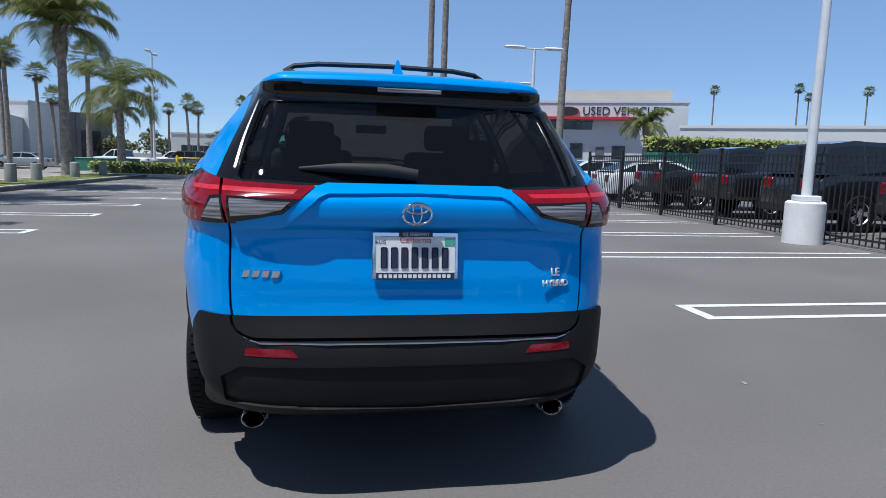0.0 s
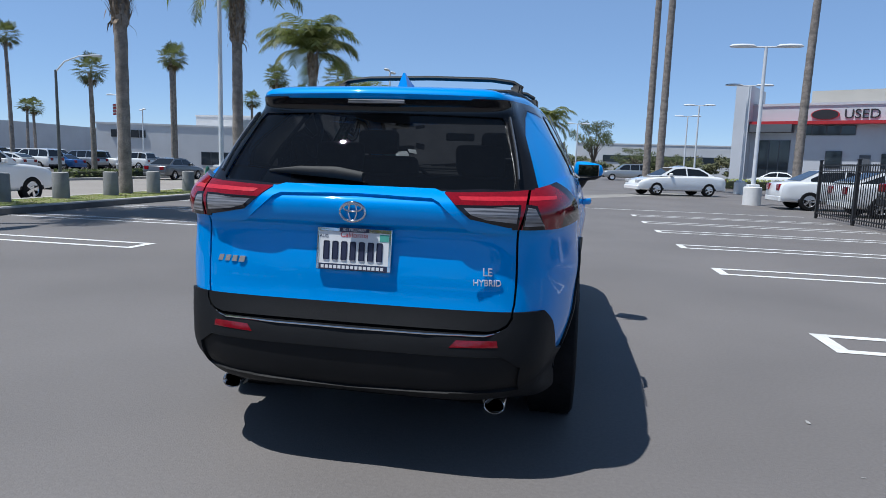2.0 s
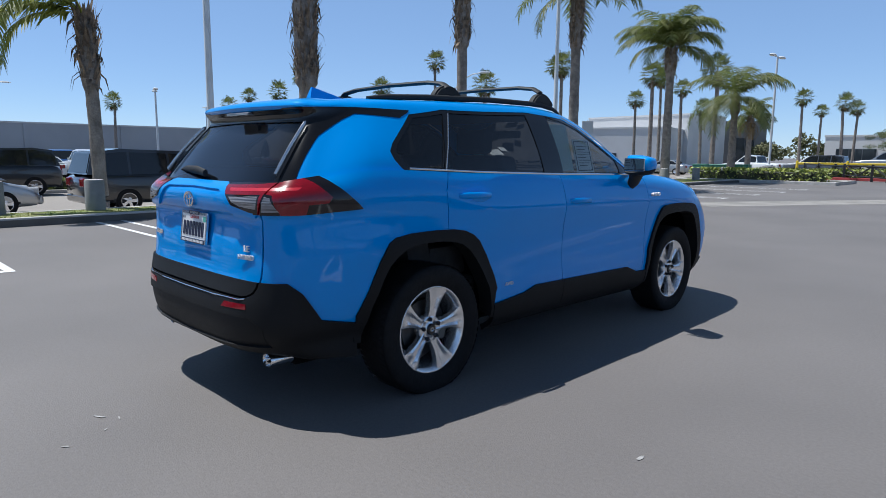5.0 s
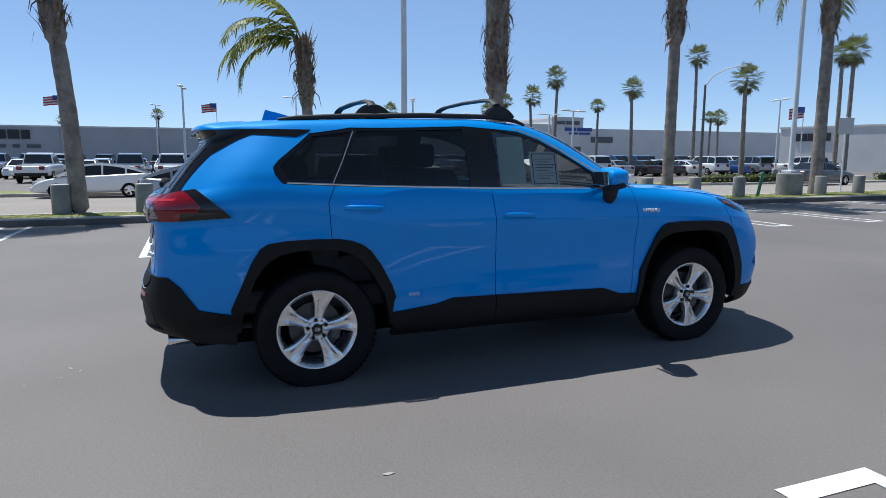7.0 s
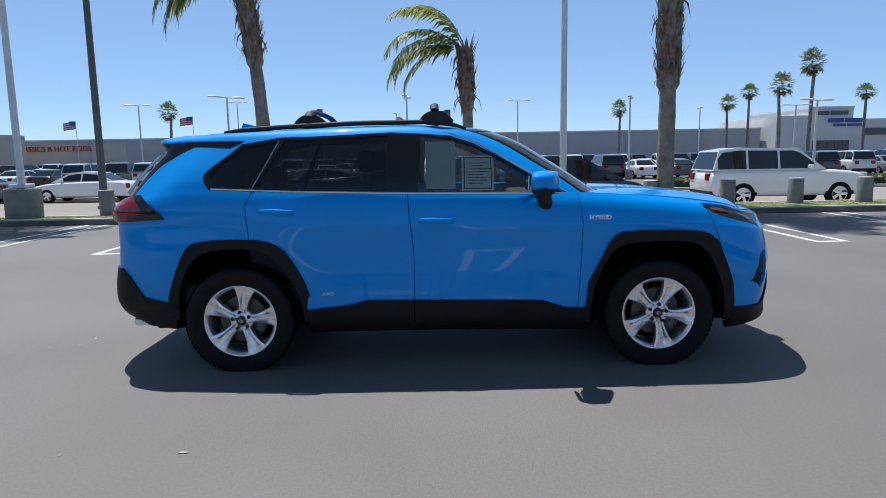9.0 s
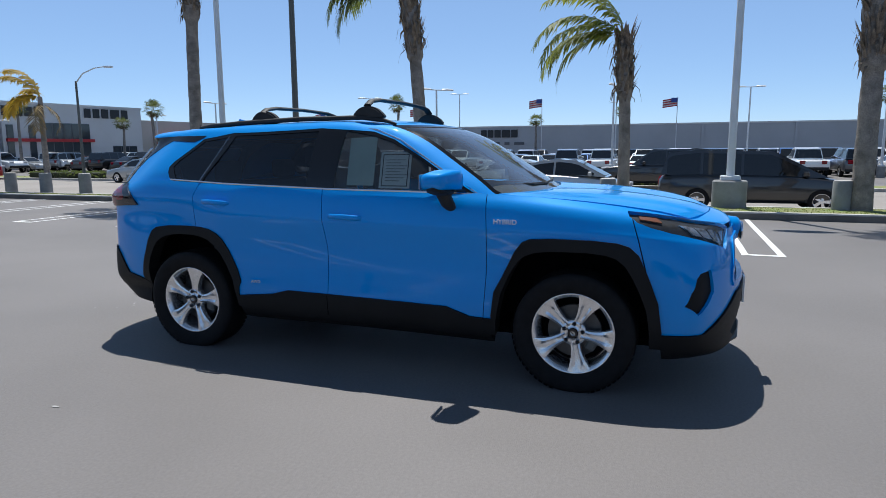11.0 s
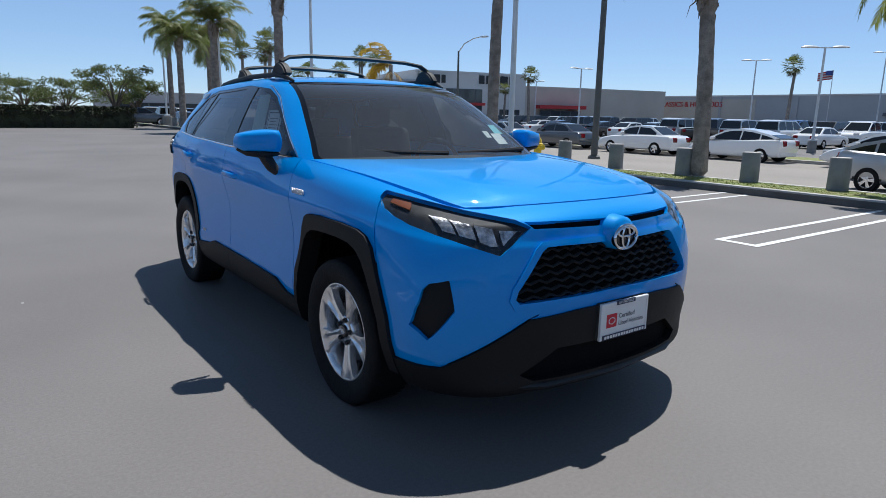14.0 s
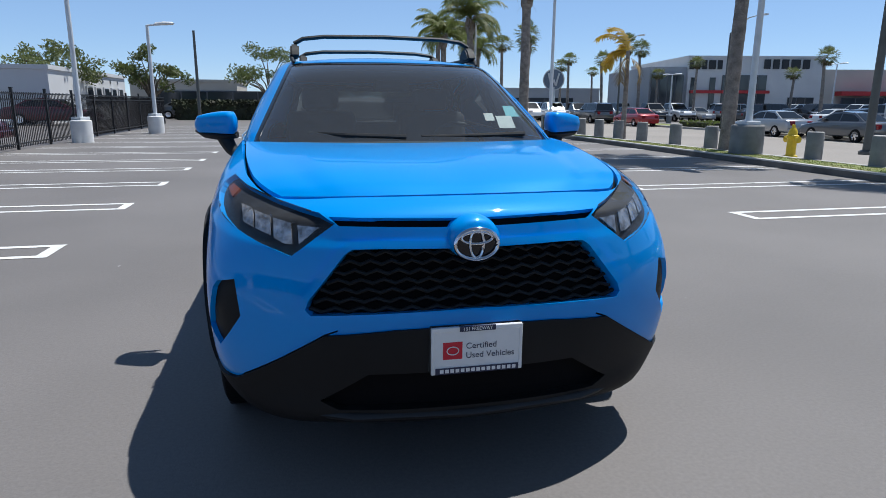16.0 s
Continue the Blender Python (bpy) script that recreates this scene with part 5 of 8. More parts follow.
west_wall()


SIGN_GREY = material("sign_blue_grey", (0.16, 0.20, 0.26), rough=0.5, vary=0.1, scale=3)


def far_dealers():
    t, ln = building("white car dealer building with blue sign bars", (-92, 55.5), (-92, 61.8), 20, 8.2, STUCCO_W, zg(-60))
    bars(t, 1.0, 7.5, (1.6, 2.6), 0.6, PANEL_D)
    bars(t, 2.6, 6.4, (2.2, 3.0), 0.6, BLUE_PAINT)
    bars(t, 3.4, 5.7, (1.8, 2.2), 0.35, BLUE_PAINT)
    pane_row(t, 0.4, 5.9, 0.3, 3.4, 5)
    bm = bmesh.new()
    box(bm, -5.0, 0, 0.3, 20, -0.6, 7.2)
    part("side_block", bm, STUCCO_W, t)
    bm = bmesh.new()
    box(bm, ln, ln + 64, 0.5, 20, -0.6, 6.6)
    part("wing", bm, STUCCO_W, t)
    bm = bmesh.new()
    box(bm, ln + 2.0, ln + 6.5, 0.3, 0.49, 4.2, 5.2)
    part("wing_sign", bm, PANEL_D, t)
    t, ln = building("long grey dealer building with a glazed corner", (-62, 74), (-38, 80), 24, 5.6, STUCCO_W, zg(-60))
    bars(t, 2.0, 4.4, (0.7, 0.7, 0.75, 1.0, 0.75), 1.0, BLACK_PAINT, 0.16)
    pane_row(t, 14, 18, 0.5, 2.2, 3)
    t, ln = building("grey brown panelled commercial building behind palms", (-53, 99), (-36, 112), 12, 7.6, TAUPE, zg(-30))
    pane_row(t, 1.5, 8.5, 3.6, 5.6, 5)
    pane_row(t, 16.5, 19.5, 0.3, 5.0, 2)
    for i in range(6):
        bm = bmesh.new()
        box(bm, 2.2 + i * 3.4, 2.35 + i * 3.4, -0.12, 0.0, -0.4, 7.6)
        part("pilaster", bm, TAUPE, t)
    t, ln = building("white and grey dealer showroom with large windows", (-58, 92), (-40, 91), 12, 8.0, STUCCO_W, zg(-40))
    pane_row(t, 4, 16, 1.0, 4.6, 7)
    t, ln = building("distant low white warehouse", (4, 146), (60, 142), 20, 6.8, STUCCO_W)
    pane_row(t, 6, 40, 3.0, 4.4, 8)
    t, ln = building("pale warehouse behind trees", (-25, 104), (-17, 104.5), 3, 4.4, STUCCO_W)
    pane_row(t, 1.5, 6.5, 1.0, 2.6, 3)
    # showroom to the south west
    t, ln = building("white dealer showroom with black sign bars and tall windows", (-45.6, -67.5), (-61.7, -64.0), 24, 7.25, STUCCO_W, zg(-50))
    bars(t, 0.1, 6.45, (0.5, 0.5, 0.55, 0.8, 0.55), 1.05, BLACK_PAINT, 0.26)
    bars(t, 9.1, 6.55, (0.75, 0.75, 0.8, 1.1, 0.8), 1.1, BLACK_PAINT, 0.32)
    pane_row(t, 0.4, 1.1, 0.4, 4.9, 1)
    pane_row(t, 2.7, 3.4, 0.4, 4.9, 1)
    pane_row(t, 4.2, 9.6, 0.4, 5.2, 5)
    pane_row(t, 12.4, 15.6, 0.4, 2.6, 3)
    bm = bmesh.new()
    box(bm, 0.3, 9.9, -0.5, -0.01, 3.1, 3.45)
    part("red_band", bm, RED_PAINT, t)
    bm = bmesh.new()
    box(bm, -4.5, 0, 0.4, 20, -0.6, 6.2)
    part("glazed_corner", bm, STUCCO_G, t)
    pane_row(t, -4.4, -0.5, 0.4, 5.2, 4)
    bm = bmesh.new()
    box(bm, ln, ln + 26, 0.6, 20, -0.6, 6.0)
    part("wing", bm, STUCCO_B, t)
    bm = bmesh.new()
    box(bm, ln + 2, ln + 10, -0.8, 0.59, 2.9, 3.4)
    part("awning", bm, RED_PAINT, t)
    pane_row(t, ln + 2.5, ln + 9.5, 0.3, 2.6, 4)
    t, ln = building("low glass fronted dealer building far off", (-12, -96), (-46, -92), 14, 3.9, STUCCO_G, zg(-30))
    pane_row(t, 2, 30, 0.5, 2.6, 12)
    # round sign on a pylon
    t = thing("pylon_sign", "round white and grey dealer sign on a pole", "sign", m=pose(-27.5, -65.4, zg(-30), rz=155))
    bm = bmesh.new()
    ring_tube(bm, [(0, 0, 0), (0, 0, 3.6)], 0.2, 10)
    part("pole", bm, LAMP_PAINT, t)
    for r, y, mt, nm in ((1.2, 0.0, STUCCO_W, "disc"), (1.08, -0.06, SIGN_GREY, "face")):
        bm = bmesh.new()
        lathe(bm, [(0.0001, y - 0.08), (r, y - 0.08), (r, y + 0.08), (0.0001, y + 0.08)], 28, "Y", (0, 0, 4.4))
        part(nm, bm, mt, t)
    bm = bmesh.new()
    for a, b in (((-0.6, 5.1), (-0.25, 3.75)), ((-0.25, 3.75), (0.0, 4.4)), ((0.0, 4.4), (0.25, 3.75)), ((0.25, 3.75), (0.6, 5.1))):
        ring_tube(bm, [(a[0], -0.18, a[1]), (b[0], -0.18, b[1])], 0.11, 6)
    part("sign_shape", bm, STUCCO_W, t)
    # south east
    t, ln = building("white rendered workshop building with dark windows", (0, 0), (17, 0), 16, 3.1, STUCCO_W)
    t.matrix_basis = Matrix.Translation((14.6, -37.7, 0)) @ Matrix.Rotation(radians(-90), 4, "Z")
    for i in range(5):
        bm = bmesh.new()
        box(bm, 6.6 + i * 2.0, 7.9 + i * 2.0, -0.1, 0.02, 1.2, 2.3)
        f = part("window_frame", bm, STUCCO_L, t)
        bm = bmesh.new()
        box(bm, 6.75 + i * 2.0, 7.75 + i * 2.0, -0.13, -0.05, 1.3, 2.2)
        part("pane", bm, WINDOW, f)
    for i in range(6):
        bm = bmesh.new()
        box(bm, 4.6 + i * 2.0, 4.85 + i * 2.0, -0.04, 0.02, 2.62, 2.85)
        part("wall_vent", bm, PANEL_D, t)
    t, ln = building("tan roofed low office building beyond the hedge", (0, 0), (9, 0), 12, 3.0, STUCCO_B)
    t.matrix_basis = Matrix.Translation((15, -58, 0)) @ Matrix.Rotation(radians(180), 4, "Z")
    pane_row(t, 2, 13, 0.8, 2.2, 5)


far_dealers()


def flags():
    for x, y, h in ((-95, -56, 8.4), (-95, -38, 8.8), (-95, -18, 9.6), (-95, 1.6, 9.2), (-47, 60, 7.2)):
        t = thing("flag", "red white and blue flag flying from a pale pole", "flag", "flags on the roof", m=pose(x, y, zg(-40), rz=90))
        bm = bmesh.new()
        ring_tube(bm, [(0, 0, 0), (0, 0, h)], 0.05, 6)
        part("pole", bm, LAMP_PAINT, t)
        for i in range(7):
            bm = bmesh.new()
            vs = [[bm.verts.new((-0.02 - 2.0 * k / 6, 0.12 * math.sin(k * 1.4), h - 0.05 - 1.15 * (i + j) / 7 - 0.25 * k / 6)) for k in range(7)] for j in range(2)]
            for k in range(6):
                bm.faces.new((vs[0][k], vs[0][k + 1], vs[1][k + 1], vs[1][k]))
            part("stripe", bm, RED_PAINT if i % 2 == 0 else STUCCO_W, t)
        bm = bmesh.new()
        box(bm, -0.85, -0.03, -0.14, 0.14, h - 0.65, h - 0.04)
        part("canton", bm, BLUE_PAINT, t)


flags()


# ---- the blue car ----
BLUE = material("bright_blue_paint", (0.0, 0.262, 0.72), rough=0.5, metal=0.06, spec=0.08, coat=0.75, fine=0.05, fine_scale=1200, vary=0.03, scale=1.5)
CLADDING = material("grained_black_cladding", (0.011, 0.0112, 0.012), rough=0.55, spec=0.18, vary=0.2, scale=6, fine=0.12, fine_scale=500, bump=0.15, bump_scale=700)
GLOSS_BLACK = material("gloss_black_trim", (0.008, 0.008, 0.009), rough=0.12, spec=0.5, vary=0.2, scale=10)
GAP = material("panel_gap", (0.004, 0.004, 0.005), rough=0.9, spec=0.1)
CHROME = material("chrome", (0.75, 0.76, 0.78), rough=0.07, metal=1.0, vary=0.05, scale=20)
SMOKED = material("smoked_lens", (0.012, 0.010, 0.012), rough=0.08, spec=0.4, coat=0.2, vary=0.2, scale=20)
LAMP_BOWL = material("lamp_reflector", (0.66, 0.67, 0.69), rough=0.25, metal=0.7, vary=0.7, scale=30, bump=0.35, bump_scale=40)
SILVER_LENS = material("silver_ribbed_lens", (0.30, 0.29, 0.30), rough=0.2, spec=0.6, coat=0.6, vary=0.85, scale=1.0)
BRIGHT_RED = material("bright_red_lens", (0.55, 0.02, 0.035), rough=0.2, spec=0.5, coat=0.5, vary=0.2, scale=60)
# fine level ribs inside the clear lamp glass
_map = SILVER_LENS.node_tree.nodes.new("ShaderNodeMapping")
_map.inputs["Scale"].default_value = (5.0, 5.0, 170.0)
for _n in list(SILVER_LENS.node_tree.nodes):
    if _n.bl_idname == "ShaderNodeTexNoise":
        SILVER_LENS.node_tree.links.new(_n.inputs["Vector"].links[0].from_socket, _map.inputs["Vector"])
        SILVER_LENS.node_tree.links.new(_map.outputs["Vector"], _n.inputs["Vector"])
HOUSING = material("lamp_housing", (0.035, 0.037, 0.041), rough=0.6, spec=0.25, vary=0.5, scale=25)
TEAL = material("teal_sticker", (0.22, 0.60, 0.66), rough=0.7, vary=0.1, scale=20)
AMBER = material("amber_lens", (0.20, 0.05, 0.014), rough=0.45, coat=0.0)
CABIN_BLACK = material("cabin_fabric", (0.060, 0.060, 0.063), rough=0.85, spec=0.2, vary=0.25, scale=12, fine=0.1)
CABIN_GREY = material("cabin_lining", (0.20, 0.205, 0.215), rough=0.9, spec=0.2, vary=0.12, scale=8)
EDGE = material("polished_edge", (0.45, 0.46, 0.48), rough=0.22, metal=0.9, vary=0.1, scale=20)
MIRROR = material("mirror_glass", (0.55, 0.58, 0.60), rough=0.02, metal=1.0)
BADGE = material("badge_silver", (.70, .71, .72), rough=.4, metal=.1, vary=.05)
PAPER = material("white_paper", (0.72, 0.74, 0.72), rough=0.8, vary=0.08, scale=20)
PAPER_G = material("pale_green_paper", (0.50, 0.60, 0.55), rough=0.8, vary=0.1, scale=20)
PLATE_W = material("plate_white", (0.74, 0.74, 0.73), rough=0.35, vary=0.06, scale=15)
INK = material("dark_ink", (0.02, 0.025, 0.06), rough=0.5)
RED_INK = material("red_ink", (0.45, 0.02, 0.03), rough=0.5)


def tinted(name, tint, rough=0.0, dust_sheen=0.0, ior=1.5):
    """A thin tinted pane: clear body behind a glossy face."""
    m = bpy.data.materials.new(name)
    m.use_nodes = True
    n, ln = m.node_tree.nodes, m.node_tree.links
    n.remove(n["Principled BSDF"])
    tr, gl, mx, fr = n.new("ShaderNodeBsdfTransparent"), n.new("ShaderNodeBsdfGlossy"), n.new("ShaderNodeMixShader"), n.new("ShaderNodeFresnel")
    tr.inputs["Color"].default_value = (*tint, 1)
    gl.inputs["Roughness"].default_value = rough
    gl.inputs["Color"].default_value = (0.95, 0.97, 1, 1)
    fr.inputs["IOR"].default_value = ior
    ln.new(fr.outputs[0], mx.inputs[0])
    ln.new(tr.outputs[0], mx.inputs[1])
    ln.new(gl.outputs[0], mx.inputs[2])
    last = mx
    # diffuse share: a dust film, raised to paint in pale sky reflection too
    if dust_sheen:
        df, m2 = n.new("ShaderNodeBsdfDiffuse"), n.new("ShaderNodeMixShader")
        df.inputs["Color"].default_value = (0.58, 0.60, 0.62, 1)
        m2.inputs[0].default_value = dust_sheen
        ln.new(mx.outputs[0], m2.inputs[1])
        ln.new(df.outputs[0], m2.inputs[2])
        last = m2
    ln.new(last.outputs[0], n["Material Output"].inputs["Surface"])
    return m


PRIVACY = tinted("privacy_glass", (0.20, 0.21, 0.22), dust_sheen=0.006)
CLEAR = tinted("clear_glass", (0.62, 0.66, 0.64), dust_sheen=0.04)
SCREEN_GLASS = tinted("windscreen_glass", (0.52, 0.61, 0.63), dust_sheen=0.055, ior=1.85)
LENS = tinted("headlamp_lens", (0.85, 0.87, 0.9), ior=1.22)


def soft(poly, times=2):
    """An outline with its corners cut to curves."""
    for _ in range(times):
        out = []
        for (a, b), (c, d) in zip(poly, poly[1:] + poly[:1]):
            out += [(a * .75 + c * .25, b * .75 + d * .25), (a * .25 + c * .75, b * .25 + d * .75)]
        poly = out
    return poly


def spline(ctrl, sub):
    """A smooth run of points through the control points."""
    p = [Vector(c) for c in ctrl]
    p = [p[0] * 2 - p[1]] + p + [p[-1] * 2 - p[-2]]
    out = []
    for i in range(1, len(p) - 2):
        a, b, c, d = p[i - 1], p[i], p[i + 1], p[i + 2]
        t1, t2 = (c - a) * 0.5, (d - b) * 0.5
        lim = (c - b).length * 1.2
        for t in (t1, t2):
            if t.length > lim:
                t *= lim / t.length
        for s in range(sub):
            u = s / sub
            h00, h10, h01, h11 = 2 * u ** 3 - 3 * u * u + 1, u ** 3 - 2 * u * u + u, -2 * u ** 3 + 3 * u * u, u ** 3 - u * u
            out.append(b * h00 + t1 * h10 + c * h01 + t2 * h11)
    out.append(p[-2].copy())
    return out


def mirror_ends(row):
    """Rows that start and end on the middle plane stay square to it."""
    out = spline([Vector((-row[1][0], row[1][1], row[1][2]))] + row + [Vector((-row[-2][0], row[-2][1], row[-2][2]))], 7)
    return out[7:-7]


def narrow(row, k):
    """Draws the rear of a row in towards the middle."""
    return [(x * (1 - (1 - k) * min(1, max(0, (0.3 - y) / 1.2))), y, z) for x, y, z in row]


def loft(bm, rows, sub, taper=None):
    if taper:
        rows = [narrow(r, k) for r, k in zip(rows, taper)]
    dense = [mirror_ends(r) for r in rows]
    cols = [spline([d[j] for d in dense], sub) for j in range(len(dense[0]))]
    for c in cols:
        for v in c:
            v.x = max(v.x, 0.0)
    for c in (cols[0], cols[-1]):
        for v in c:
            v.x = 0.0
    g = [[bm.verts.new(v) for v in c] for c in cols]
    for a, b in zip(g, g[1:]):
        for i in range(len(a) - 1):
            try:
                bm.faces.new((a[i], a[i + 1], b[i + 1], b[i]))
            except ValueError:
                pass
    bmesh.ops.remove_doubles(bm, verts=bm.verts[:], dist=0.0004)


AX = {"x": (1, 2), "y": (0, 2), "z": (0, 1)}


def inside(poly, u, v):
    hit = False
    n = len(poly)
    for i in range(n):
        (a, b), (c, d) = poly[i], poly[(i + 1) % n]
        if (b > v) != (d > v) and u < (c - a) * (v - b) / (d - b) + a:
            hit = not hit
    return hit


def carve(bm, poly, axis, index, test, only=(0,), cut=True):
    """Cuts an outline, seen along an axis, into a skin and marks what lies inside."""
    i, j = AX[axis]
    if cut:
        n = len(poly)
        for k in range(n):
            p, q = poly[k], poly[(k + 1) % n]
            u0, u1, v0, v1 = min(p[0], q[0]) - 1e-4, max(p[0], q[0]) + 1e-4, min(p[1], q[1]) - 1e-4, max(p[1], q[1]) + 1e-4
            geom = set()
            for f in bm.faces:
                if f.material_index not in only:
                    continue
                us = [v.co[i] for v in f.verts]
                if min(us) > u1 or max(us) < u0:
                    continue
                vs = [v.co[j] for v in f.verts]
                if min(vs) > v1 or max(vs) < v0 or not test(f.calc_center_median()):
                    continue
                geom.add(f)
                geom.update(f.edges)
                geom.update(f.verts)
            if not geom:
                continue
            no = Vector((0, 0, 0))
            no[i], no[j] = -(q[1] - p[1]), q[0] - p[0]
            co = Vector((0, 0, 0))
            co[i], co[j] = p
            if no.length < 1e-9:
                continue
            bmesh.ops.bisect_plane(bm, geom=list(geom), plane_co=co, plane_no=no.normalized(), dist=1e-5)
    for f in bm.faces:
        if f.material_index in only:
            c = f.calc_center_median()
            if test(c) and inside(poly, c[i], c[j]):
                f.material_index = index


def groove(bm, line, axis, index, test, w=0.0035, only=(0,)):
    """A narrow panel gap along a polyline."""
    for p, q in zip(line, line[1:]):
        d = Vector((q[0] - p[0], q[1] - p[1])).normalized()
        nx, ny = -d.y * w, d.x * w
        e = d * w
        carve(bm, [(p[0] + nx - e.x, p[1] + ny - e.y), (q[0] + nx + e.x, q[1] + ny + e.y), (q[0] - nx + e.x, q[1] - ny + e.y), (p[0] - nx - e.x, p[1] - ny - e.y)], axis, index, test, only)


def take(bm, indices, sides=(1, -1), push=0.0, rim=0.0, test=None):
    """A new skin of the marked faces, on one or both flanks, pushed along its normals; rim folds its border inwards."""
    bm.normal_update()
    out = bmesh.new()
    for s in sides:
        m = {}
        for f in bm.faces:
            if f.material_index in indices and (test is None or test(f.calc_center_median())):
                vs = []
                for v in f.verts:
                    if v not in m:
                        n = v.normal * push
                        if abs(v.co.x) < 1e-5:
                            n.x = 0
                        m[v] = out.verts.new((s * (v.co.x + n.x), v.co.y + n.y, v.co.z + n.z))
                    vs.append(m[v])
                try:
                    out.faces.new(vs if s > 0 else vs[::-1])
                except ValueError:
                    pass
    bmesh.ops.remove_doubles(out, verts=out.verts[:], dist=1e-5)
    out.normal_update()
    if rim:
        norm = {v: v.normal.copy() for v in out.verts}
        es = [e for e in out.edges if e.is_boundary]
        src = {}
        r = bmesh.ops.extrude_edge_only(out, edges=es)
        nv = [g for g in r["geom"] if isinstance(g, bmesh.types.BMVert)]
        old = {(round(v.co.x, 5), round(v.co.y, 5), round(v.co.z, 5)): n for v, n in norm.items()}
        for v in nv:
            n = old.get((round(v.co.x, 5), round(v.co.y, 5), round(v.co.z, 5)))
            if n:
                v.co -= n * rim
    return out


def orient(bm):
    """Normals outwards, away from a line through the middle of the car."""
    bm.normal_update()
    f = max(bm.faces, key=lambda q: q.calc_center_median().x)
    if f.normal.x < 0:
        bmesh.ops.reverse_faces(bm, faces=bm.faces[:])
    bm.normal_update()


car = thing("blue_crossover_car", "bright blue compact crossover car with black cladding on open asphalt", "car")

# -- lower body skin: rows from the underside up, each from the middle of the tail round to the middle of the nose
low = bmesh.new()
loft(low, [
    [(0, -2.12, .30), (.45, -2.11, .30), (.68, -2.03, .29), (.76, -1.9, .28), (.78, -1.7, .26), (.80, -1, .25), (.80, 0, .25), (.80, .85, .24), (.79, 1.45, .23), (.76, 1.85, .22), (.62, 2.05, .22), (.36, 2.13, .22), (0, 2.16, .22)],
    [(0, -2.272, .335), (.45, -2.257, .335), (.665, -2.145, .345), (.755, -1.975, .37), (.80, -1.72, .36), (.875, -1, .31), (.875, 0, .31), (.875, .85, .30), (.87, 1.45, .28), (.82, 1.88, .265), (.67, 2.12, .265), (.38, 2.225, .265), (0, 2.26, .265)],
    [(0, -2.312, .42), (.45, -2.297, .42), (.70, -2.205, .43), (.785, -2.035, .445), (.85, -1.72, .455), (.905, -1, .44), (.90, 0, .43), (.905, .85, .43), (.905, 1.45, .42), (.872, 1.93, .39), (.718, 2.105, .37), (.40, 2.235, .36), (0, 2.27, .36)],
    [(0, -2.31, .545), (.45, -2.295, .545), (.70, -2.215, .555), (.80, -2.05, .565), (.885, -1.72, .58), (.902, -1, .56), (.892, 0, .55), (.905, .85, .55), (.915, 1.45, .56), (.888, 1.96, .53), (.735, 2.115, .49), (.41, 2.245, .48), (0, 2.282, .48)],
    [(0, -2.262, .68), (.45, -2.252, .68), (.69, -2.205, .685), (.806, -2.06, .69), (.89, -1.74, .69), (.897, -1, .68), (.885, 0, .67), (.90, .85, .67), (.92, 1.45, .68), (.892, 1.96, .66), (.745, 2.115, .61), (.42, 2.248, .60), (0, 2.282, .60)],
    [(0, -2.247, .80), (.45, -2.238, .80), (.695, -2.195, .80), (.812, -2.06, .81), (.902, -1.74, .82), (.902, -1, .80), (.892, 0, .79), (.905, .85, .79), (.925, 1.45, .80), (.886, 1.922, .78), (.743, 2.106, .742), (.43, 2.226, .73), (0, 2.262, .73)],
    [(0, -2.224, .955), (.43, -2.217, .955), (.695, -2.196, .950), (.815, -2.06, .965), (.898, -1.74, .97), (.922, -1, .945), (.922, 0, .93), (.925, .85, .92), (.92, 1.45, .92), (.868, 1.86, .89), (.725, 2.08, .855), (.43, 2.20, .85), (0, 2.243, .85)],
    [(0, -2.258, .985), (.42, -2.251, .985), (.69, -2.205, .985), (.815, -2.062, 1.0), (.893, -1.73, 1.015), (.921, -1, .985), (.921, 0, .968), (.920, .85, .958), (.910, 1.44, .952), (.856, 1.84, .922), (.716, 2.06, .892), (.432, 2.185, .886), (0, 2.232, .886)],
    [(0, -2.266, 1.05), (.40, -2.257, 1.05), (.695, -2.20, 1.05), (.812, -2.055, 1.06), (.882, -1.72, 1.085), (.906, -1, 1.065), (.906, 0, 1.045), (.90, .85, 1.035), (.885, 1.42, 1.015), (.83, 1.80, .985), (.70, 2.02, .955), (.43, 2.165, .945), (0, 2.212, .945)],
    [(0, -2.245, 1.085), (.40, -2.235, 1.085), (.685, -2.175, 1.085), (.80, -2.03, 1.105), (.868, -1.71, 1.14), (.89, -1, 1.12), (.89, 0, 1.095), (.875, .87, 1.085), (.85, 1.41, 1.058), (.79, 1.775, 1.02), (.668, 1.995, .976), (.415, 2.115, .978), (0, 2.17, .98)],
    [(0, -2.195, 1.115), (.40, -2.190, 1.115), (.668, -2.135, 1.12), (.775, -1.99, 1.15), (.848, -1.69, 1.19), (.868, -1, 1.165), (.868, 0, 1.14), (.835, .88, 1.13), (.79, 1.40, 1.09), (.742, 1.76, 1.042), (.635, 1.96, .996), (.395, 2.045, 1.003), (0, 2.092, 1.008)],
], 5)
orient(low)
SIDE = lambda c: c.x > 0.6 and -2.2 < c.y < 2.0
REAR = lambda c: c.y < -1.98
NOSE = lambda c: c.y > 1.62
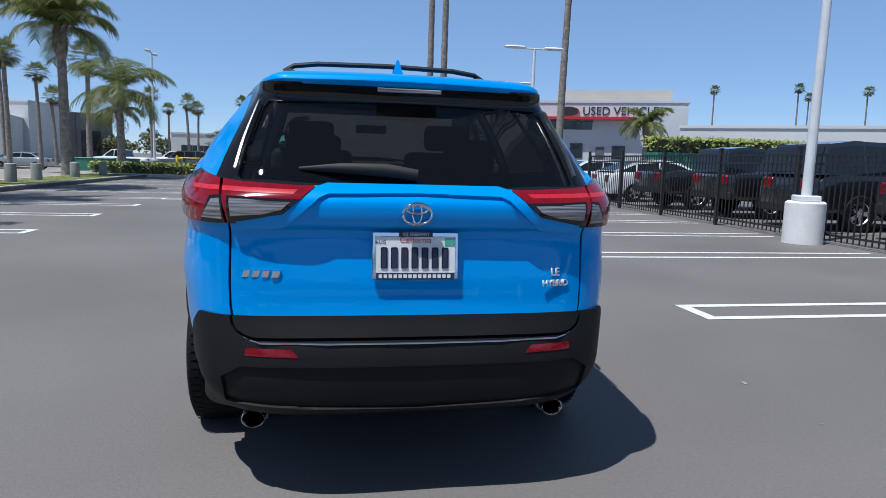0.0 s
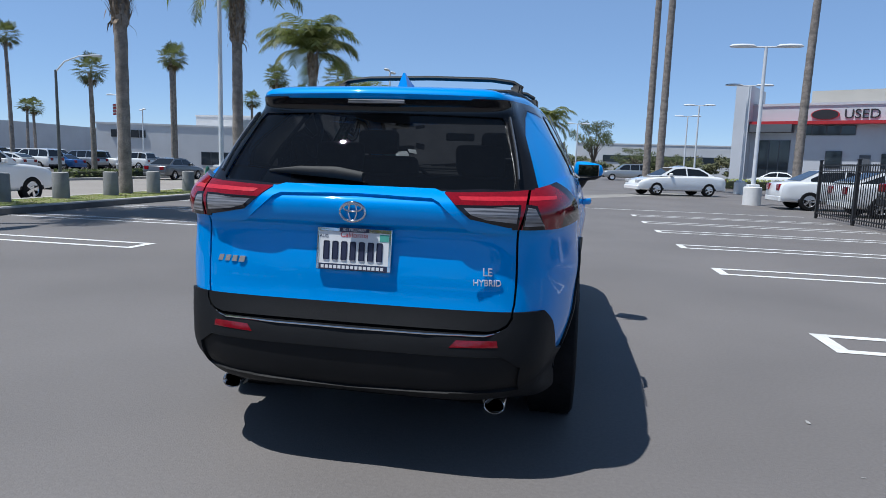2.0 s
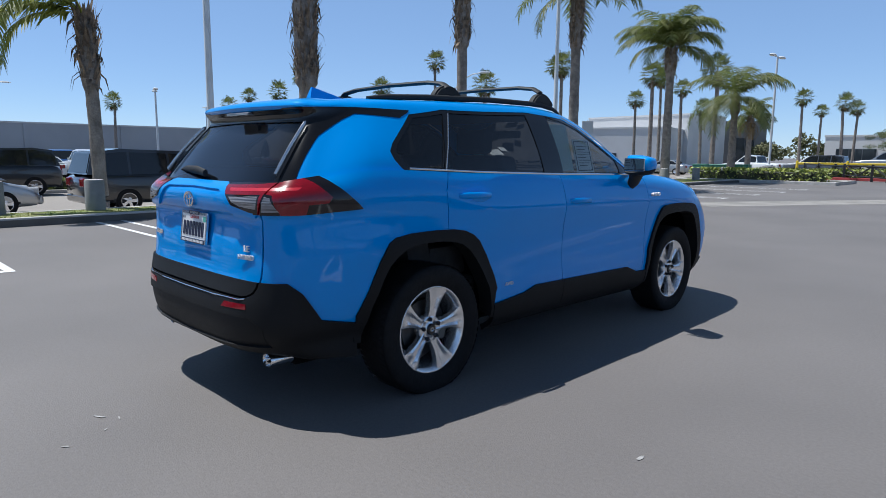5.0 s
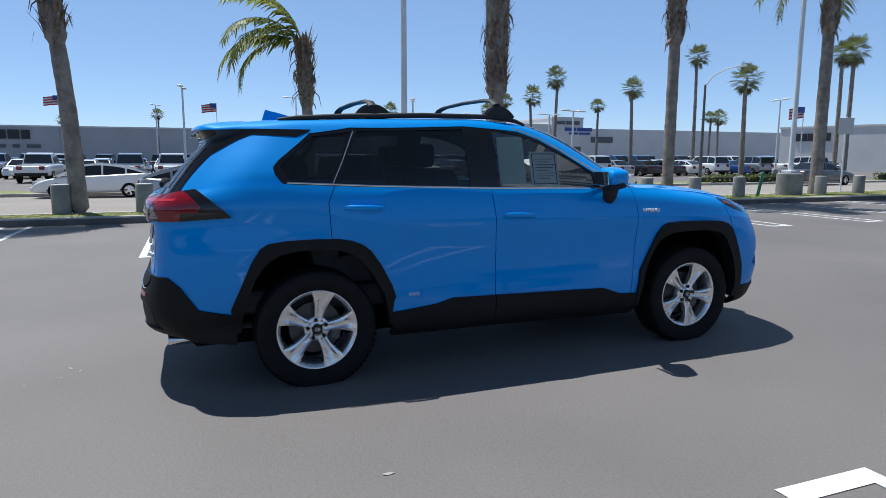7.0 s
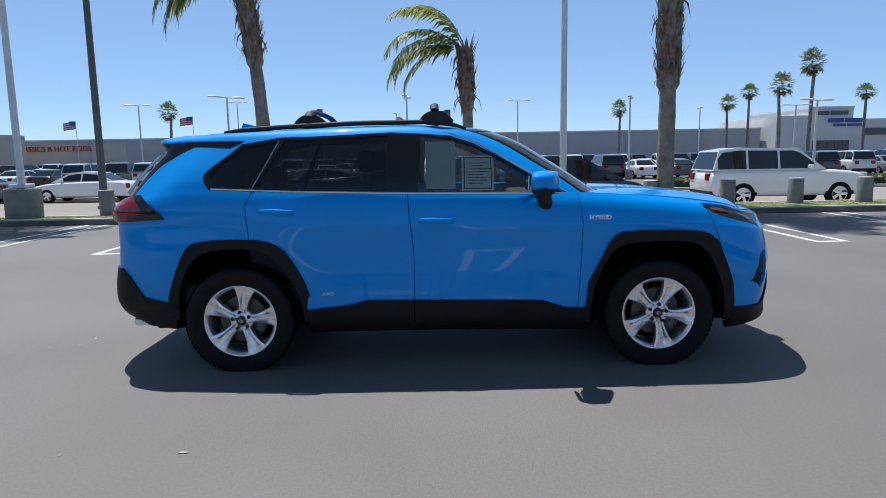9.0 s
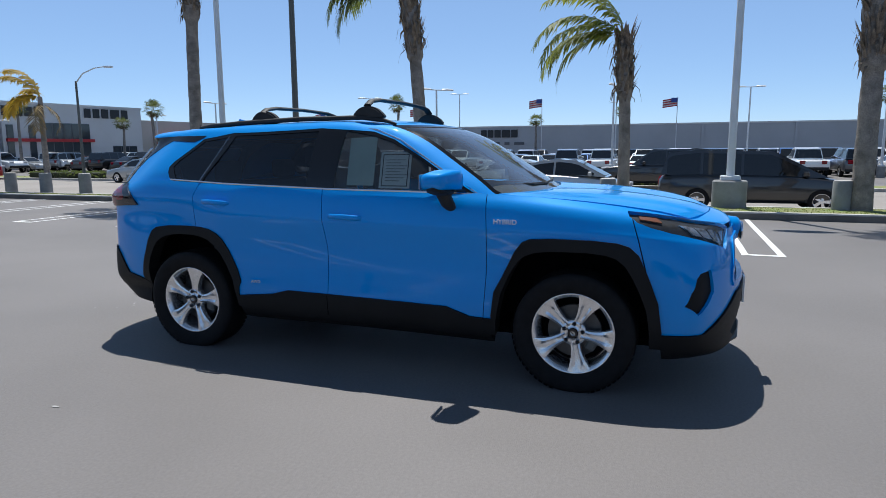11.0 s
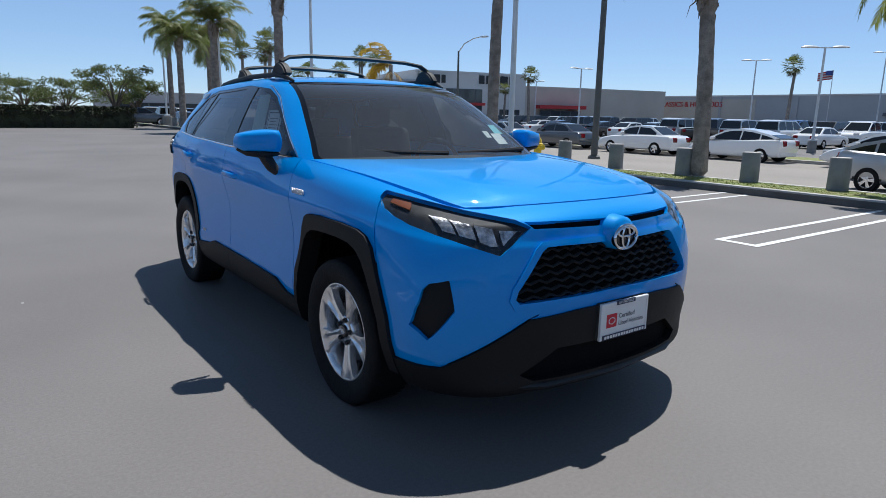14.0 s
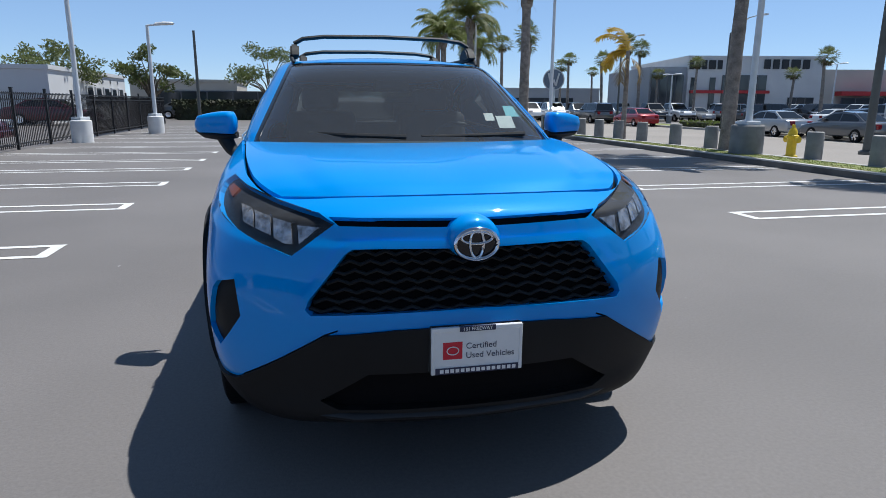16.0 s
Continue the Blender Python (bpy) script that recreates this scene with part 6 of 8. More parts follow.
P_PAINT, P_CLAD, P_GAP, P_HOLE, P_RED, P_WHITE, P_HEAD, P_GRILLE, P_FOG, P_DOORF, P_DOORR, P_GATE, P_LOWG, P_SLOT, P_GATELOW, P_SMOKE, P_ARCHF, P_ARCHR, P_SILL, P_BUMPF, P_REFL, P_RBLOW, P_BOWL, P_AMBER, P_BEZEL, P_LIP, P_BAR = range(27)
carve(low, soft([(-1.79, .1), (-1.77, .47), (-1.68, .69), (-1.59, .78), (-1.46, .81), (-1.25, .81), (-1.13, .77), (-1.03, .66), (-.93, .47), (-.92, .1)], 1), "x", P_HOLE, SIDE)
carve(low, soft([(.90, .1), (.915, .49), (1.02, .735), (1.11, .805), (1.24, .822), (1.50, .822), (1.62, .785), (1.70, .66), (1.775, .47), (1.78, .1)], 1), "x", P_HOLE, SIDE)
carve(low, [(-1.80, .05), (-1.80, .335), (-.90, .335), (-.90, .05)], "x", P_HOLE, lambda c: c.x > 0.4)
carve(low, [(.88, .05), (.88, .30), (1.84, .30), (1.84, .05)], "x", P_HOLE, lambda c: c.x > 0.4)
carve(low, soft([(-1.775, .43), (-1.84, .455), (-1.80, .555), (-1.685, .815), (-1.60, .865), (-1.26, .873), (-1.11, .85), (-1.01, .77), (-.88, .52), (-.91, .46), (-.905, .30), (-1.70, .30)], 1), "x", P_ARCHR, SIDE)
carve(low, soft([(.89, .1), (.88, .525), (.96, .675), (1.045, .855), (1.13, .893), (1.56, .889), (1.69, .85), (1.755, .72), (1.838, .50), (1.84, .1)], 1), "x", P_ARCHF, SIDE)
carve(low, [(-.95, .1), (-.91, .41), (-.63, .44), (-.52, .47), (.6, .45), (.75, .40), (.9, .395), (.9, .1)], "x", P_SILL, SIDE)
REARALL = lambda c: c.y < -1.6
carve(low, [(-2.6, .1), (-2.6, .668), (-2.15, .672), (-2.09, .62), (-2.0, .485), (-1.83, .45), (-1.70, .43), (-1.70, .1)], "x", P_CLAD, REARALL)
carve(low, [(-.001, .1), (1, .1), (1, .375), (.80, .382), (.50, .574), (.27, .592), (-.001, .598)], "y", P_BUMPF, lambda c: c.y > 1.78)
carve(low, [(-.001, .598), (.545, .597), (.585, .604), (.615, .622), (.632, .645), (.642, .668), (-.001, .668)], "y", P_GATELOW, REAR, (P_CLAD,))
carve(low, [(.395, .538), (.585, .542), (.580, .566), (.420, .564)], "y", P_REFL, REAR, (P_CLAD,))
carve(low, [(-.001, .506), (.60, .506), (.675, .462), (.66, .37), (-.001, .352)], "y", P_RBLOW, REAR, (P_CLAD,))
carve(low, [(-.001, .44), (.36, .44), (.52, .335), (.46, .305), (-.001, .305)], "y", P_LOWG, NOSE, (P_BUMPF,))
GRILLE_EDGE = [(.32, .856), (.400, .854), (.425, .838), (.545, .690), (.556, .660), (.54, .641), (.40, .646)]
carve(low, [(-.001, .852)] + GRILLE_EDGE + [(-.001, .654)], "y", P_GRILLE, NOSE)
carve(low, [(-.001, .876), (.32, .880), (.415, .876), (.45, .852), (.566, .702), (.580, .655), (.56, .616), (.40, .620), (-.001, .628)], "y", P_BEZEL, NOSE)
carve(low, [(-.001, .922), (.12, .922), (.44, .928), (.47, .955), (-.001, .948)], "y", P_SLOT, NOSE)
carve(low, [(.452, .935), (.598, .830), (.70, .868), (.79, .906), (.838, .934), (.858, .962), (.860, .99), (.838, 1.03), (.81, 1.05), (.742, 1.024), (.635, .992), (.50, .964)], "y", P_HEAD, NOSE)
for blk in ([(.770, .985), (.728, .976), (.728, .915), (.765, .928)], [(.720, .972), (.668, .957), (.668, .895), (.720, .912)], [(.658, .952), (.600, .937), (.597, .872), (.62, .872), (.658, .888)], [(.578, .930), (.505, .925), (.575, .872)]):
    carve(low, blk, "y", P_BOWL, NOSE, (P_HEAD,))
carve(low, [(.832, 1.015), (.812, 1.030), (.78, 1.020), (.81, .995)], "y", P_AMBER, NOSE, (P_HEAD,))
carve(low, [(.788, .742), (.850, .726), (.868, .70), (.886, .62), (.892, .548), (.854, .496), (.774, .618)], "y", P_FOG, lambda c: c.y > 1.915)
carve(low, [(-2.4, .985), (-2.1, .985), (-1.805, 1.003), (-1.83, 1.03), (-1.91, 1.10), (-1.985, 1.155), (-2.04, 1.166), (-2.4, 1.166)], "x", P_RED, lambda c: c.x > 0.62 and c.y < -1.75)
carve(low, [(.352, 1.108), (.345, 1.098), (.45, 1.020), (.60, .995), (.71, .985), (.71, 1.16), (.66, 1.137), (.50, 1.116)], "y", P_RED, REAR)
carve(low, [(.30, 1.101), (.40, 1.101), (.60, 1.110), (.70, 1.120), (.70, 1.2), (.30, 1.2)], "y", P_SMOKE, REARALL, (P_RED,))
carve(low, [(.425, 1.056), (.642, 1.060), (.642, 1.008), (.52, 1.018), (.455, 1.034)], "y", P_WHITE, REAR, (P_RED,))
carve(low, [(.674, 1.060), (.706, 1.058), (.748, 1.0), (.674, .998)], "y", P_WHITE, REAR, (P_RED,))
carve(low, [(.30, 1.062), (.652, 1.066), (.652, .96), (.30, .96)], "y", P_SMOKE, REAR, (P_RED,))
carve(low, [(.668, 1.068), (.712, 1.066), (.762, .97), (.668, .97)], "y", P_SMOKE, REAR, (P_RED,))
carve(low, [(.40, 1.088), (.60, 1.092), (.72, 1.096), (.78, 1.10), (.78, 1.088), (.72, 1.082), (.60, 1.078), (.415, 1.076)], "y", P_BAR, REARALL, (P_RED,))
carve(low, [(-2.16, 1.19), (-2.14, 1.15), (-2.045, 1.142), (-2.015, 1.12), (-1.955, 1.062), (-1.975, 1.036), (-2.06, 1.030), (-2.075, .96), (-1.7, .96), (-1.7, 1.19)], "x", P_SMOKE, lambda c: c.x > 0.66, (P_RED,))
carve(low, [(-.001, 1.125), (.22, 1.125), (.30, 1.116), (.345, 1.100), (.45, 1.020), (.60, .995), (.640, .990), (.630, .972), (.455, .978), (.430, .990), (.330, 1.070), (.30, 1.082), (-.001, 1.088)], "y", P_LIP, REAR)
groove(low, [(.690, 1.16), (.684, 1.12), (.659, .985), (.645, .70), (.634, .645), (.617, .620), (.585, .602), (.545, .594), (-.002, .594)], "y", P_GAP, REAR, 0.005, (P_PAINT, P_CLAD, P_RED, P_BAR, P_WHITE, P_GATELOW))
groove(low, [(.83, 1.2), (.855, .93), (.85, .67), (.83, .385)], "x", P_GAP, SIDE, 0.0023, (P_PAINT, P_SILL))
groove(low, [(-.255, 1.2), (-.215, .76), (-.22, .32)], "x", P_GAP, SIDE, 0.0023, (P_PAINT, P_SILL))
groove(low, [(-1.215, 1.22), (-1.277, 1.077), (-1.262, .86)], "x", P_GAP, SIDE, 0.0023, (P_PAINT,))
groove(low, [(1.66, 1.02), (1.70, .90), (1.745, .735)], "x", P_GAP, SIDE, 0.003, (P_PAINT,))
groove(low, [(.78, .395), (.50, .574), (.46, .59)], "y", P_GAP, NOSE, 0.003, (P_PAINT,))
carve(low, [(.835, 1.3), (.853, .93), (.85, .67), (.83, .2), (-.22, .2), (-.215, .76), (-.262, 1.3)], "x", P_DOORF, SIDE, cut=False)
carve(low, [(-.262, 1.3), (-.215, .76), (-.22, .2), (-1.0, .2), (-1.3, .6), (-1.262, .87), (-1.277, 1.077), (-1.20, 1.25)], "x", P_DOORR, SIDE, cut=False)
carve(low, [(-.01, .55), (.64, .55), (.645, .70), (.659, .985), (.690, 1.16), (.69, 1.2), (-.01, 1.2)], "y", P_GATE, REAR, cut=False)

part("nose_panel", take(low, (P_PAINT,), rim=0.02, test=lambda c: c.y > 0), BLUE, car, smooth=True, angle=48)
for s in (1, -1):
    part("quarter_panel", take(low, (P_PAINT,), (s,), rim=0.02, test=lambda c: c.y <= 0), BLUE, car, smooth=True, angle=48)
part("grille_surround", take(low, (P_BEZEL,), push=0.010, rim=0.055), BLUE, car, smooth=True, angle=40)
part("tailgate_lip", take(low, (P_LIP,), push=0.012, rim=0.025), BLUE, car, smooth=True, angle=40)
part("tailgate", take(low, (P_GATE,), rim=0.015), BLUE, car, smooth=True, angle=48)
for s in (1, -1):
    df = part("front_door", take(low, (P_DOORF,), (s,), rim=0.015), BLUE, car, smooth=True, angle=48)
    dr = part("rear_door", take(low, (P_DOORR,), (s,), rim=0.015), BLUE, car, smooth=True, angle=48)
    part("wheel_arch_trim", take(low, (P_ARCHF,), (s,), 0.018, 0.10), CLADDING, car, "black grained wheel arch cladding", smooth=True, angle=35)
    part("wheel_arch_trim", take(low, (P_ARCHR,), (s,), 0.010, 0.10), CLADDING, car, "black grained wheel arch cladding", smooth=True, angle=35)
    part("sill_trim", take(low, (P_SILL,), (s,), 0.014, 0.03), CLADDING, car, "black grained sill cladding", smooth=True, angle=35)
    part("tail_lamp", take(low, (P_RED,), (s,), 0.016, 0.03), RED_LENS, car, "glossy red tail lamp", smooth=True, angle=40)
    part("light_bar", take(low, (P_BAR,), (s,), 0.017, 0.03), BRIGHT_RED, car, "brighter red light bar", smooth=True, angle=40)
    part("reversing_lamp", take(low, (P_WHITE,), (s,), 0.016, 0.03), SILVER_LENS, car, "silver ribbed lamp section", smooth=True, angle=40)
    part("lamp_corner", take(low, (P_SMOKE,), (s,), 0.016, 0.03), SMOKED, car, "smoked lamp tip", smooth=True, angle=40)
    part("lamp_housing", take(low, (P_HEAD, P_BOWL, P_AMBER), (s,), -0.020), HOUSING, car, "dark headlamp housing", smooth=True, angle=40)
    part("lamp_reflector", take(low, (P_BOWL,), (s,), -0.014, 0.018), LAMP_BOWL, car, "silver faceted lamp reflectors", smooth=True, angle=30)
    part("side_marker", take(low, (P_AMBER,), (s,), -0.012, 0.015), AMBER, car, "amber marker in the headlamp", smooth=True, angle=30)
    part("headlamp_lens", take(low, (P_HEAD, P_BOWL, P_AMBER), (s,), 0.002, 0.008), LENS, car, "clear headlamp lens", smooth=True, angle=40)
    part("fog_insert", take(low, (P_FOG,), (s,), -0.018), CLADDING, car, "black side insert", smooth=True, angle=40)
    part("reflector", take(low, (P_REFL,), (s,), 0.014, 0.02), RED_LENS, car, "red bumper reflector", smooth=True, angle=40)
tagged(part("panel_gap", take(low, (P_GAP,), push=-0.008), GAP, car), kind="stuff")
part("rear_bumper", take(low, (P_CLAD,), push=0.012, rim=0.04), CLADDING, car, "black grained rear bumper", smooth=True, angle=35)
part("bumper_panel", take(low, (P_RBLOW,), push=0.002, rim=-0.012), CLADDING, car, smooth=True, angle=35)
part("tailgate_trim", take(low, (P_GATELOW,), push=0.014, rim=0.03), CLADDING, car, "black lower tailgate panel", smooth=True, angle=35)
part("front_bumper", take(low, (P_BUMPF,), push=0.012, rim=0.04), CLADDING, car, "black grained front bumper", smooth=True, angle=35)
part("grille_backing", take(low, (P_GRILLE,), push=-0.044), GAP, car)
part("lower_grille_backing", take(low, (P_LOWG,), push=-0.024), GAP, car)
part("nose_slot", take(low, (P_SLOT,), push=-0.018), GAP, car)

# -- upper body skin: belt, glass and roof
up = bmesh.new()
loft(up, [
    [(0, -2.192, 1.105), (.40, -2.185, 1.105), (.662, -2.130, 1.11), (.768, -1.985, 1.14), (.842, -1.69, 1.18), (.861, -1, 1.155), (.861, 0, 1.13), (.845, .65, 1.12), (.80, .86, 1.115), (.70, .97, 1.115), (.52, 1.04, 1.115), (.28, 1.08, 1.115), (0, 1.095, 1.115)],
    [(0, -2.115, 1.21), (.40, -2.105, 1.21), (.650, -2.055, 1.215), (.738, -1.915, 1.235), (.82, -1.65, 1.26), (.838, -1, 1.24), (.838, 0, 1.215), (.82, .53, 1.20), (.775, .735, 1.195), (.68, .85, 1.20), (.50, .91, 1.205), (.27, .945, 1.205), (0, .96, 1.205)],
    [(0, -2.03, 1.325), (.40, -2.02, 1.325), (.622, -1.975, 1.33), (.698, -1.845, 1.345), (.772, -1.59, 1.375), (.79, -1, 1.37), (.788, 0, 1.345), (.765, .36, 1.325), (.725, .535, 1.32), (.635, .66, 1.325), (.475, .725, 1.33), (.26, .76, 1.33), (0, .775, 1.33)],
    [(0, -1.945, 1.44), (.40, -1.932, 1.44), (.592, -1.888, 1.445), (.65, -1.76, 1.465), (.70, -1.50, 1.505), (.715, -1, 1.52), (.712, -.1, 1.50), (.69, .16, 1.475), (.66, .30, 1.465), (.575, .43, 1.47), (.43, .495, 1.475), (.23, .53, 1.475), (0, .54, 1.475)],
    [(0, -1.985, 1.529), (.535, -1.945, 1.524), (.610, -1.865, 1.516), (.632, -1.68, 1.538), (.645, -1.40, 1.580), (.648, -.95, 1.598), (.645, -.25, 1.583), (.63, 0, 1.562), (.60, .12, 1.552), (.51, .235, 1.552), (.37, .30, 1.553), (.20, .33, 1.555), (0, .34, 1.555)],
    [(0, -1.79, 1.568), (.42, -1.77, 1.566), (.50, -1.70, 1.563), (.525, -1.55, 1.584), (.53, -1.30, 1.602), (.54, -.9, 1.620), (.54, -.3, 1.608), (.52, -.10, 1.592), (.48, .0, 1.585), (.40, .09, 1.584), (.29, .14, 1.584), (.16, .16, 1.585), (0, .17, 1.586)],
    [(0, -1.55, 1.588), (.12, -1.54, 1.588), (.17, -1.48, 1.592), (.20, -1.35, 1.606), (.22, -1.15, 1.624), (.23, -.8, 1.638), (.23, -.4, 1.632), (.22, -.25, 1.624), (.20, -.18, 1.619), (.17, -.12, 1.616), (.12, -.08, 1.614), (.06, -.06, 1.613), (0, -.05, 1.613)],
    [(0, -1.35, 1.612), (0, -1.34, 1.612), (0, -1.3, 1.616), (0, -1.2, 1.624), (0, -1.05, 1.633), (0, -.8, 1.642), (0, -.5, 1.638), (0, -.4, 1.634), (0, -.35, 1.632), (0, -.3, 1.630), (0, -.27, 1.628), (0, -.25, 1.627), (0, -.24, 1.627)],
], 5, (1.0, 0.99, 0.975, 0.96, 0.95, 0.95, 0.95, 1.0))
orient(up)
FLANK = lambda c: c.x > 0.55 and c.z < 1.575 and -1.7 < c.y < 0.9
BACK = lambda c: c.y < -1.80 and c.z < 1.515
FRONT = lambda c: c.y > 0.05 and c.z < 1.57
U_PAINT, U_DLO, U_GLF, U_GLR, U_GLQ, U_REAR, U_RTRIM, U_WS, U_WSTRIM, U_SPOIL = range(10)
DLO = [(-1.49, 1.167), (-1.53, 1.196), (-1.562, 1.245), (-1.568, 1.29), (-1.535, 1.335), (-1.34, 1.515), (-1.09, 1.558), (-.36, 1.556), (.03, 1.515), (.18, 1.462), (.40, 1.34), (.58, 1.228), (.775, 1.12), (.42, 1.11), (-.2, 1.12), (-1.26, 1.16)]
carve(up, DLO, "x", U_DLO, FLANK)
carve(up, [(-.185, 1.143), (.45, 1.130), (.545, 1.132), (.545, 1.235), (.40, 1.322), (.18, 1.443), (.03, 1.492), (-.165, 1.530)], "x", U_GLF, FLANK, (U_DLO,))
carve(up, [(-1.225, 1.182), (-.385, 1.150), (-.375, 1.538), (-1.055, 1.540)], "x", U_GLR, FLANK, (U_DLO,))
carve(up, [(-1.475, 1.198), (-1.262, 1.190), (-1.095, 1.535), (-1.325, 1.498), (-1.495, 1.342), (-1.53, 1.29)], "x", U_GLQ, FLANK, (U_DLO,))
carve(up, [(-.001, 1.0), (.72, 1.0), (.722, 1.12), (.705, 1.17), (.628, 1.44), (.64, 1.496), (-.001, 1.494)], "y", U_RTRIM, BACK)
carve(up, [(-.001, 1.118), (.615, 1.120), (.630, 1.14), (.572, 1.40), (.555, 1.428), (-.001, 1.436)], "y", U_REAR, BACK, (U_RTRIM,))
carve(up, [(-2.4, 1.08), (-2.26, 1.13), (-1.75, 1.445), (-1.665, 1.486), (-1.415, 1.488), (-1.35, 1.520), (-1.33, 1.536), (-1.63, 1.521), (-1.80, 1.508), (-2.06, 1.496)], "x", U_RTRIM, lambda c: c.x > 0.4 and c.z < 1.55 and c.y < -1.28)
carve(up, [(-.001, 1.0), (.82, 1.0), (.775, 1.15), (.60, 1.548), (.585, 1.556), (-.001, 1.562)], "y", U_WSTRIM, FRONT)
carve(up, [(-.001, 1.125), (.752, 1.13), (.756, 1.15), (.588, 1.532), (.57, 1.545), (-.001, 1.551)], "y", U_WS, FRONT, (U_WSTRIM,))
part("roof", take(up, (U_PAINT,), rim=0.015), BLUE, car, smooth=True, angle=48)
part("rear_glass_trim", take(up, (U_RTRIM,), push=0.003, rim=0.004), GLOSS_BLACK, car, smooth=True, angle=40)
part("windscreen_trim", take(up, (U_WSTRIM,), push=-0.001, rim=0.01), GLOSS_BLACK, car, smooth=True, angle=40)
for s in (1, -1):
    part("window_surround", take(up, (U_DLO,), (s,), -0.002, 0.01), GLOSS_BLACK, car, smooth=True, angle=40)
    part("front_door_glass", take(up, (U_GLF,), (s,), -0.006), CLEAR, car, "clear door window", smooth=True)
    part("rear_door_glass", take(up, (U_GLR,), (s,), -0.006), PRIVACY, car, "dark tinted door window", smooth=True)
    part("quarter_glass", take(up, (U_GLQ,), (s,), -0.006), PRIVACY, car, "dark tinted quarter window", smooth=True)
# silver rods stand in for the sky's reflection on the gloss black trim
for s in (1, -1):
    bm = bmesh.new()
    ring_tube(bm, spline([(s * .642, -2.128, 1.165), (s * .622, -2.042, 1.285), (s * .596, -1.945, 1.40), (s * .586, -1.915, 1.432)], 4), [.012] * 12 + [.004], 6, squash=(.5, 1))
    part("glass_edge", bm, EDGE, car, "silver strip painting the sky glint on the black rear window trim", smooth=True, angle=50)
part("rear_glass", take(up, (U_REAR,), push=-0.004), PRIVACY, car, "dark tinted rear window", smooth=True)
part("windscreen", take(up, (U_WS,), push=-0.004), SCREEN_GLASS, car, "windscreen glass", smooth=True)
for o in car.children:
    if o.name.split(".")[0] in ("front_door_glass", "rear_door_glass", "quarter_glass", "rear_glass", "windscreen", "headlamp_lens"):
        o.visible_shadow = False
low.free()
up.free()


# -- bonnet
def bonnet(shrink, drop, mat, name):
    bm = bmesh.new()
    mid = spline([(0, 1.09, 1.128), (0, 1.40, 1.122), (0, 1.75, 1.088), (0, 1.98, 1.046), (0, 2.085, 1.012)], 8)
    side = spline([(.815, .895, 1.130), (.778, 1.40, 1.095), (.728, 1.75, 1.052), (.675, 1.885, 1.022), (.624, 1.952, 1.000)], 8)
    cowl = spline([(0, 1.09, 1.128), (.30, 1.075, 1.130), (.55, 1.03, 1.132), (.72, .955, 1.132), (.815, .895, 1.130)], 8)
    lip = spline([(0, 2.085, 1.012), (.20, 2.074, 1.011), (.39, 2.040, 1.007), (.52, 1.998, 1.003), (.624, 1.952, 1.000)], 8)
    n = len(mid)
    g = []
    for j in range(n):
        v = j / (n - 1)
        row = []
        for i in range(n):
            u = i / (n - 1)
            p = mid[j] * (1 - u) + side[j] * u + cowl[i] * (1 - v) + lip[i] * v
            p -= mid[0] * (1 - u) * (1 - v) + side[0] * u * (1 - v) + mid[-1] * (1 - u) * v + side[-1] * u * v
            k = min(1, max(0, (u - 0.50) / 0.16))
            k = k * k * (3 - 2 * k)
            p.z += 0.013 * math.sin(math.pi * v) ** 0.7 * math.sin(math.pi * min(1, u * 1.02)) - 0.011 * k * (1 - u) * 2.2 * math.sin(math.pi * v)
            row.append(p)
        g.append(row)
    for s in (1, -1):
        vs = [[bm.verts.new((s * p.x * shrink, (p.y - 1.5) * shrink + 1.5, p.z - drop)) for p in r] for r in g]
        for a, b in zip(vs, vs[1:]):
            for i in range(n - 1):
                f = (a[i], a[i + 1], b[i + 1], b[i])
                bm.faces.new(f if s > 0 else f[::-1])
    bmesh.ops.remove_doubles(bm, verts=bm.verts[:], dist=1e-4)
    bm.normal_update()
    bm.faces.ensure_lookup_table()
    if bm.faces[0].normal.z < 0:
        bmesh.ops.reverse_faces(bm, faces=bm.faces[:])
    es = [e for e in bm.edges if e.is_boundary]
    r = bmesh.ops.extrude_edge_only(bm, edges=es)
    for v in [q for q in r["geom"] if isinstance(q, bmesh.types.BMVert)]:
        v.co.z -= 0.025
    return part(name, bm, mat, car, smooth=True, angle=45)


bonnet(1.0, 0.0, BLUE, "bonnet")
bonnet(1.008, 0.020, GAP, "bonnet_seal")
for s in (1, -1):
    bm = bmesh.new()
    ring_tube(bm, [(s * .05 - .02, 1.03, 1.155), (s * .05 + .28, 1.0, 1.165), (s * .05 + .46, .93, 1.175)] if s > 0 else [(-.62, .95, 1.165), (-.35, 1.0, 1.16), (-.05, 1.02, 1.158)], [.014, .011, .006], 6)
    part("wiper_blade", bm, BLACK_TRIM, car)
bm = bmesh.new()
for k in range(13):
    x = -.72 + .12 * k
    box(bm, x, x + .12, 1.0 - .12 * (x + .06) ** 2 / .5, 1.085 - .12 * (x + .06) ** 2 / .5, 1.105, 1.118)
part("cowl_panel", bm, BLACK_TRIM, car)


# -- floor pan, wheel wells and cabin
bm = bmesh.new()
box(bm, -.60, .60, -2.05, 2.05, .22, .30, .03)
# unseen tongue added to block sun leaking past the headlamps
box(bm, -.42, .42, 2.0, 2.15, .27, .33, .02)
part("floor_pan", bm, GAP, car)
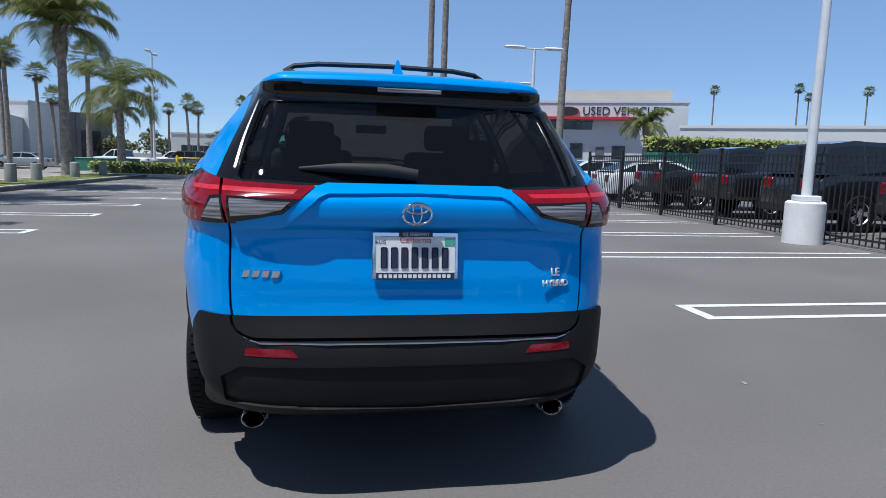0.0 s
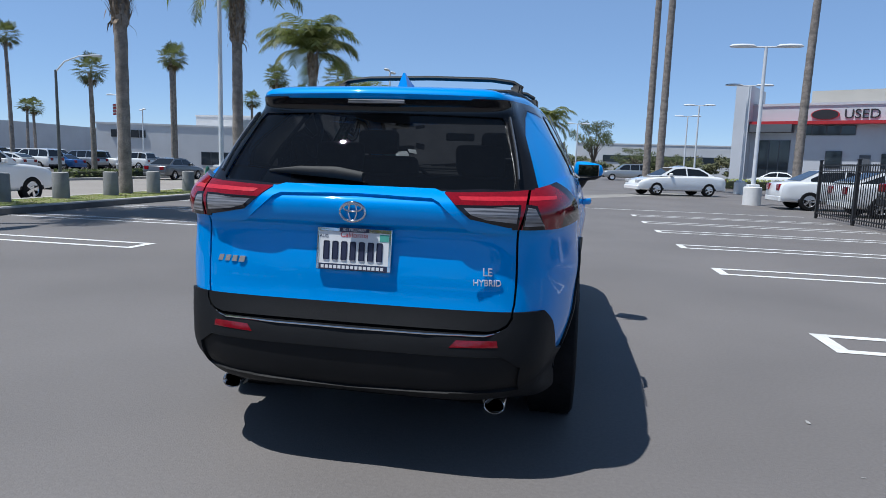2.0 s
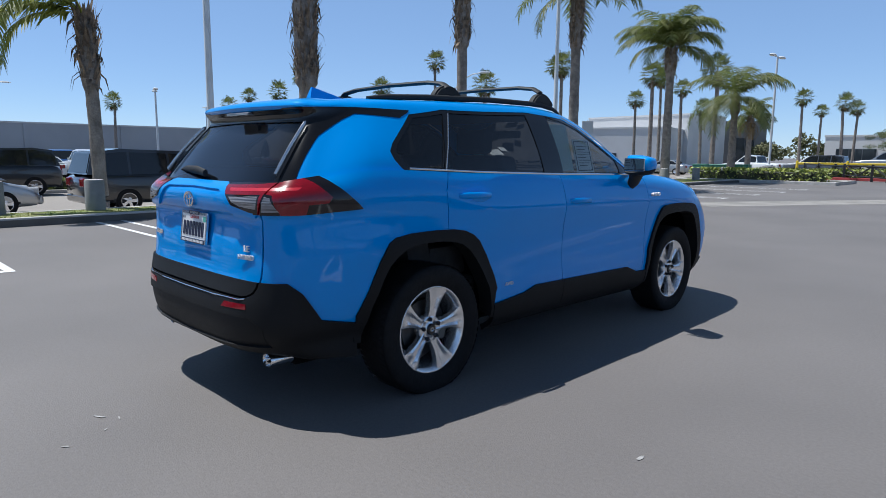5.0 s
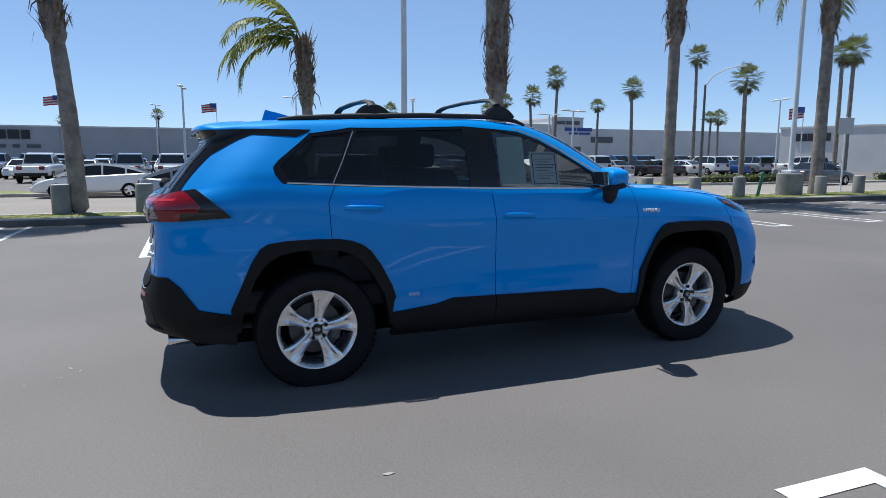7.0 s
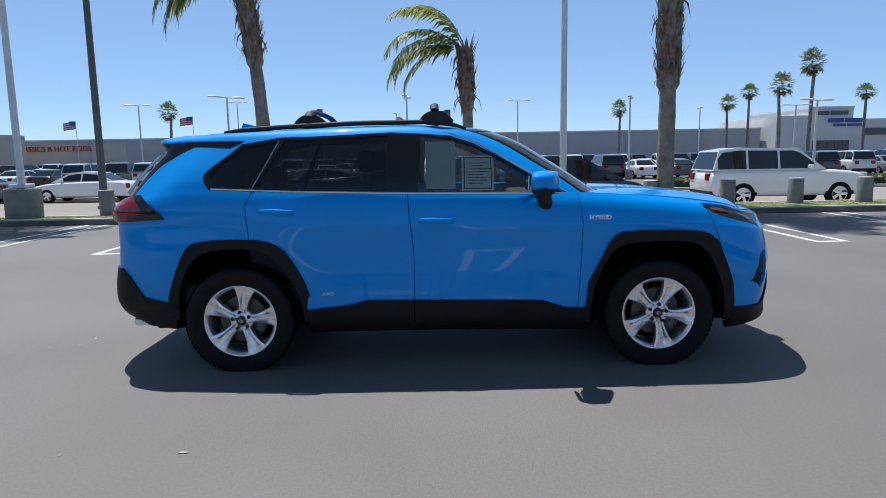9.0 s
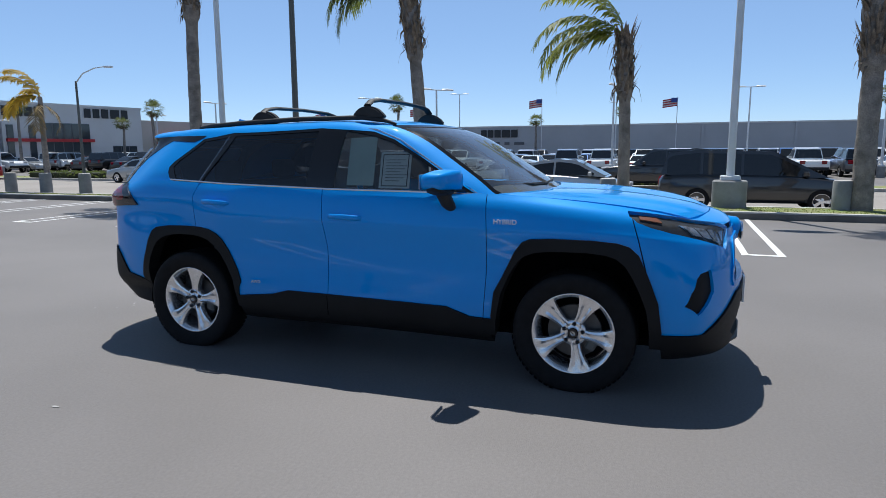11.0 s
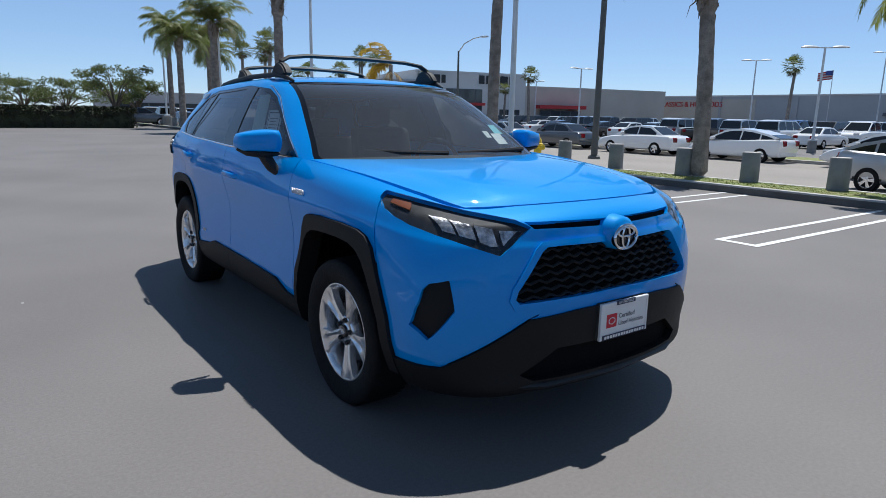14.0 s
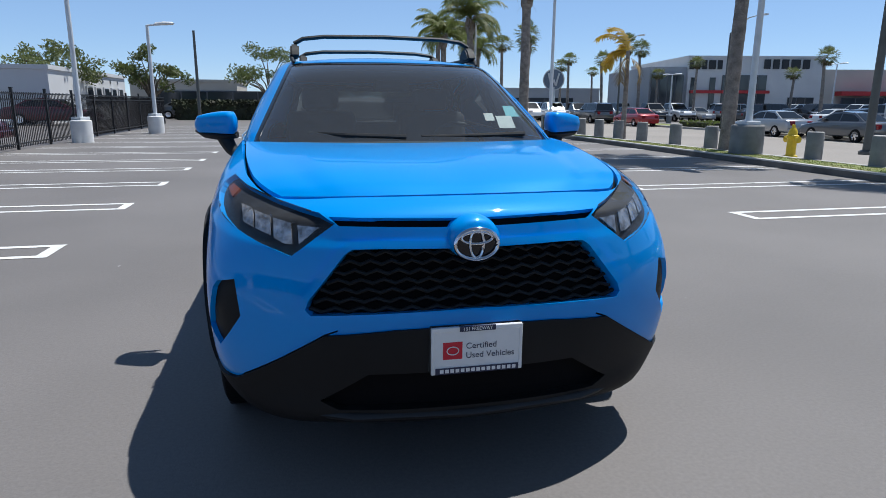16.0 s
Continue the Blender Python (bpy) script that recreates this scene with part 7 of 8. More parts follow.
for s in (1, -1):
    for ya in (-1.35, 1.355):
        bm = bmesh.new()
        n = 18
        arc = [(ya + .47 * math.copysign(abs(math.cos(math.pi * k / n)) ** .62, math.cos(math.pi * k / n)), .36 + .485 * math.sin(math.pi * k / n) ** .62) for k in range(n + 1)]
        arc = [(ya + .47, .34)] + arc + [(ya - .47, .34)]
        a = [bm.verts.new((s * (.872 if z > .6 else .80), y, z)) for y, z in arc]
        b = [bm.verts.new((s * .50, y, z)) for y, z in arc]
        for i in range(len(arc) - 1):
            bm.faces.new((a[i], a[i + 1], b[i + 1], b[i]))
        bm.faces.new(b)
        part("wheel_well", bm, GAP, car)


def cabin_parts():
    bm = bmesh.new()
    box(bm, -.74, .74, -2.0, .85, .42, .55, .02)
    # unseen rear extension added to block sun leaking through the tail
    box(bm, -.655, .655, -2.205, -1.99, .46, .56, .02)
    part("cabin_floor", bm, CABIN_BLACK, car)
    bm = bmesh.new()
    box(bm, -.74, .74, .50, .98, .80, 1.105, .05, 2)
    part("dashboard", bm, CABIN_BLACK, car)
    bm = bmesh.new()
    box(bm, -.60, .60, -1.75, .1, 1.515, 1.53, .005)
    part("headliner", bm, CABIN_GREY, car)
    for s in (1, -1):
        bm = bmesh.new()
        box(bm, s * .40 - .25, s * .40 + .25, -.30, .22, .60, .76, .06, 2)
        sq = part("seat_cushion", bm, CABIN_BLACK, car, smooth=True, angle=40)
        bm = bmesh.new()
        box(bm, s * .40 - .24, s * .40 + .24, -.42, -.26, .70, 1.27, .06, 3)
        for v in bm.verts:
            v.co.y -= (v.co.z - .7) * .22
        sb = part("seat_back", bm, CABIN_BLACK, car, smooth=True, angle=40)
        bm = bmesh.new()
        box(bm, s * .40 - .13, s * .40 + .13, -.60, -.49, 1.28, 1.45, .045, 3)
        part("headrest", bm, CABIN_BLACK, sb, smooth=True, angle=40)
        bm = bmesh.new()
        box(bm, s * .38 - .13, s * .38 + .13, -1.42, -1.32, 1.16, 1.34, .045, 3)
        part("headrest", bm, CABIN_BLACK, car, smooth=True, angle=40)
    bm = bmesh.new()
    box(bm, -.66, .66, -1.32, -1.14, .62, 1.16, .05, 2)
    for v in bm.verts:
        v.co.y -= (v.co.z - .6) * .2
    part("rear_seat_back", bm, CABIN_BLACK, car, smooth=True, angle=40)
    bm = bmesh.new()
    box(bm, -.66, .66, -1.18, -.62, .55, .74, .05, 2)
    part("rear_seat_cushion", bm, CABIN_BLACK, car, smooth=True, angle=40)
    bm = bmesh.new()
    pts = [(-.40 + .18 * math.cos(a), .34 - .05 * math.sin(a), 1.03 + .17 * math.sin(a)) for a in [2 * math.pi * k / 20 for k in range(21)]]
    ring_tube(bm, pts, .014, 8, False)
    ring_tube(bm, [(-.57, .35, 1.03), (-.40, .38, 1.02), (-.23, .35, 1.03)], .018, 6)
    part("steering_wheel", bm, BLACK_TRIM, car, smooth=True, angle=50)
    bm = bmesh.new()
    box(bm, -.11, .11, .28, .31, 1.40, 1.46, .015, 2)
    part("rear_view_mirror", bm, BLACK_TRIM, car)
    # price sheet inside the front passenger window
    bm = bmesh.new()
    box(bm, .770, .773, -.13, .06, 1.165, 1.48)
    for v in bm.verts:
        v.co.x -= (v.co.z - 1.165) * .27
    sh = part("window_sheet", bm, PAPER_G, car, "pale printed sheet behind the window")
    bm = bmesh.new()
    box(bm, .774, .777, .10, .31, 1.15, 1.38)
    for v in bm.verts:
        v.co.x -= (v.co.z - 1.15) * .27
    sh = part("window_sheet", bm, PAPER, car, "white printed sheet with a dark border behind the window")
    bm = bmesh.new()
    for a, b, c, d in ((.115, .295, 1.362, 1.368), (.115, .295, 1.162, 1.168), (.115, .121, 1.165, 1.366), (.289, .295, 1.165, 1.366)):
        box(bm, .7775, .7785, a, b, c, d)
    for k in range(8):
        box(bm, .7775, .7785, .14, .14 + .10 + .03 * (k % 3), 1.195 + k * .019, 1.199 + k * .019)
    for v in bm.verts:
        v.co.x -= (v.co.z - 1.15) * .27
    part("print_lines", bm, BLACK_TRIM, sh)
    for x0, x1, y, z0, z1, mt in ((-.70, -.60, .745, 1.25, 1.31, TEAL), (-.62, -.52, .80, 1.19, 1.255, PAPER), (-.51, -.45, .82, 1.23, 1.27, PAPER)):
        bm = bmesh.new()
        vs = [bm.verts.new(c) for c in ((x0, y - (z0 - 1.20) * 1.38, z0), (x1, y - (z0 - 1.20) * 1.38 + .025, z0), (x1, y - (z1 - 1.20) * 1.38 + .025, z1), (x0, y - (z1 - 1.20) * 1.38, z1))]
        bm.faces.new(vs)
        part("windscreen_sticker", bm, mt, car, "paper sticker behind the windscreen")


cabin_parts()


# -- wheels
def make_wheel():
    w = bpy.data.objects.new("wheel", None)
    scene.collection.objects.link(w)
    R, W = .352, .225
    bm = bmesh.new()
    lathe(bm, [(.232, .085), (.250, .098), (.275, .108), (.310, .1125), (.330, .110), (.343, .102), (.350, .088), (.352, .05), (.352, -.05), (.350, -.088), (.343, -.102), (.31, -.1125), (.25, -.1), (.22, -.08)], 64, "X", cap=False)
    tyre = bpy.data.meshes.new("tyre")
    bm.to_mesh(tyre)
    bm.free()
    tyre.materials.append(RUBBER)
    tyre.shade_smooth()
    bm = bmesh.new()
    for k in range(64):
        for lane, off in ((-.075, 0), (-.026, .5), (.026, 0), (.075, .5)):
            a0, a1 = 2 * math.pi * (k + off) / 64, 2 * math.pi * (k + off + .72) / 64
            c = []
            for x, a, r in ((lane - .021, a0, .3525), (lane + .021, a0 + .02, .3525), (lane + .021, a1 + .02, .3525), (lane - .021, a1, .3525)):
                c.append(bm.verts.new((x, (r + .004) * math.cos(a), (r + .004) * math.sin(a))))
            bm.faces.new(c)
    tread = bpy.data.meshes.new("tread")
    bm.to_mesh(tread)
    bm.free()
    tread.materials.append(RUBBER)
    bm = bmesh.new()
    lathe(bm, [(.205, -.06), (.208, .06), (.216, .078), (.226, .086), (.234, .092), (.238, .090), (.236, .080)], 64, "X", cap=False)
    barrel = bpy.data.meshes.new("rim_barrel")
    bm.to_mesh(barrel)
    bm.free()
    barrel.materials.append(ALLOY)
    barrel.shade_smooth()
    bm = bmesh.new()
    # one spoke: a broad flared blade with a sunk middle and raised flanks
    st = [(.045, .028, .066, .002), (.085, .026, .073, .007), (.125, .031, .079, .012), (.165, .043, .084, .012), (.200, .058, .087, .008), (.226, .074, .090, .003)]
    rows = []
    for r, hw, x, dip in st:
        rows.append([bm.verts.new(c) for c in ((x - .035, -hw - .004, r), (x - .004, -hw, r), (x, -hw * .62, r), (x - dip, -hw * .30, r), (x - dip, hw * .30, r), (x, hw * .62, r), (x - .004, hw, r), (x - .035, hw + .004, r))])
    for a, b in zip(rows, rows[1:]):
        for i in range(7):
            bm.faces.new((a[i], a[i + 1], b[i + 1], b[i]))
    bmesh.ops.recalc_face_normals(bm, faces=bm.faces[:])
    spoke = bpy.data.meshes.new("spoke")
    bm.to_mesh(spoke)
    bm.free()
    spoke.materials.append(ALLOY)
    spoke.shade_smooth()
    spoke.set_sharp_from_angle(angle=radians(30))
    bm = bmesh.new()
    lathe(bm, [(.0001, .072), (.028, .072), (.033, .066), (.050, .062), (.070, .068), (.076, .058), (.076, .02)], 32, "X", cap=False)
    hub = bpy.data.meshes.new("hub")
    bm.to_mesh(hub)
    bm.free()
    hub.materials.append(ALLOY)
    hub.shade_smooth()
    bm = bmesh.new()
    lathe(bm, [(.0001, .080), (.026, .080), (.031, .074), (.031, .06)], 24, "X")
    cap = bpy.data.meshes.new("centre_cap")
    bm.to_mesh(cap)
    bm.free()
    cap.materials.append(SMOKED)
    bm = bmesh.new()
    lathe(bm, [(.0001, .080), (.008, .084), (.0125, .079), (.0125, .05)], 6, "X")
    nut = bpy.data.meshes.new("wheel_nut")
    bm.to_mesh(nut)
    bm.free()
    nut.materials.append(SMOKED)
    bm = bmesh.new()
    lathe(bm, [(.05, .012), (.155, .012), (.155, -.012), (.05, -.012)], 40, "X", cap=False)
    disc = bpy.data.meshes.new("brake_disc")
    bm.to_mesh(disc)
    bm.free()
    disc.materials.append(material("brake_steel", (.09, .09, .092), rough=.45, metal=.9, vary=.2, scale=30))
    bm = bmesh.new()
    box(bm, -.02, .045, .09, .15, -.06, .06, .012)
    cal = bpy.data.meshes.new("caliper")
    bm.to_mesh(cal)
    bm.free()
    cal.materials.append(DARK_POLE)
    bm = bmesh.new()
    lathe(bm, [(.0001, -.07), (.20, -.07)], 24, "X")
    back = bpy.data.meshes.new("backing")
    bm.to_mesh(back)
    bm.free()
    back.materials.append(GAP)
    bm = bmesh.new()
    ring_tube(bm, [(.081, .014 * math.cos(a), .010 * math.sin(a)) for a in [2 * math.pi * k / 18 for k in range(19)]], .0022, 5, False)
    ring_tube(bm, [(.081, .005 * math.cos(a), .0095 * math.sin(a)) for a in [2 * math.pi * k / 14 for k in range(15)]], .0018, 5, False)
    mark = bpy.data.meshes.new("cap_mark")
    bm.to_mesh(mark)
    bm.free()
    mark.materials.append(CHROME)
    for me in (tyre, tread, barrel, hub, cap, mark, disc, cal, back):
        o = new(me.name, me)
        o.parent = w
    for k in range(5):
        o = new("spoke", spoke)
        o.matrix_basis = pose(0, 0, 0, 72 * k)
        o.parent = w
        o = new("wheel_nut", nut)
        a = radians(72 * k + 36)
        o.matrix_basis = pose(0, .056 * math.cos(a), .056 * math.sin(a))
        o.parent = w
    return w


_w = make_wheel()
_w.matrix_basis = pose(.80, -1.355, .333, -10)
_w.parent = car
for x, y, a, rz in ((.80, 1.36, -25, 0), (-.80, -1.355, 40, 180), (-.80, 1.36, 10, 180)):
    o = copy_thing(_w, pose(x, y, .333 if y < 0 else .343, a if rz == 0 else 0, 0, rz))
    o.parent = car


# -- lamps, grille and nose details
def nose_at(x, z):
    """How far forward the nose stands."""
    return 2.277 - .0635 * (x / .55) ** 2 - (0.0 if z < .62 else (z - .62) * .16)


def grille():
    for i in range(7):
        z = .652 + i * .031
        hw = .545 - max(0, z - .66) * .70
        n = 26
        bm = bmesh.new()
        pts = []
        for k in range(n + 1):
            x = -hw + 2 * hw * k / n
            pts.append((x, nose_at(x, z) - .026, z + .007 * math.cos(k * math.pi + i * math.pi)))
        ring_tube(bm, pts, .0075, 6, squash=(1.4, .9))
        part("grille_bar", bm, BLACK_TRIM, car, smooth=True, angle=50)
    for i in range(4):
        z = .328 + i * .032
        hw = .47 - abs(i - 1) * .03
        bm = bmesh.new()
        ring_tube(bm, [(-hw, nose_at(hw, z) - .06, z), (-.2, nose_at(.2, z) - .05, z), (.2, nose_at(.2, z) - .05, z), (hw, nose_at(hw, z) - .06, z)], .008, 6)
        part("lower_grille_bar", bm, GAP, car)
    bm = bmesh.new()
    ring_tube(bm, [(-.62, 2.14, .285), (-.40, 2.235, .278), (0, 2.272, .276), (.40, 2.235, .278), (.62, 2.14, .285)], .022, 8, squash=(1.2, .8))
    part("lower_lip", bm, material("lip_plastic", (.014, .014, .015), rough=.5, vary=.1), car, smooth=True, angle=50)


grille()


def emblem(x, y, z, rx, rz, face, name="emblem"):
    """A plain chrome oval badge of three rings on a dark ground."""
    base = None
    for cx, cz, a, b, r in ((0, 0, rx, rz, .0085), (0, rz * .05, rx * .32, rz * .93, .0066), (0, rz * .42, rx * .72, rz * .38, .0066)):
        bm = bmesh.new()
        n = 32
        pts = [(x + cx + a * math.cos(t), y + face * .004, z + cz + b * math.sin(t)) for t in [2 * math.pi * k / n for k in range(n + 1)]]
        ring_tube(bm, pts, r * rx / .075, 6, False)
        base = part("badge_ring", bm, CHROME, base or car, smooth=True, angle=60)
        if base.parent is not car:
            base = base.parent
    return base


bm = bmesh.new()
lathe(bm, [(.0001, .05), (.062, .046), (.082, .028), (.090, -.03)], 28, "Y", (0, 0, 0))
for v in bm.verts:
    v.co = Vector((v.co.x * 1.05, 2.225 + v.co.y, .885 + v.co.z * .86))
part("badge_mount", bm, BLUE, car, smooth=True, angle=60)
bm = bmesh.new()
lathe(bm, [(.0001, .058), (.069, .054), (.073, .04)], 28, "Y", (0, 0, 0))
for v in bm.verts:
    v.co = Vector((v.co.x, 2.219 + v.co.y, .872 + v.co.z * .72))
part("badge_field", bm, SMOKED, car, smooth=True, angle=60)
emblem(0, 2.276, .872, .072, .051, 1)
emblem(0, -2.272, 1.027, .050, .036, -1)


def plate(y, z, face, rear):
    t = part("number_plate", box(bmesh.new(), -.150, .150, y - .004, y + .004, z - .075, z + .075, .003), PLATE_W, car, "white number plate in a printed chrome frame")
    f = face
    bm = bmesh.new()
    for a, b, c, d in ((-.158, .158, z + .066, z + .082), (-.158, .158, z - .082, z - .058), (-.158, -.146, z - .06, z + .07), (.146, .158, z - .06, z + .07)):
        box(bm, a, b, y - .007, y + .007, c, d, .002)
    part("plate_frame", bm, CHROME if rear else PLATE_W, t)
    bm = bmesh.new()
    box(bm, -.062, .062, min(y, y + f * .0085), max(y, y + f * .0085), z + .066, z + .083)
    part("frame_field", bm, INK, t)
    lettering("frame_letters", "101 FREEWAY", .0165, PLATE_W, pose(0, y + f * .009, z + .0745, 90, 0, 0 if f < 0 else 180), t, .0004)
    bm = bmesh.new()
    x = -.135
    box(bm, -.145, .145, min(y, y + f * .0080), max(y, y + f * .0080), z - .081, z - .059)
    part("frame_field", bm, INK, t)
    for k in range(15):
        bm = bmesh.new()
        box(bm, x, x + .0125, min(y, y + f * .009), max(y, y + f * .009), z - .0765, z - .064)
        part("print_bar", bm, PLATE_W, t)
        x += .018
    if rear:
        lettering("plate_script", "California", .030, RED_INK, pose(0, y + f * .0048, z + .055, 90, 0, 0), t, .0003)
        for k in range(7):
            x = -.128 + k * .0375
            bm = bmesh.new()
            box(bm, x, x + .025, y - .0055, y - .003, z - .045, z + .030, .004)
            part("plate_bar", bm, INK, t)
        bm = bmesh.new()
        box(bm, .108, .145, y - .0052, y - .003, z + .035, z + .062)
        part("plate_tag", bm, material("teal_tag", (.08, .35, .28), rough=.5), t)
        lettering("plate_month", "AUG", .018, INK, pose(-.128, y - .0048, z + .047, 90, 0, 0), t, .0003)
    else:
        bm = bmesh.new()
        box(bm, .052, .118, y + .003, y + .0052, z - .030, z + .030)
        part("plate_tag", bm, material("red_tag", (.55, .01, .03), rough=.5), t)
        bm = bmesh.new()
        ring_tube(bm, [(.085 + .02 * math.cos(a), y + .0056, .014 * math.sin(a) + z) for a in [2 * math.pi * k / 16 for k in range(17)]], .002, 5, False)
        part("tag_ring", bm, PLATE_W, t)
        lettering("plate_lettering", "Certified", .030, INK, pose(.040, y + .0048, z + .013, 90, 0, 180), t, .0003, "LEFT")
        lettering("plate_lettering", "Used Vehicles", .030, INK, pose(.040, y + .0048, z - .020, 90, 0, 180), t, .0003, "LEFT")
    return t


plate(-2.264, .872, -1, True).matrix_basis = Matrix.Translation((0, -2.252, .879)) @ Matrix.Rotation(radians(-7), 4, "X") @ Matrix.Diagonal((.95, 1, 1, 1)) @ Matrix.Translation((0, 2.264, -.872))
plate(2.302, .518, 1, False)
bm = bmesh.new()
box(bm, -.165, .165, 2.25, 2.298, .435, .60, .01)
part("plate_holder", bm, BLACK_TRIM, car)


# -- tail details
def tail():
    for s in (1, -1):
        bm = bmesh.new()
        lathe(bm, [(.043, -.12), (.043, .0), (.041, .003), (.038, .0), (.038, -.10)], 24, "Y", (0, 0, 0), False)
        for v in bm.verts:
            v.co = Vector((s * .562 + v.co.x * .98, -2.170 - v.co.y, .274 + v.co.z * .78))
        ex = part("exhaust_tip", bm, CHROME, car, "chrome oval exhaust tip", smooth=True, angle=50)
        bm = bmesh.new()
        lathe(bm, [(.0001, -.05), (.041, -.05)], 20, "Y", (0, 0, 0))
        for v in bm.verts:
            v.co = Vector((s * .562 + v.co.x * .98, -2.170 - v.co.y, .274 + v.co.z * .78))
        part("pipe_mouth", bm, GAP, ex)
        bm = bmesh.new()
        ring_tube(bm, [(s * .545, -2.12, .275), (s * .52, -1.7, .30)], .035, 10)
        part("exhaust_pipe", bm, DARK_POLE, car)
    bm = bmesh.new()
    ring_tube(bm, [(-.60, -2.255, .602), (-.57, -2.272, .592), (-.53, -2.290, .587), (-.3, -2.312, .585), (0, -2.318, .585), (.3, -2.312, .585), (.53, -2.290, .587), (.57, -2.272, .592), (.60, -2.255, .602)], .0035, 6)
    part("bumper_strip", bm, CHROME, car)
    bm = bmesh.new()
    ring_tube(bm, [(.01, -2.185, 1.158), (-.10, -2.178, 1.172), (-.26, -2.165, 1.176), (-.41, -2.135, 1.170)], [.020, .024, .018, .006], 8, squash=(.7, 1))
    part("rear_wiper", bm, BLACK_TRIM, car, smooth=True, angle=50)
    bm = bmesh.new()
    box(bm, -.125, .125, -1.992, -1.955, 1.474, 1.490, .003)
    part("high_brake_lamp", bm, SILVER_LENS, car, "clear high brake lamp")
    lettering("badge_letters", "LE", .042, BADGE, pose(.530, -2.236, .818, 90, 0, 12), car, .004)
    lettering("badge_letters", "HYBRID", .034, BADGE, pose(.530, -2.241, .778, 90, 0, 12), car, .004)
    for k, w in enumerate((.028, .028, .028, .030)):
        bm = bmesh.new()
        box(bm, -.600 + k * .036, -.600 + k * .036 + w * .9, -2.226 - k * .0055, -2.195 - k * .0055, .800, .826, .002)
        for v in bm.verts:
            v.co.x += (v.co.z - .813) * .35
        part("badge_bar", bm, CHROME, car)
    for s in (1, -1):
        lettering("badge_letters", "HYBRID", .040, BADGE, pose(s * .921, .965, .975, 90, 0, s * 90), car, .003)
        lettering("badge_letters", "AWD", .030, BADGE, pose(s * .906, -.77, .512, 90, 0, s * 90), car, .003)
    bm = bmesh.new()
    for s in (1, -1):
        a = [bm.verts.new((s * w, y, z)) for w, y, z in ((.030, -1.55, 1.588), (.032, -1.42, 1.604), (.020, -1.25, 1.620), (.006, -1.43, 1.662), (.005, -1.52, 1.678))]
        bm.faces.new(a if s > 0 else a[::-1])
    bm.verts.ensure_lookup_table()
    for i in range(5):
        j = (i + 1) % 5
        bm.faces.new((bm.verts[i], bm.verts[5 + i], bm.verts[5 + j], bm.verts[j]))
    bmesh.ops.recalc_face_normals(bm, faces=bm.faces[:])
    part("roof_antenna", bm, BLUE, car, "blue shark fin antenna", smooth=True, angle=50)


tail()


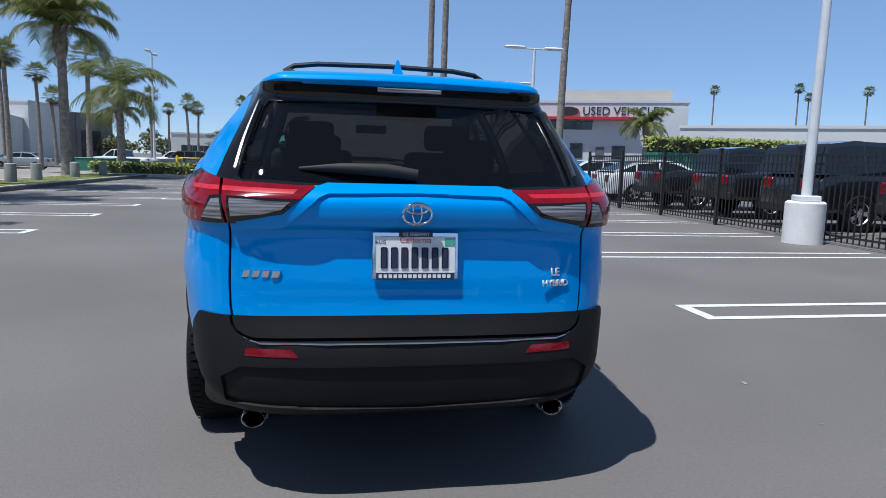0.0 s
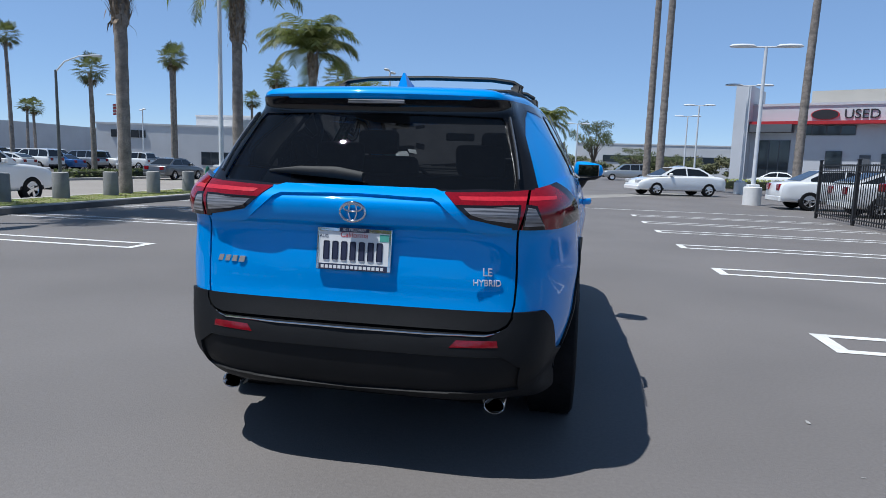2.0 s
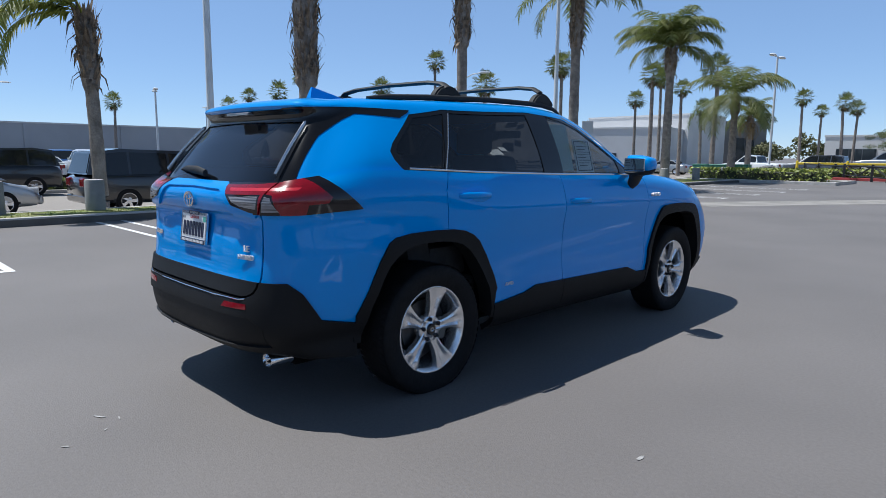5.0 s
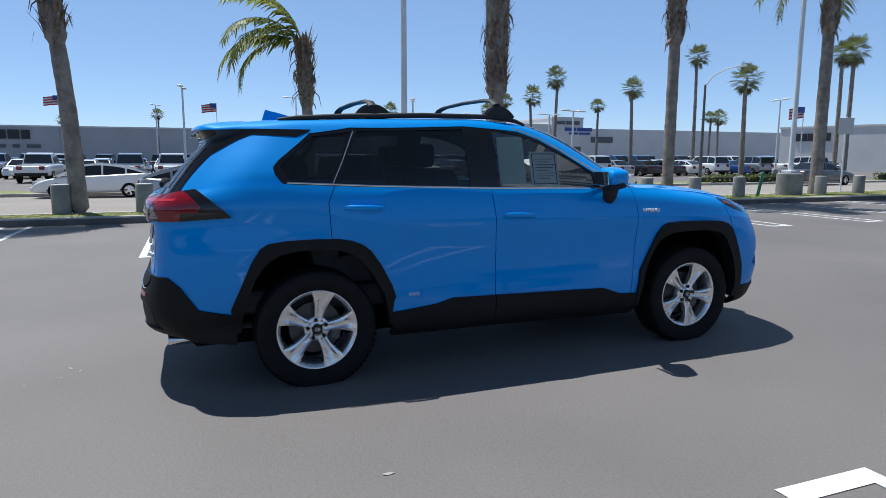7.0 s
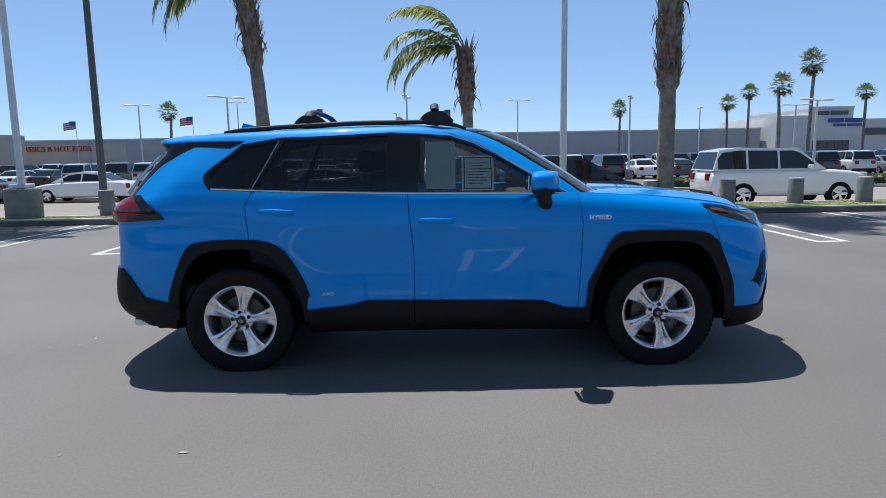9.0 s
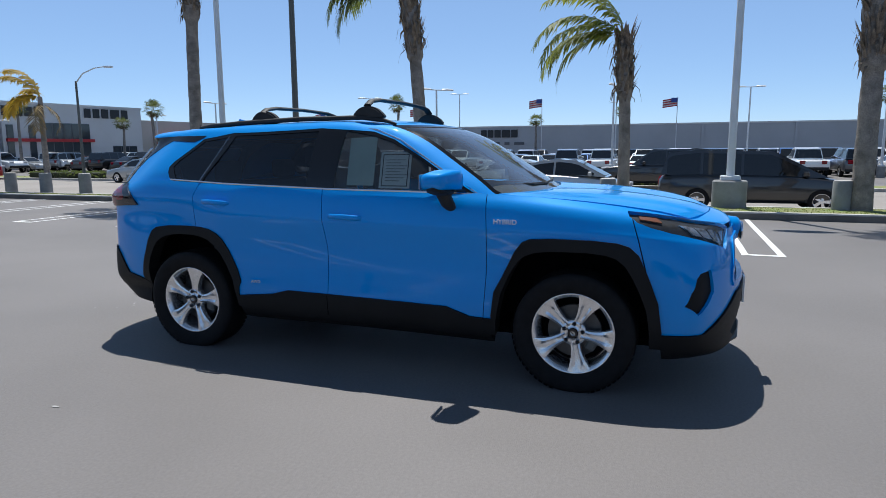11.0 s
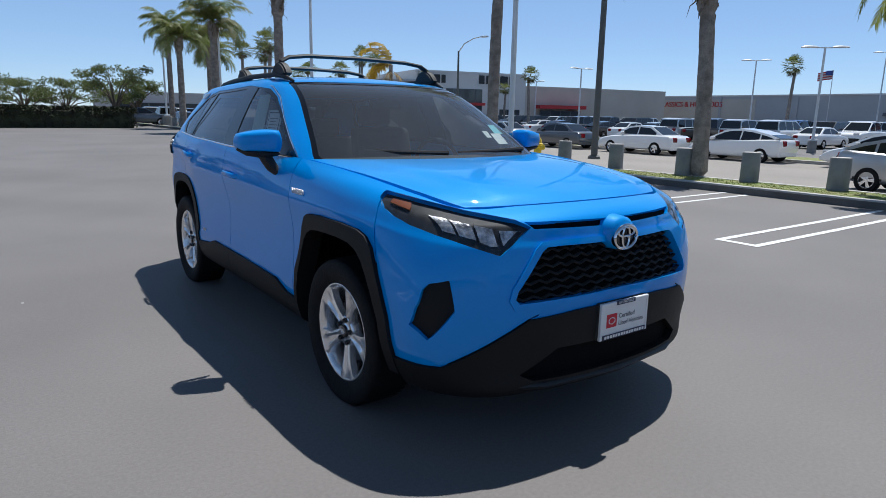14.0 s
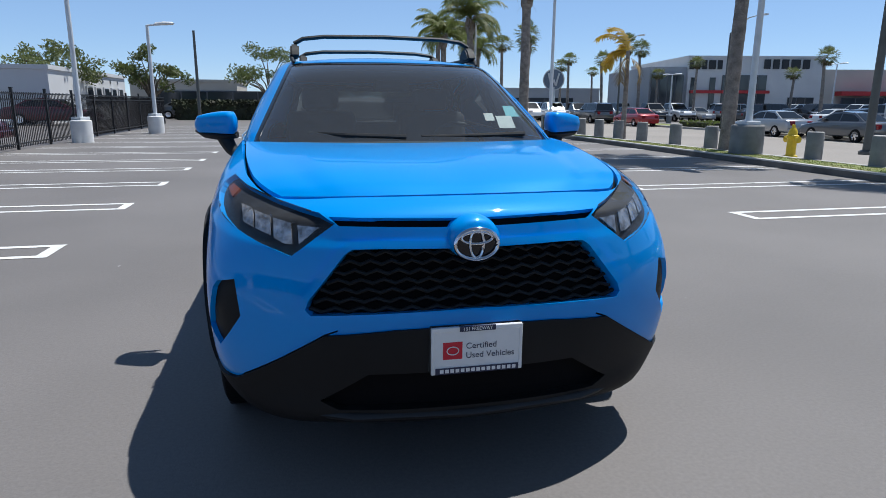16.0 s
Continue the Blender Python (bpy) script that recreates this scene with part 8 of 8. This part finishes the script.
# -- handles, mirrors, roof rails
def flank_bits():
    for s in (1, -1):
        for door, y0, y1, z in (("front", -.195, .055, .975), ("rear", -1.19, -.955, 1.045)):
            bm = bmesh.new()
            ring_tube(bm, [(s * .905, y0, z), (s * .938, y0 + .03, z + .003), (s * .942, (y0 + y1) / 2, z + .001), (s * .938, y1 - .03, z - .004), (s * .905, y1, z - .005)], [.012, .016, .017, .016, .012], 8, squash=(.6, 1))
            part("door_handle", bm, BLUE, car, smooth=True, angle=50)
            bm = bmesh.new()
            lathe(bm, [(.0001, .0), (.045, .0), (.055, .004)], 18, "X", (0, 0, 0))
            for v in bm.verts:
                v.co = Vector((s * (.917 - v.co.x), (y0 + y1) / 2 + .04 + v.co.y * 1.3, z - .012 + v.co.z * .62))
            part("handle_recess", bm, BLUE, car, smooth=True, angle=50)
        bm = bmesh.new()
        r = bmesh.ops.create_cube(bm, size=1.0)
        bmesh.ops.subdivide_edges(bm, edges=bm.edges[:], cuts=5, use_grid_fill=True)
        for v in bm.verts:
            p = Vector((v.co.x * 2, v.co.y * 2, v.co.z * 2))
            q = Vector((p.x * math.sqrt(max(0, 1 - p.y ** 2 / 2 - p.z ** 2 / 2 + p.y ** 2 * p.z ** 2 / 3)), p.y * math.sqrt(max(0, 1 - p.z ** 2 / 2 - p.x ** 2 / 2 + p.z ** 2 * p.x ** 2 / 3)), p.z * math.sqrt(max(0, 1 - p.x ** 2 / 2 - p.y ** 2 / 2 + p.x ** 2 * p.y ** 2 / 3))))
            q = p * .45 + q * .55
            tap = 1 - .30 * (q.x * .5 + .5)
            v.co = Vector((s * (.985 + q.x * .112), .585 + q.y * .080 * tap + (.03 if q.y > 0 else 0) - .03 * q.x, 1.208 + max(q.z, -.72) * .076 * tap - .004 * q.x))
        bmesh.ops.recalc_face_normals(bm, faces=bm.faces[:])
        mir = part("door_mirror", bm, BLUE, car, smooth=True)
        bm = bmesh.new()
        box(bm, min(s * .905, s * 1.062), max(s * .905, s * 1.062), .490, .500, 1.160, 1.250, .004)
        part("mirror_glass", bm, MIRROR, mir, "mirror glass")
        bm = bmesh.new()
        ring_tube(bm, [(s * .885, .625, 1.045), (s * .915, .615, 1.075), (s * .935, .605, 1.11), (s * .945, .60, 1.145)], [.032, .040, .042, .05], 10, squash=(1.2, .8))
        part("mirror_arm", bm, BLACK_TRIM, mir, "black mirror arm", smooth=True, angle=50)
        bm = bmesh.new()
        ring_tube(bm, [(s * .88, .605, 1.150), (s * .96, .60, 1.147), (s * 1.04, .585, 1.157), (s * 1.088, .57, 1.172)], [.03, .045, .038, .015], 10, squash=(1.7, .62))
        part("mirror_base", bm, BLACK_TRIM, mir, smooth=True, angle=50)
        bm = bmesh.new()
        ring_tube(bm, [(s * .868, -1.50, 1.196), (s * .878, -1.0, 1.172), (s * .878, -.2, 1.146), (s * .868, .45, 1.138), (s * .835, .80, 1.128)], .006, 6, squash=(.7, 1))
        part("window_chrome", bm, CHROME, car, "bright strip under the windows")
        bm = bmesh.new()
        ring_tube(bm, [(s * .628, -1.28, 1.552), (s * .640, -1.0, 1.566), (s * .650, -.35, 1.562), (s * .662, .04, 1.528), (s * .69, .22, 1.458), (s * .755, .42, 1.342), (s * .80, .60, 1.232), (s * .832, .78, 1.125)], .006, 6, squash=(.7, 1))
        part("window_chrome", bm, CHROME, car, "bright strip over the windows")
        bm = bmesh.new()
        ring_tube(bm, [(s * .862, -1.243, 1.185), (s * .800, -1.170, 1.345), (s * .705, -1.085, 1.535)], .0035, 6)
        part("door_frame_edge", bm, EDGE, car, "thin bright edge of the rear door frame")
        bm = bmesh.new()
        pts = [(s * .525, -1.50, 1.588), (s * .535, -1.38, 1.609), (s * .550, -1.1, 1.630), (s * .570, -.6, 1.634), (s * .584, -.1, 1.614), (s * .580, .06, 1.588), (s * .57, .14, 1.562)]
        ring_tube(bm, pts, [.012, .016, .017, .017, .016, .014, .008], 8, squash=(.9, 1))
        part("roof_rail", bm, BLACK_TRIM, car, "black roof rail", smooth=True, angle=50)
        for yb, xb, zb in ((-.92, -.056, 1.645), (-.07, 0, 1.622)):
            bm = bmesh.new()
            prism(bm, soft([(yb - .115, zb - .02), (yb - .085, zb + .034), (yb - .03, zb + .066), (yb + .04, zb + .064), (yb + .10, zb + .030), (yb + .145, zb - .028)], 2), .535 + xb, .590 + xb, "X")
            bmesh.ops.bevel(bm, geom=[e for e in bm.edges if abs((e.verts[0].co - e.verts[1].co).x) < .001], offset=.010, segments=2, affect="EDGES")
            if s < 0:
                for v in bm.verts:
                    v.co.x *= -1
            bmesh.ops.recalc_face_normals(bm, faces=bm.faces[:])
            part("crossbar_foot", bm, BLACK_TRIM, car, "black crossbar foot", smooth=True, angle=40)
    for yb, xb in ((-.92, .95), (-.07, 1)):
        bm = bmesh.new()
        ring_tube(bm, [(k * xb, yb, z) for k, z in ((-.565, 1.692), (-.51, 1.722), (-.38, 1.738), (0, 1.745), (.38, 1.738), (.51, 1.722), (.565, 1.692))], .019, 8, squash=(1.5, .7))
        part("crossbar", bm, BLACK_TRIM, car, "black roof crossbar", smooth=True, angle=50)


flank_bits()


def settle():
    """Draws the upper tail in and lowers the roof towards the rear, over every part of the car."""
    ease = lambda a, b, v: (lambda u: u * u * (3 - 2 * u))(min(1, max(0, (v - a) / (b - a))))
    done = set()

    def each(ob, m):
        if ob.name.split(".")[0] == "wheel":
            if ob.location.y < 0:
                ob.location.x *= .972
            return
        m = m @ ob.matrix_basis
        if ob.type == "MESH" and ob.data not in done:
            done.add(ob.data)
            inv = m.inverted()
            for v in ob.data.vertices:
                p = m @ v.co
                if p.z > .28:
                    p.x *= 1 - .034 * ease(.28, .42, p.z) * ease(-.9, -1.5, p.y) * ease(.35, .72, abs(p.x)) * ease(1.1, .95, p.z)
                if p.z > .75:
                    tail = ease(-.7, -1.8, p.y)
                    w = .022 * ease(.75, .98, p.z) + .020 * ease(.98, 1.15, p.z) + .022 * ease(1.15, 1.5, p.z)
                    p.x *= 1 - w * tail * ease(.35, .72, abs(p.x) + .4 * ease(1.1, 1.3, p.z))
                    p.z -= ease(1.12, 1.5, p.z) * (.006 + .038 * ease(.2, -1.1, p.y) * (1 - .75 * ease(-1.15, -1.9, p.y)))
                v.co = inv @ p
        for c in ob.children:
            each(c, m)

    for c in car.children:
        each(c, Matrix())


settle()
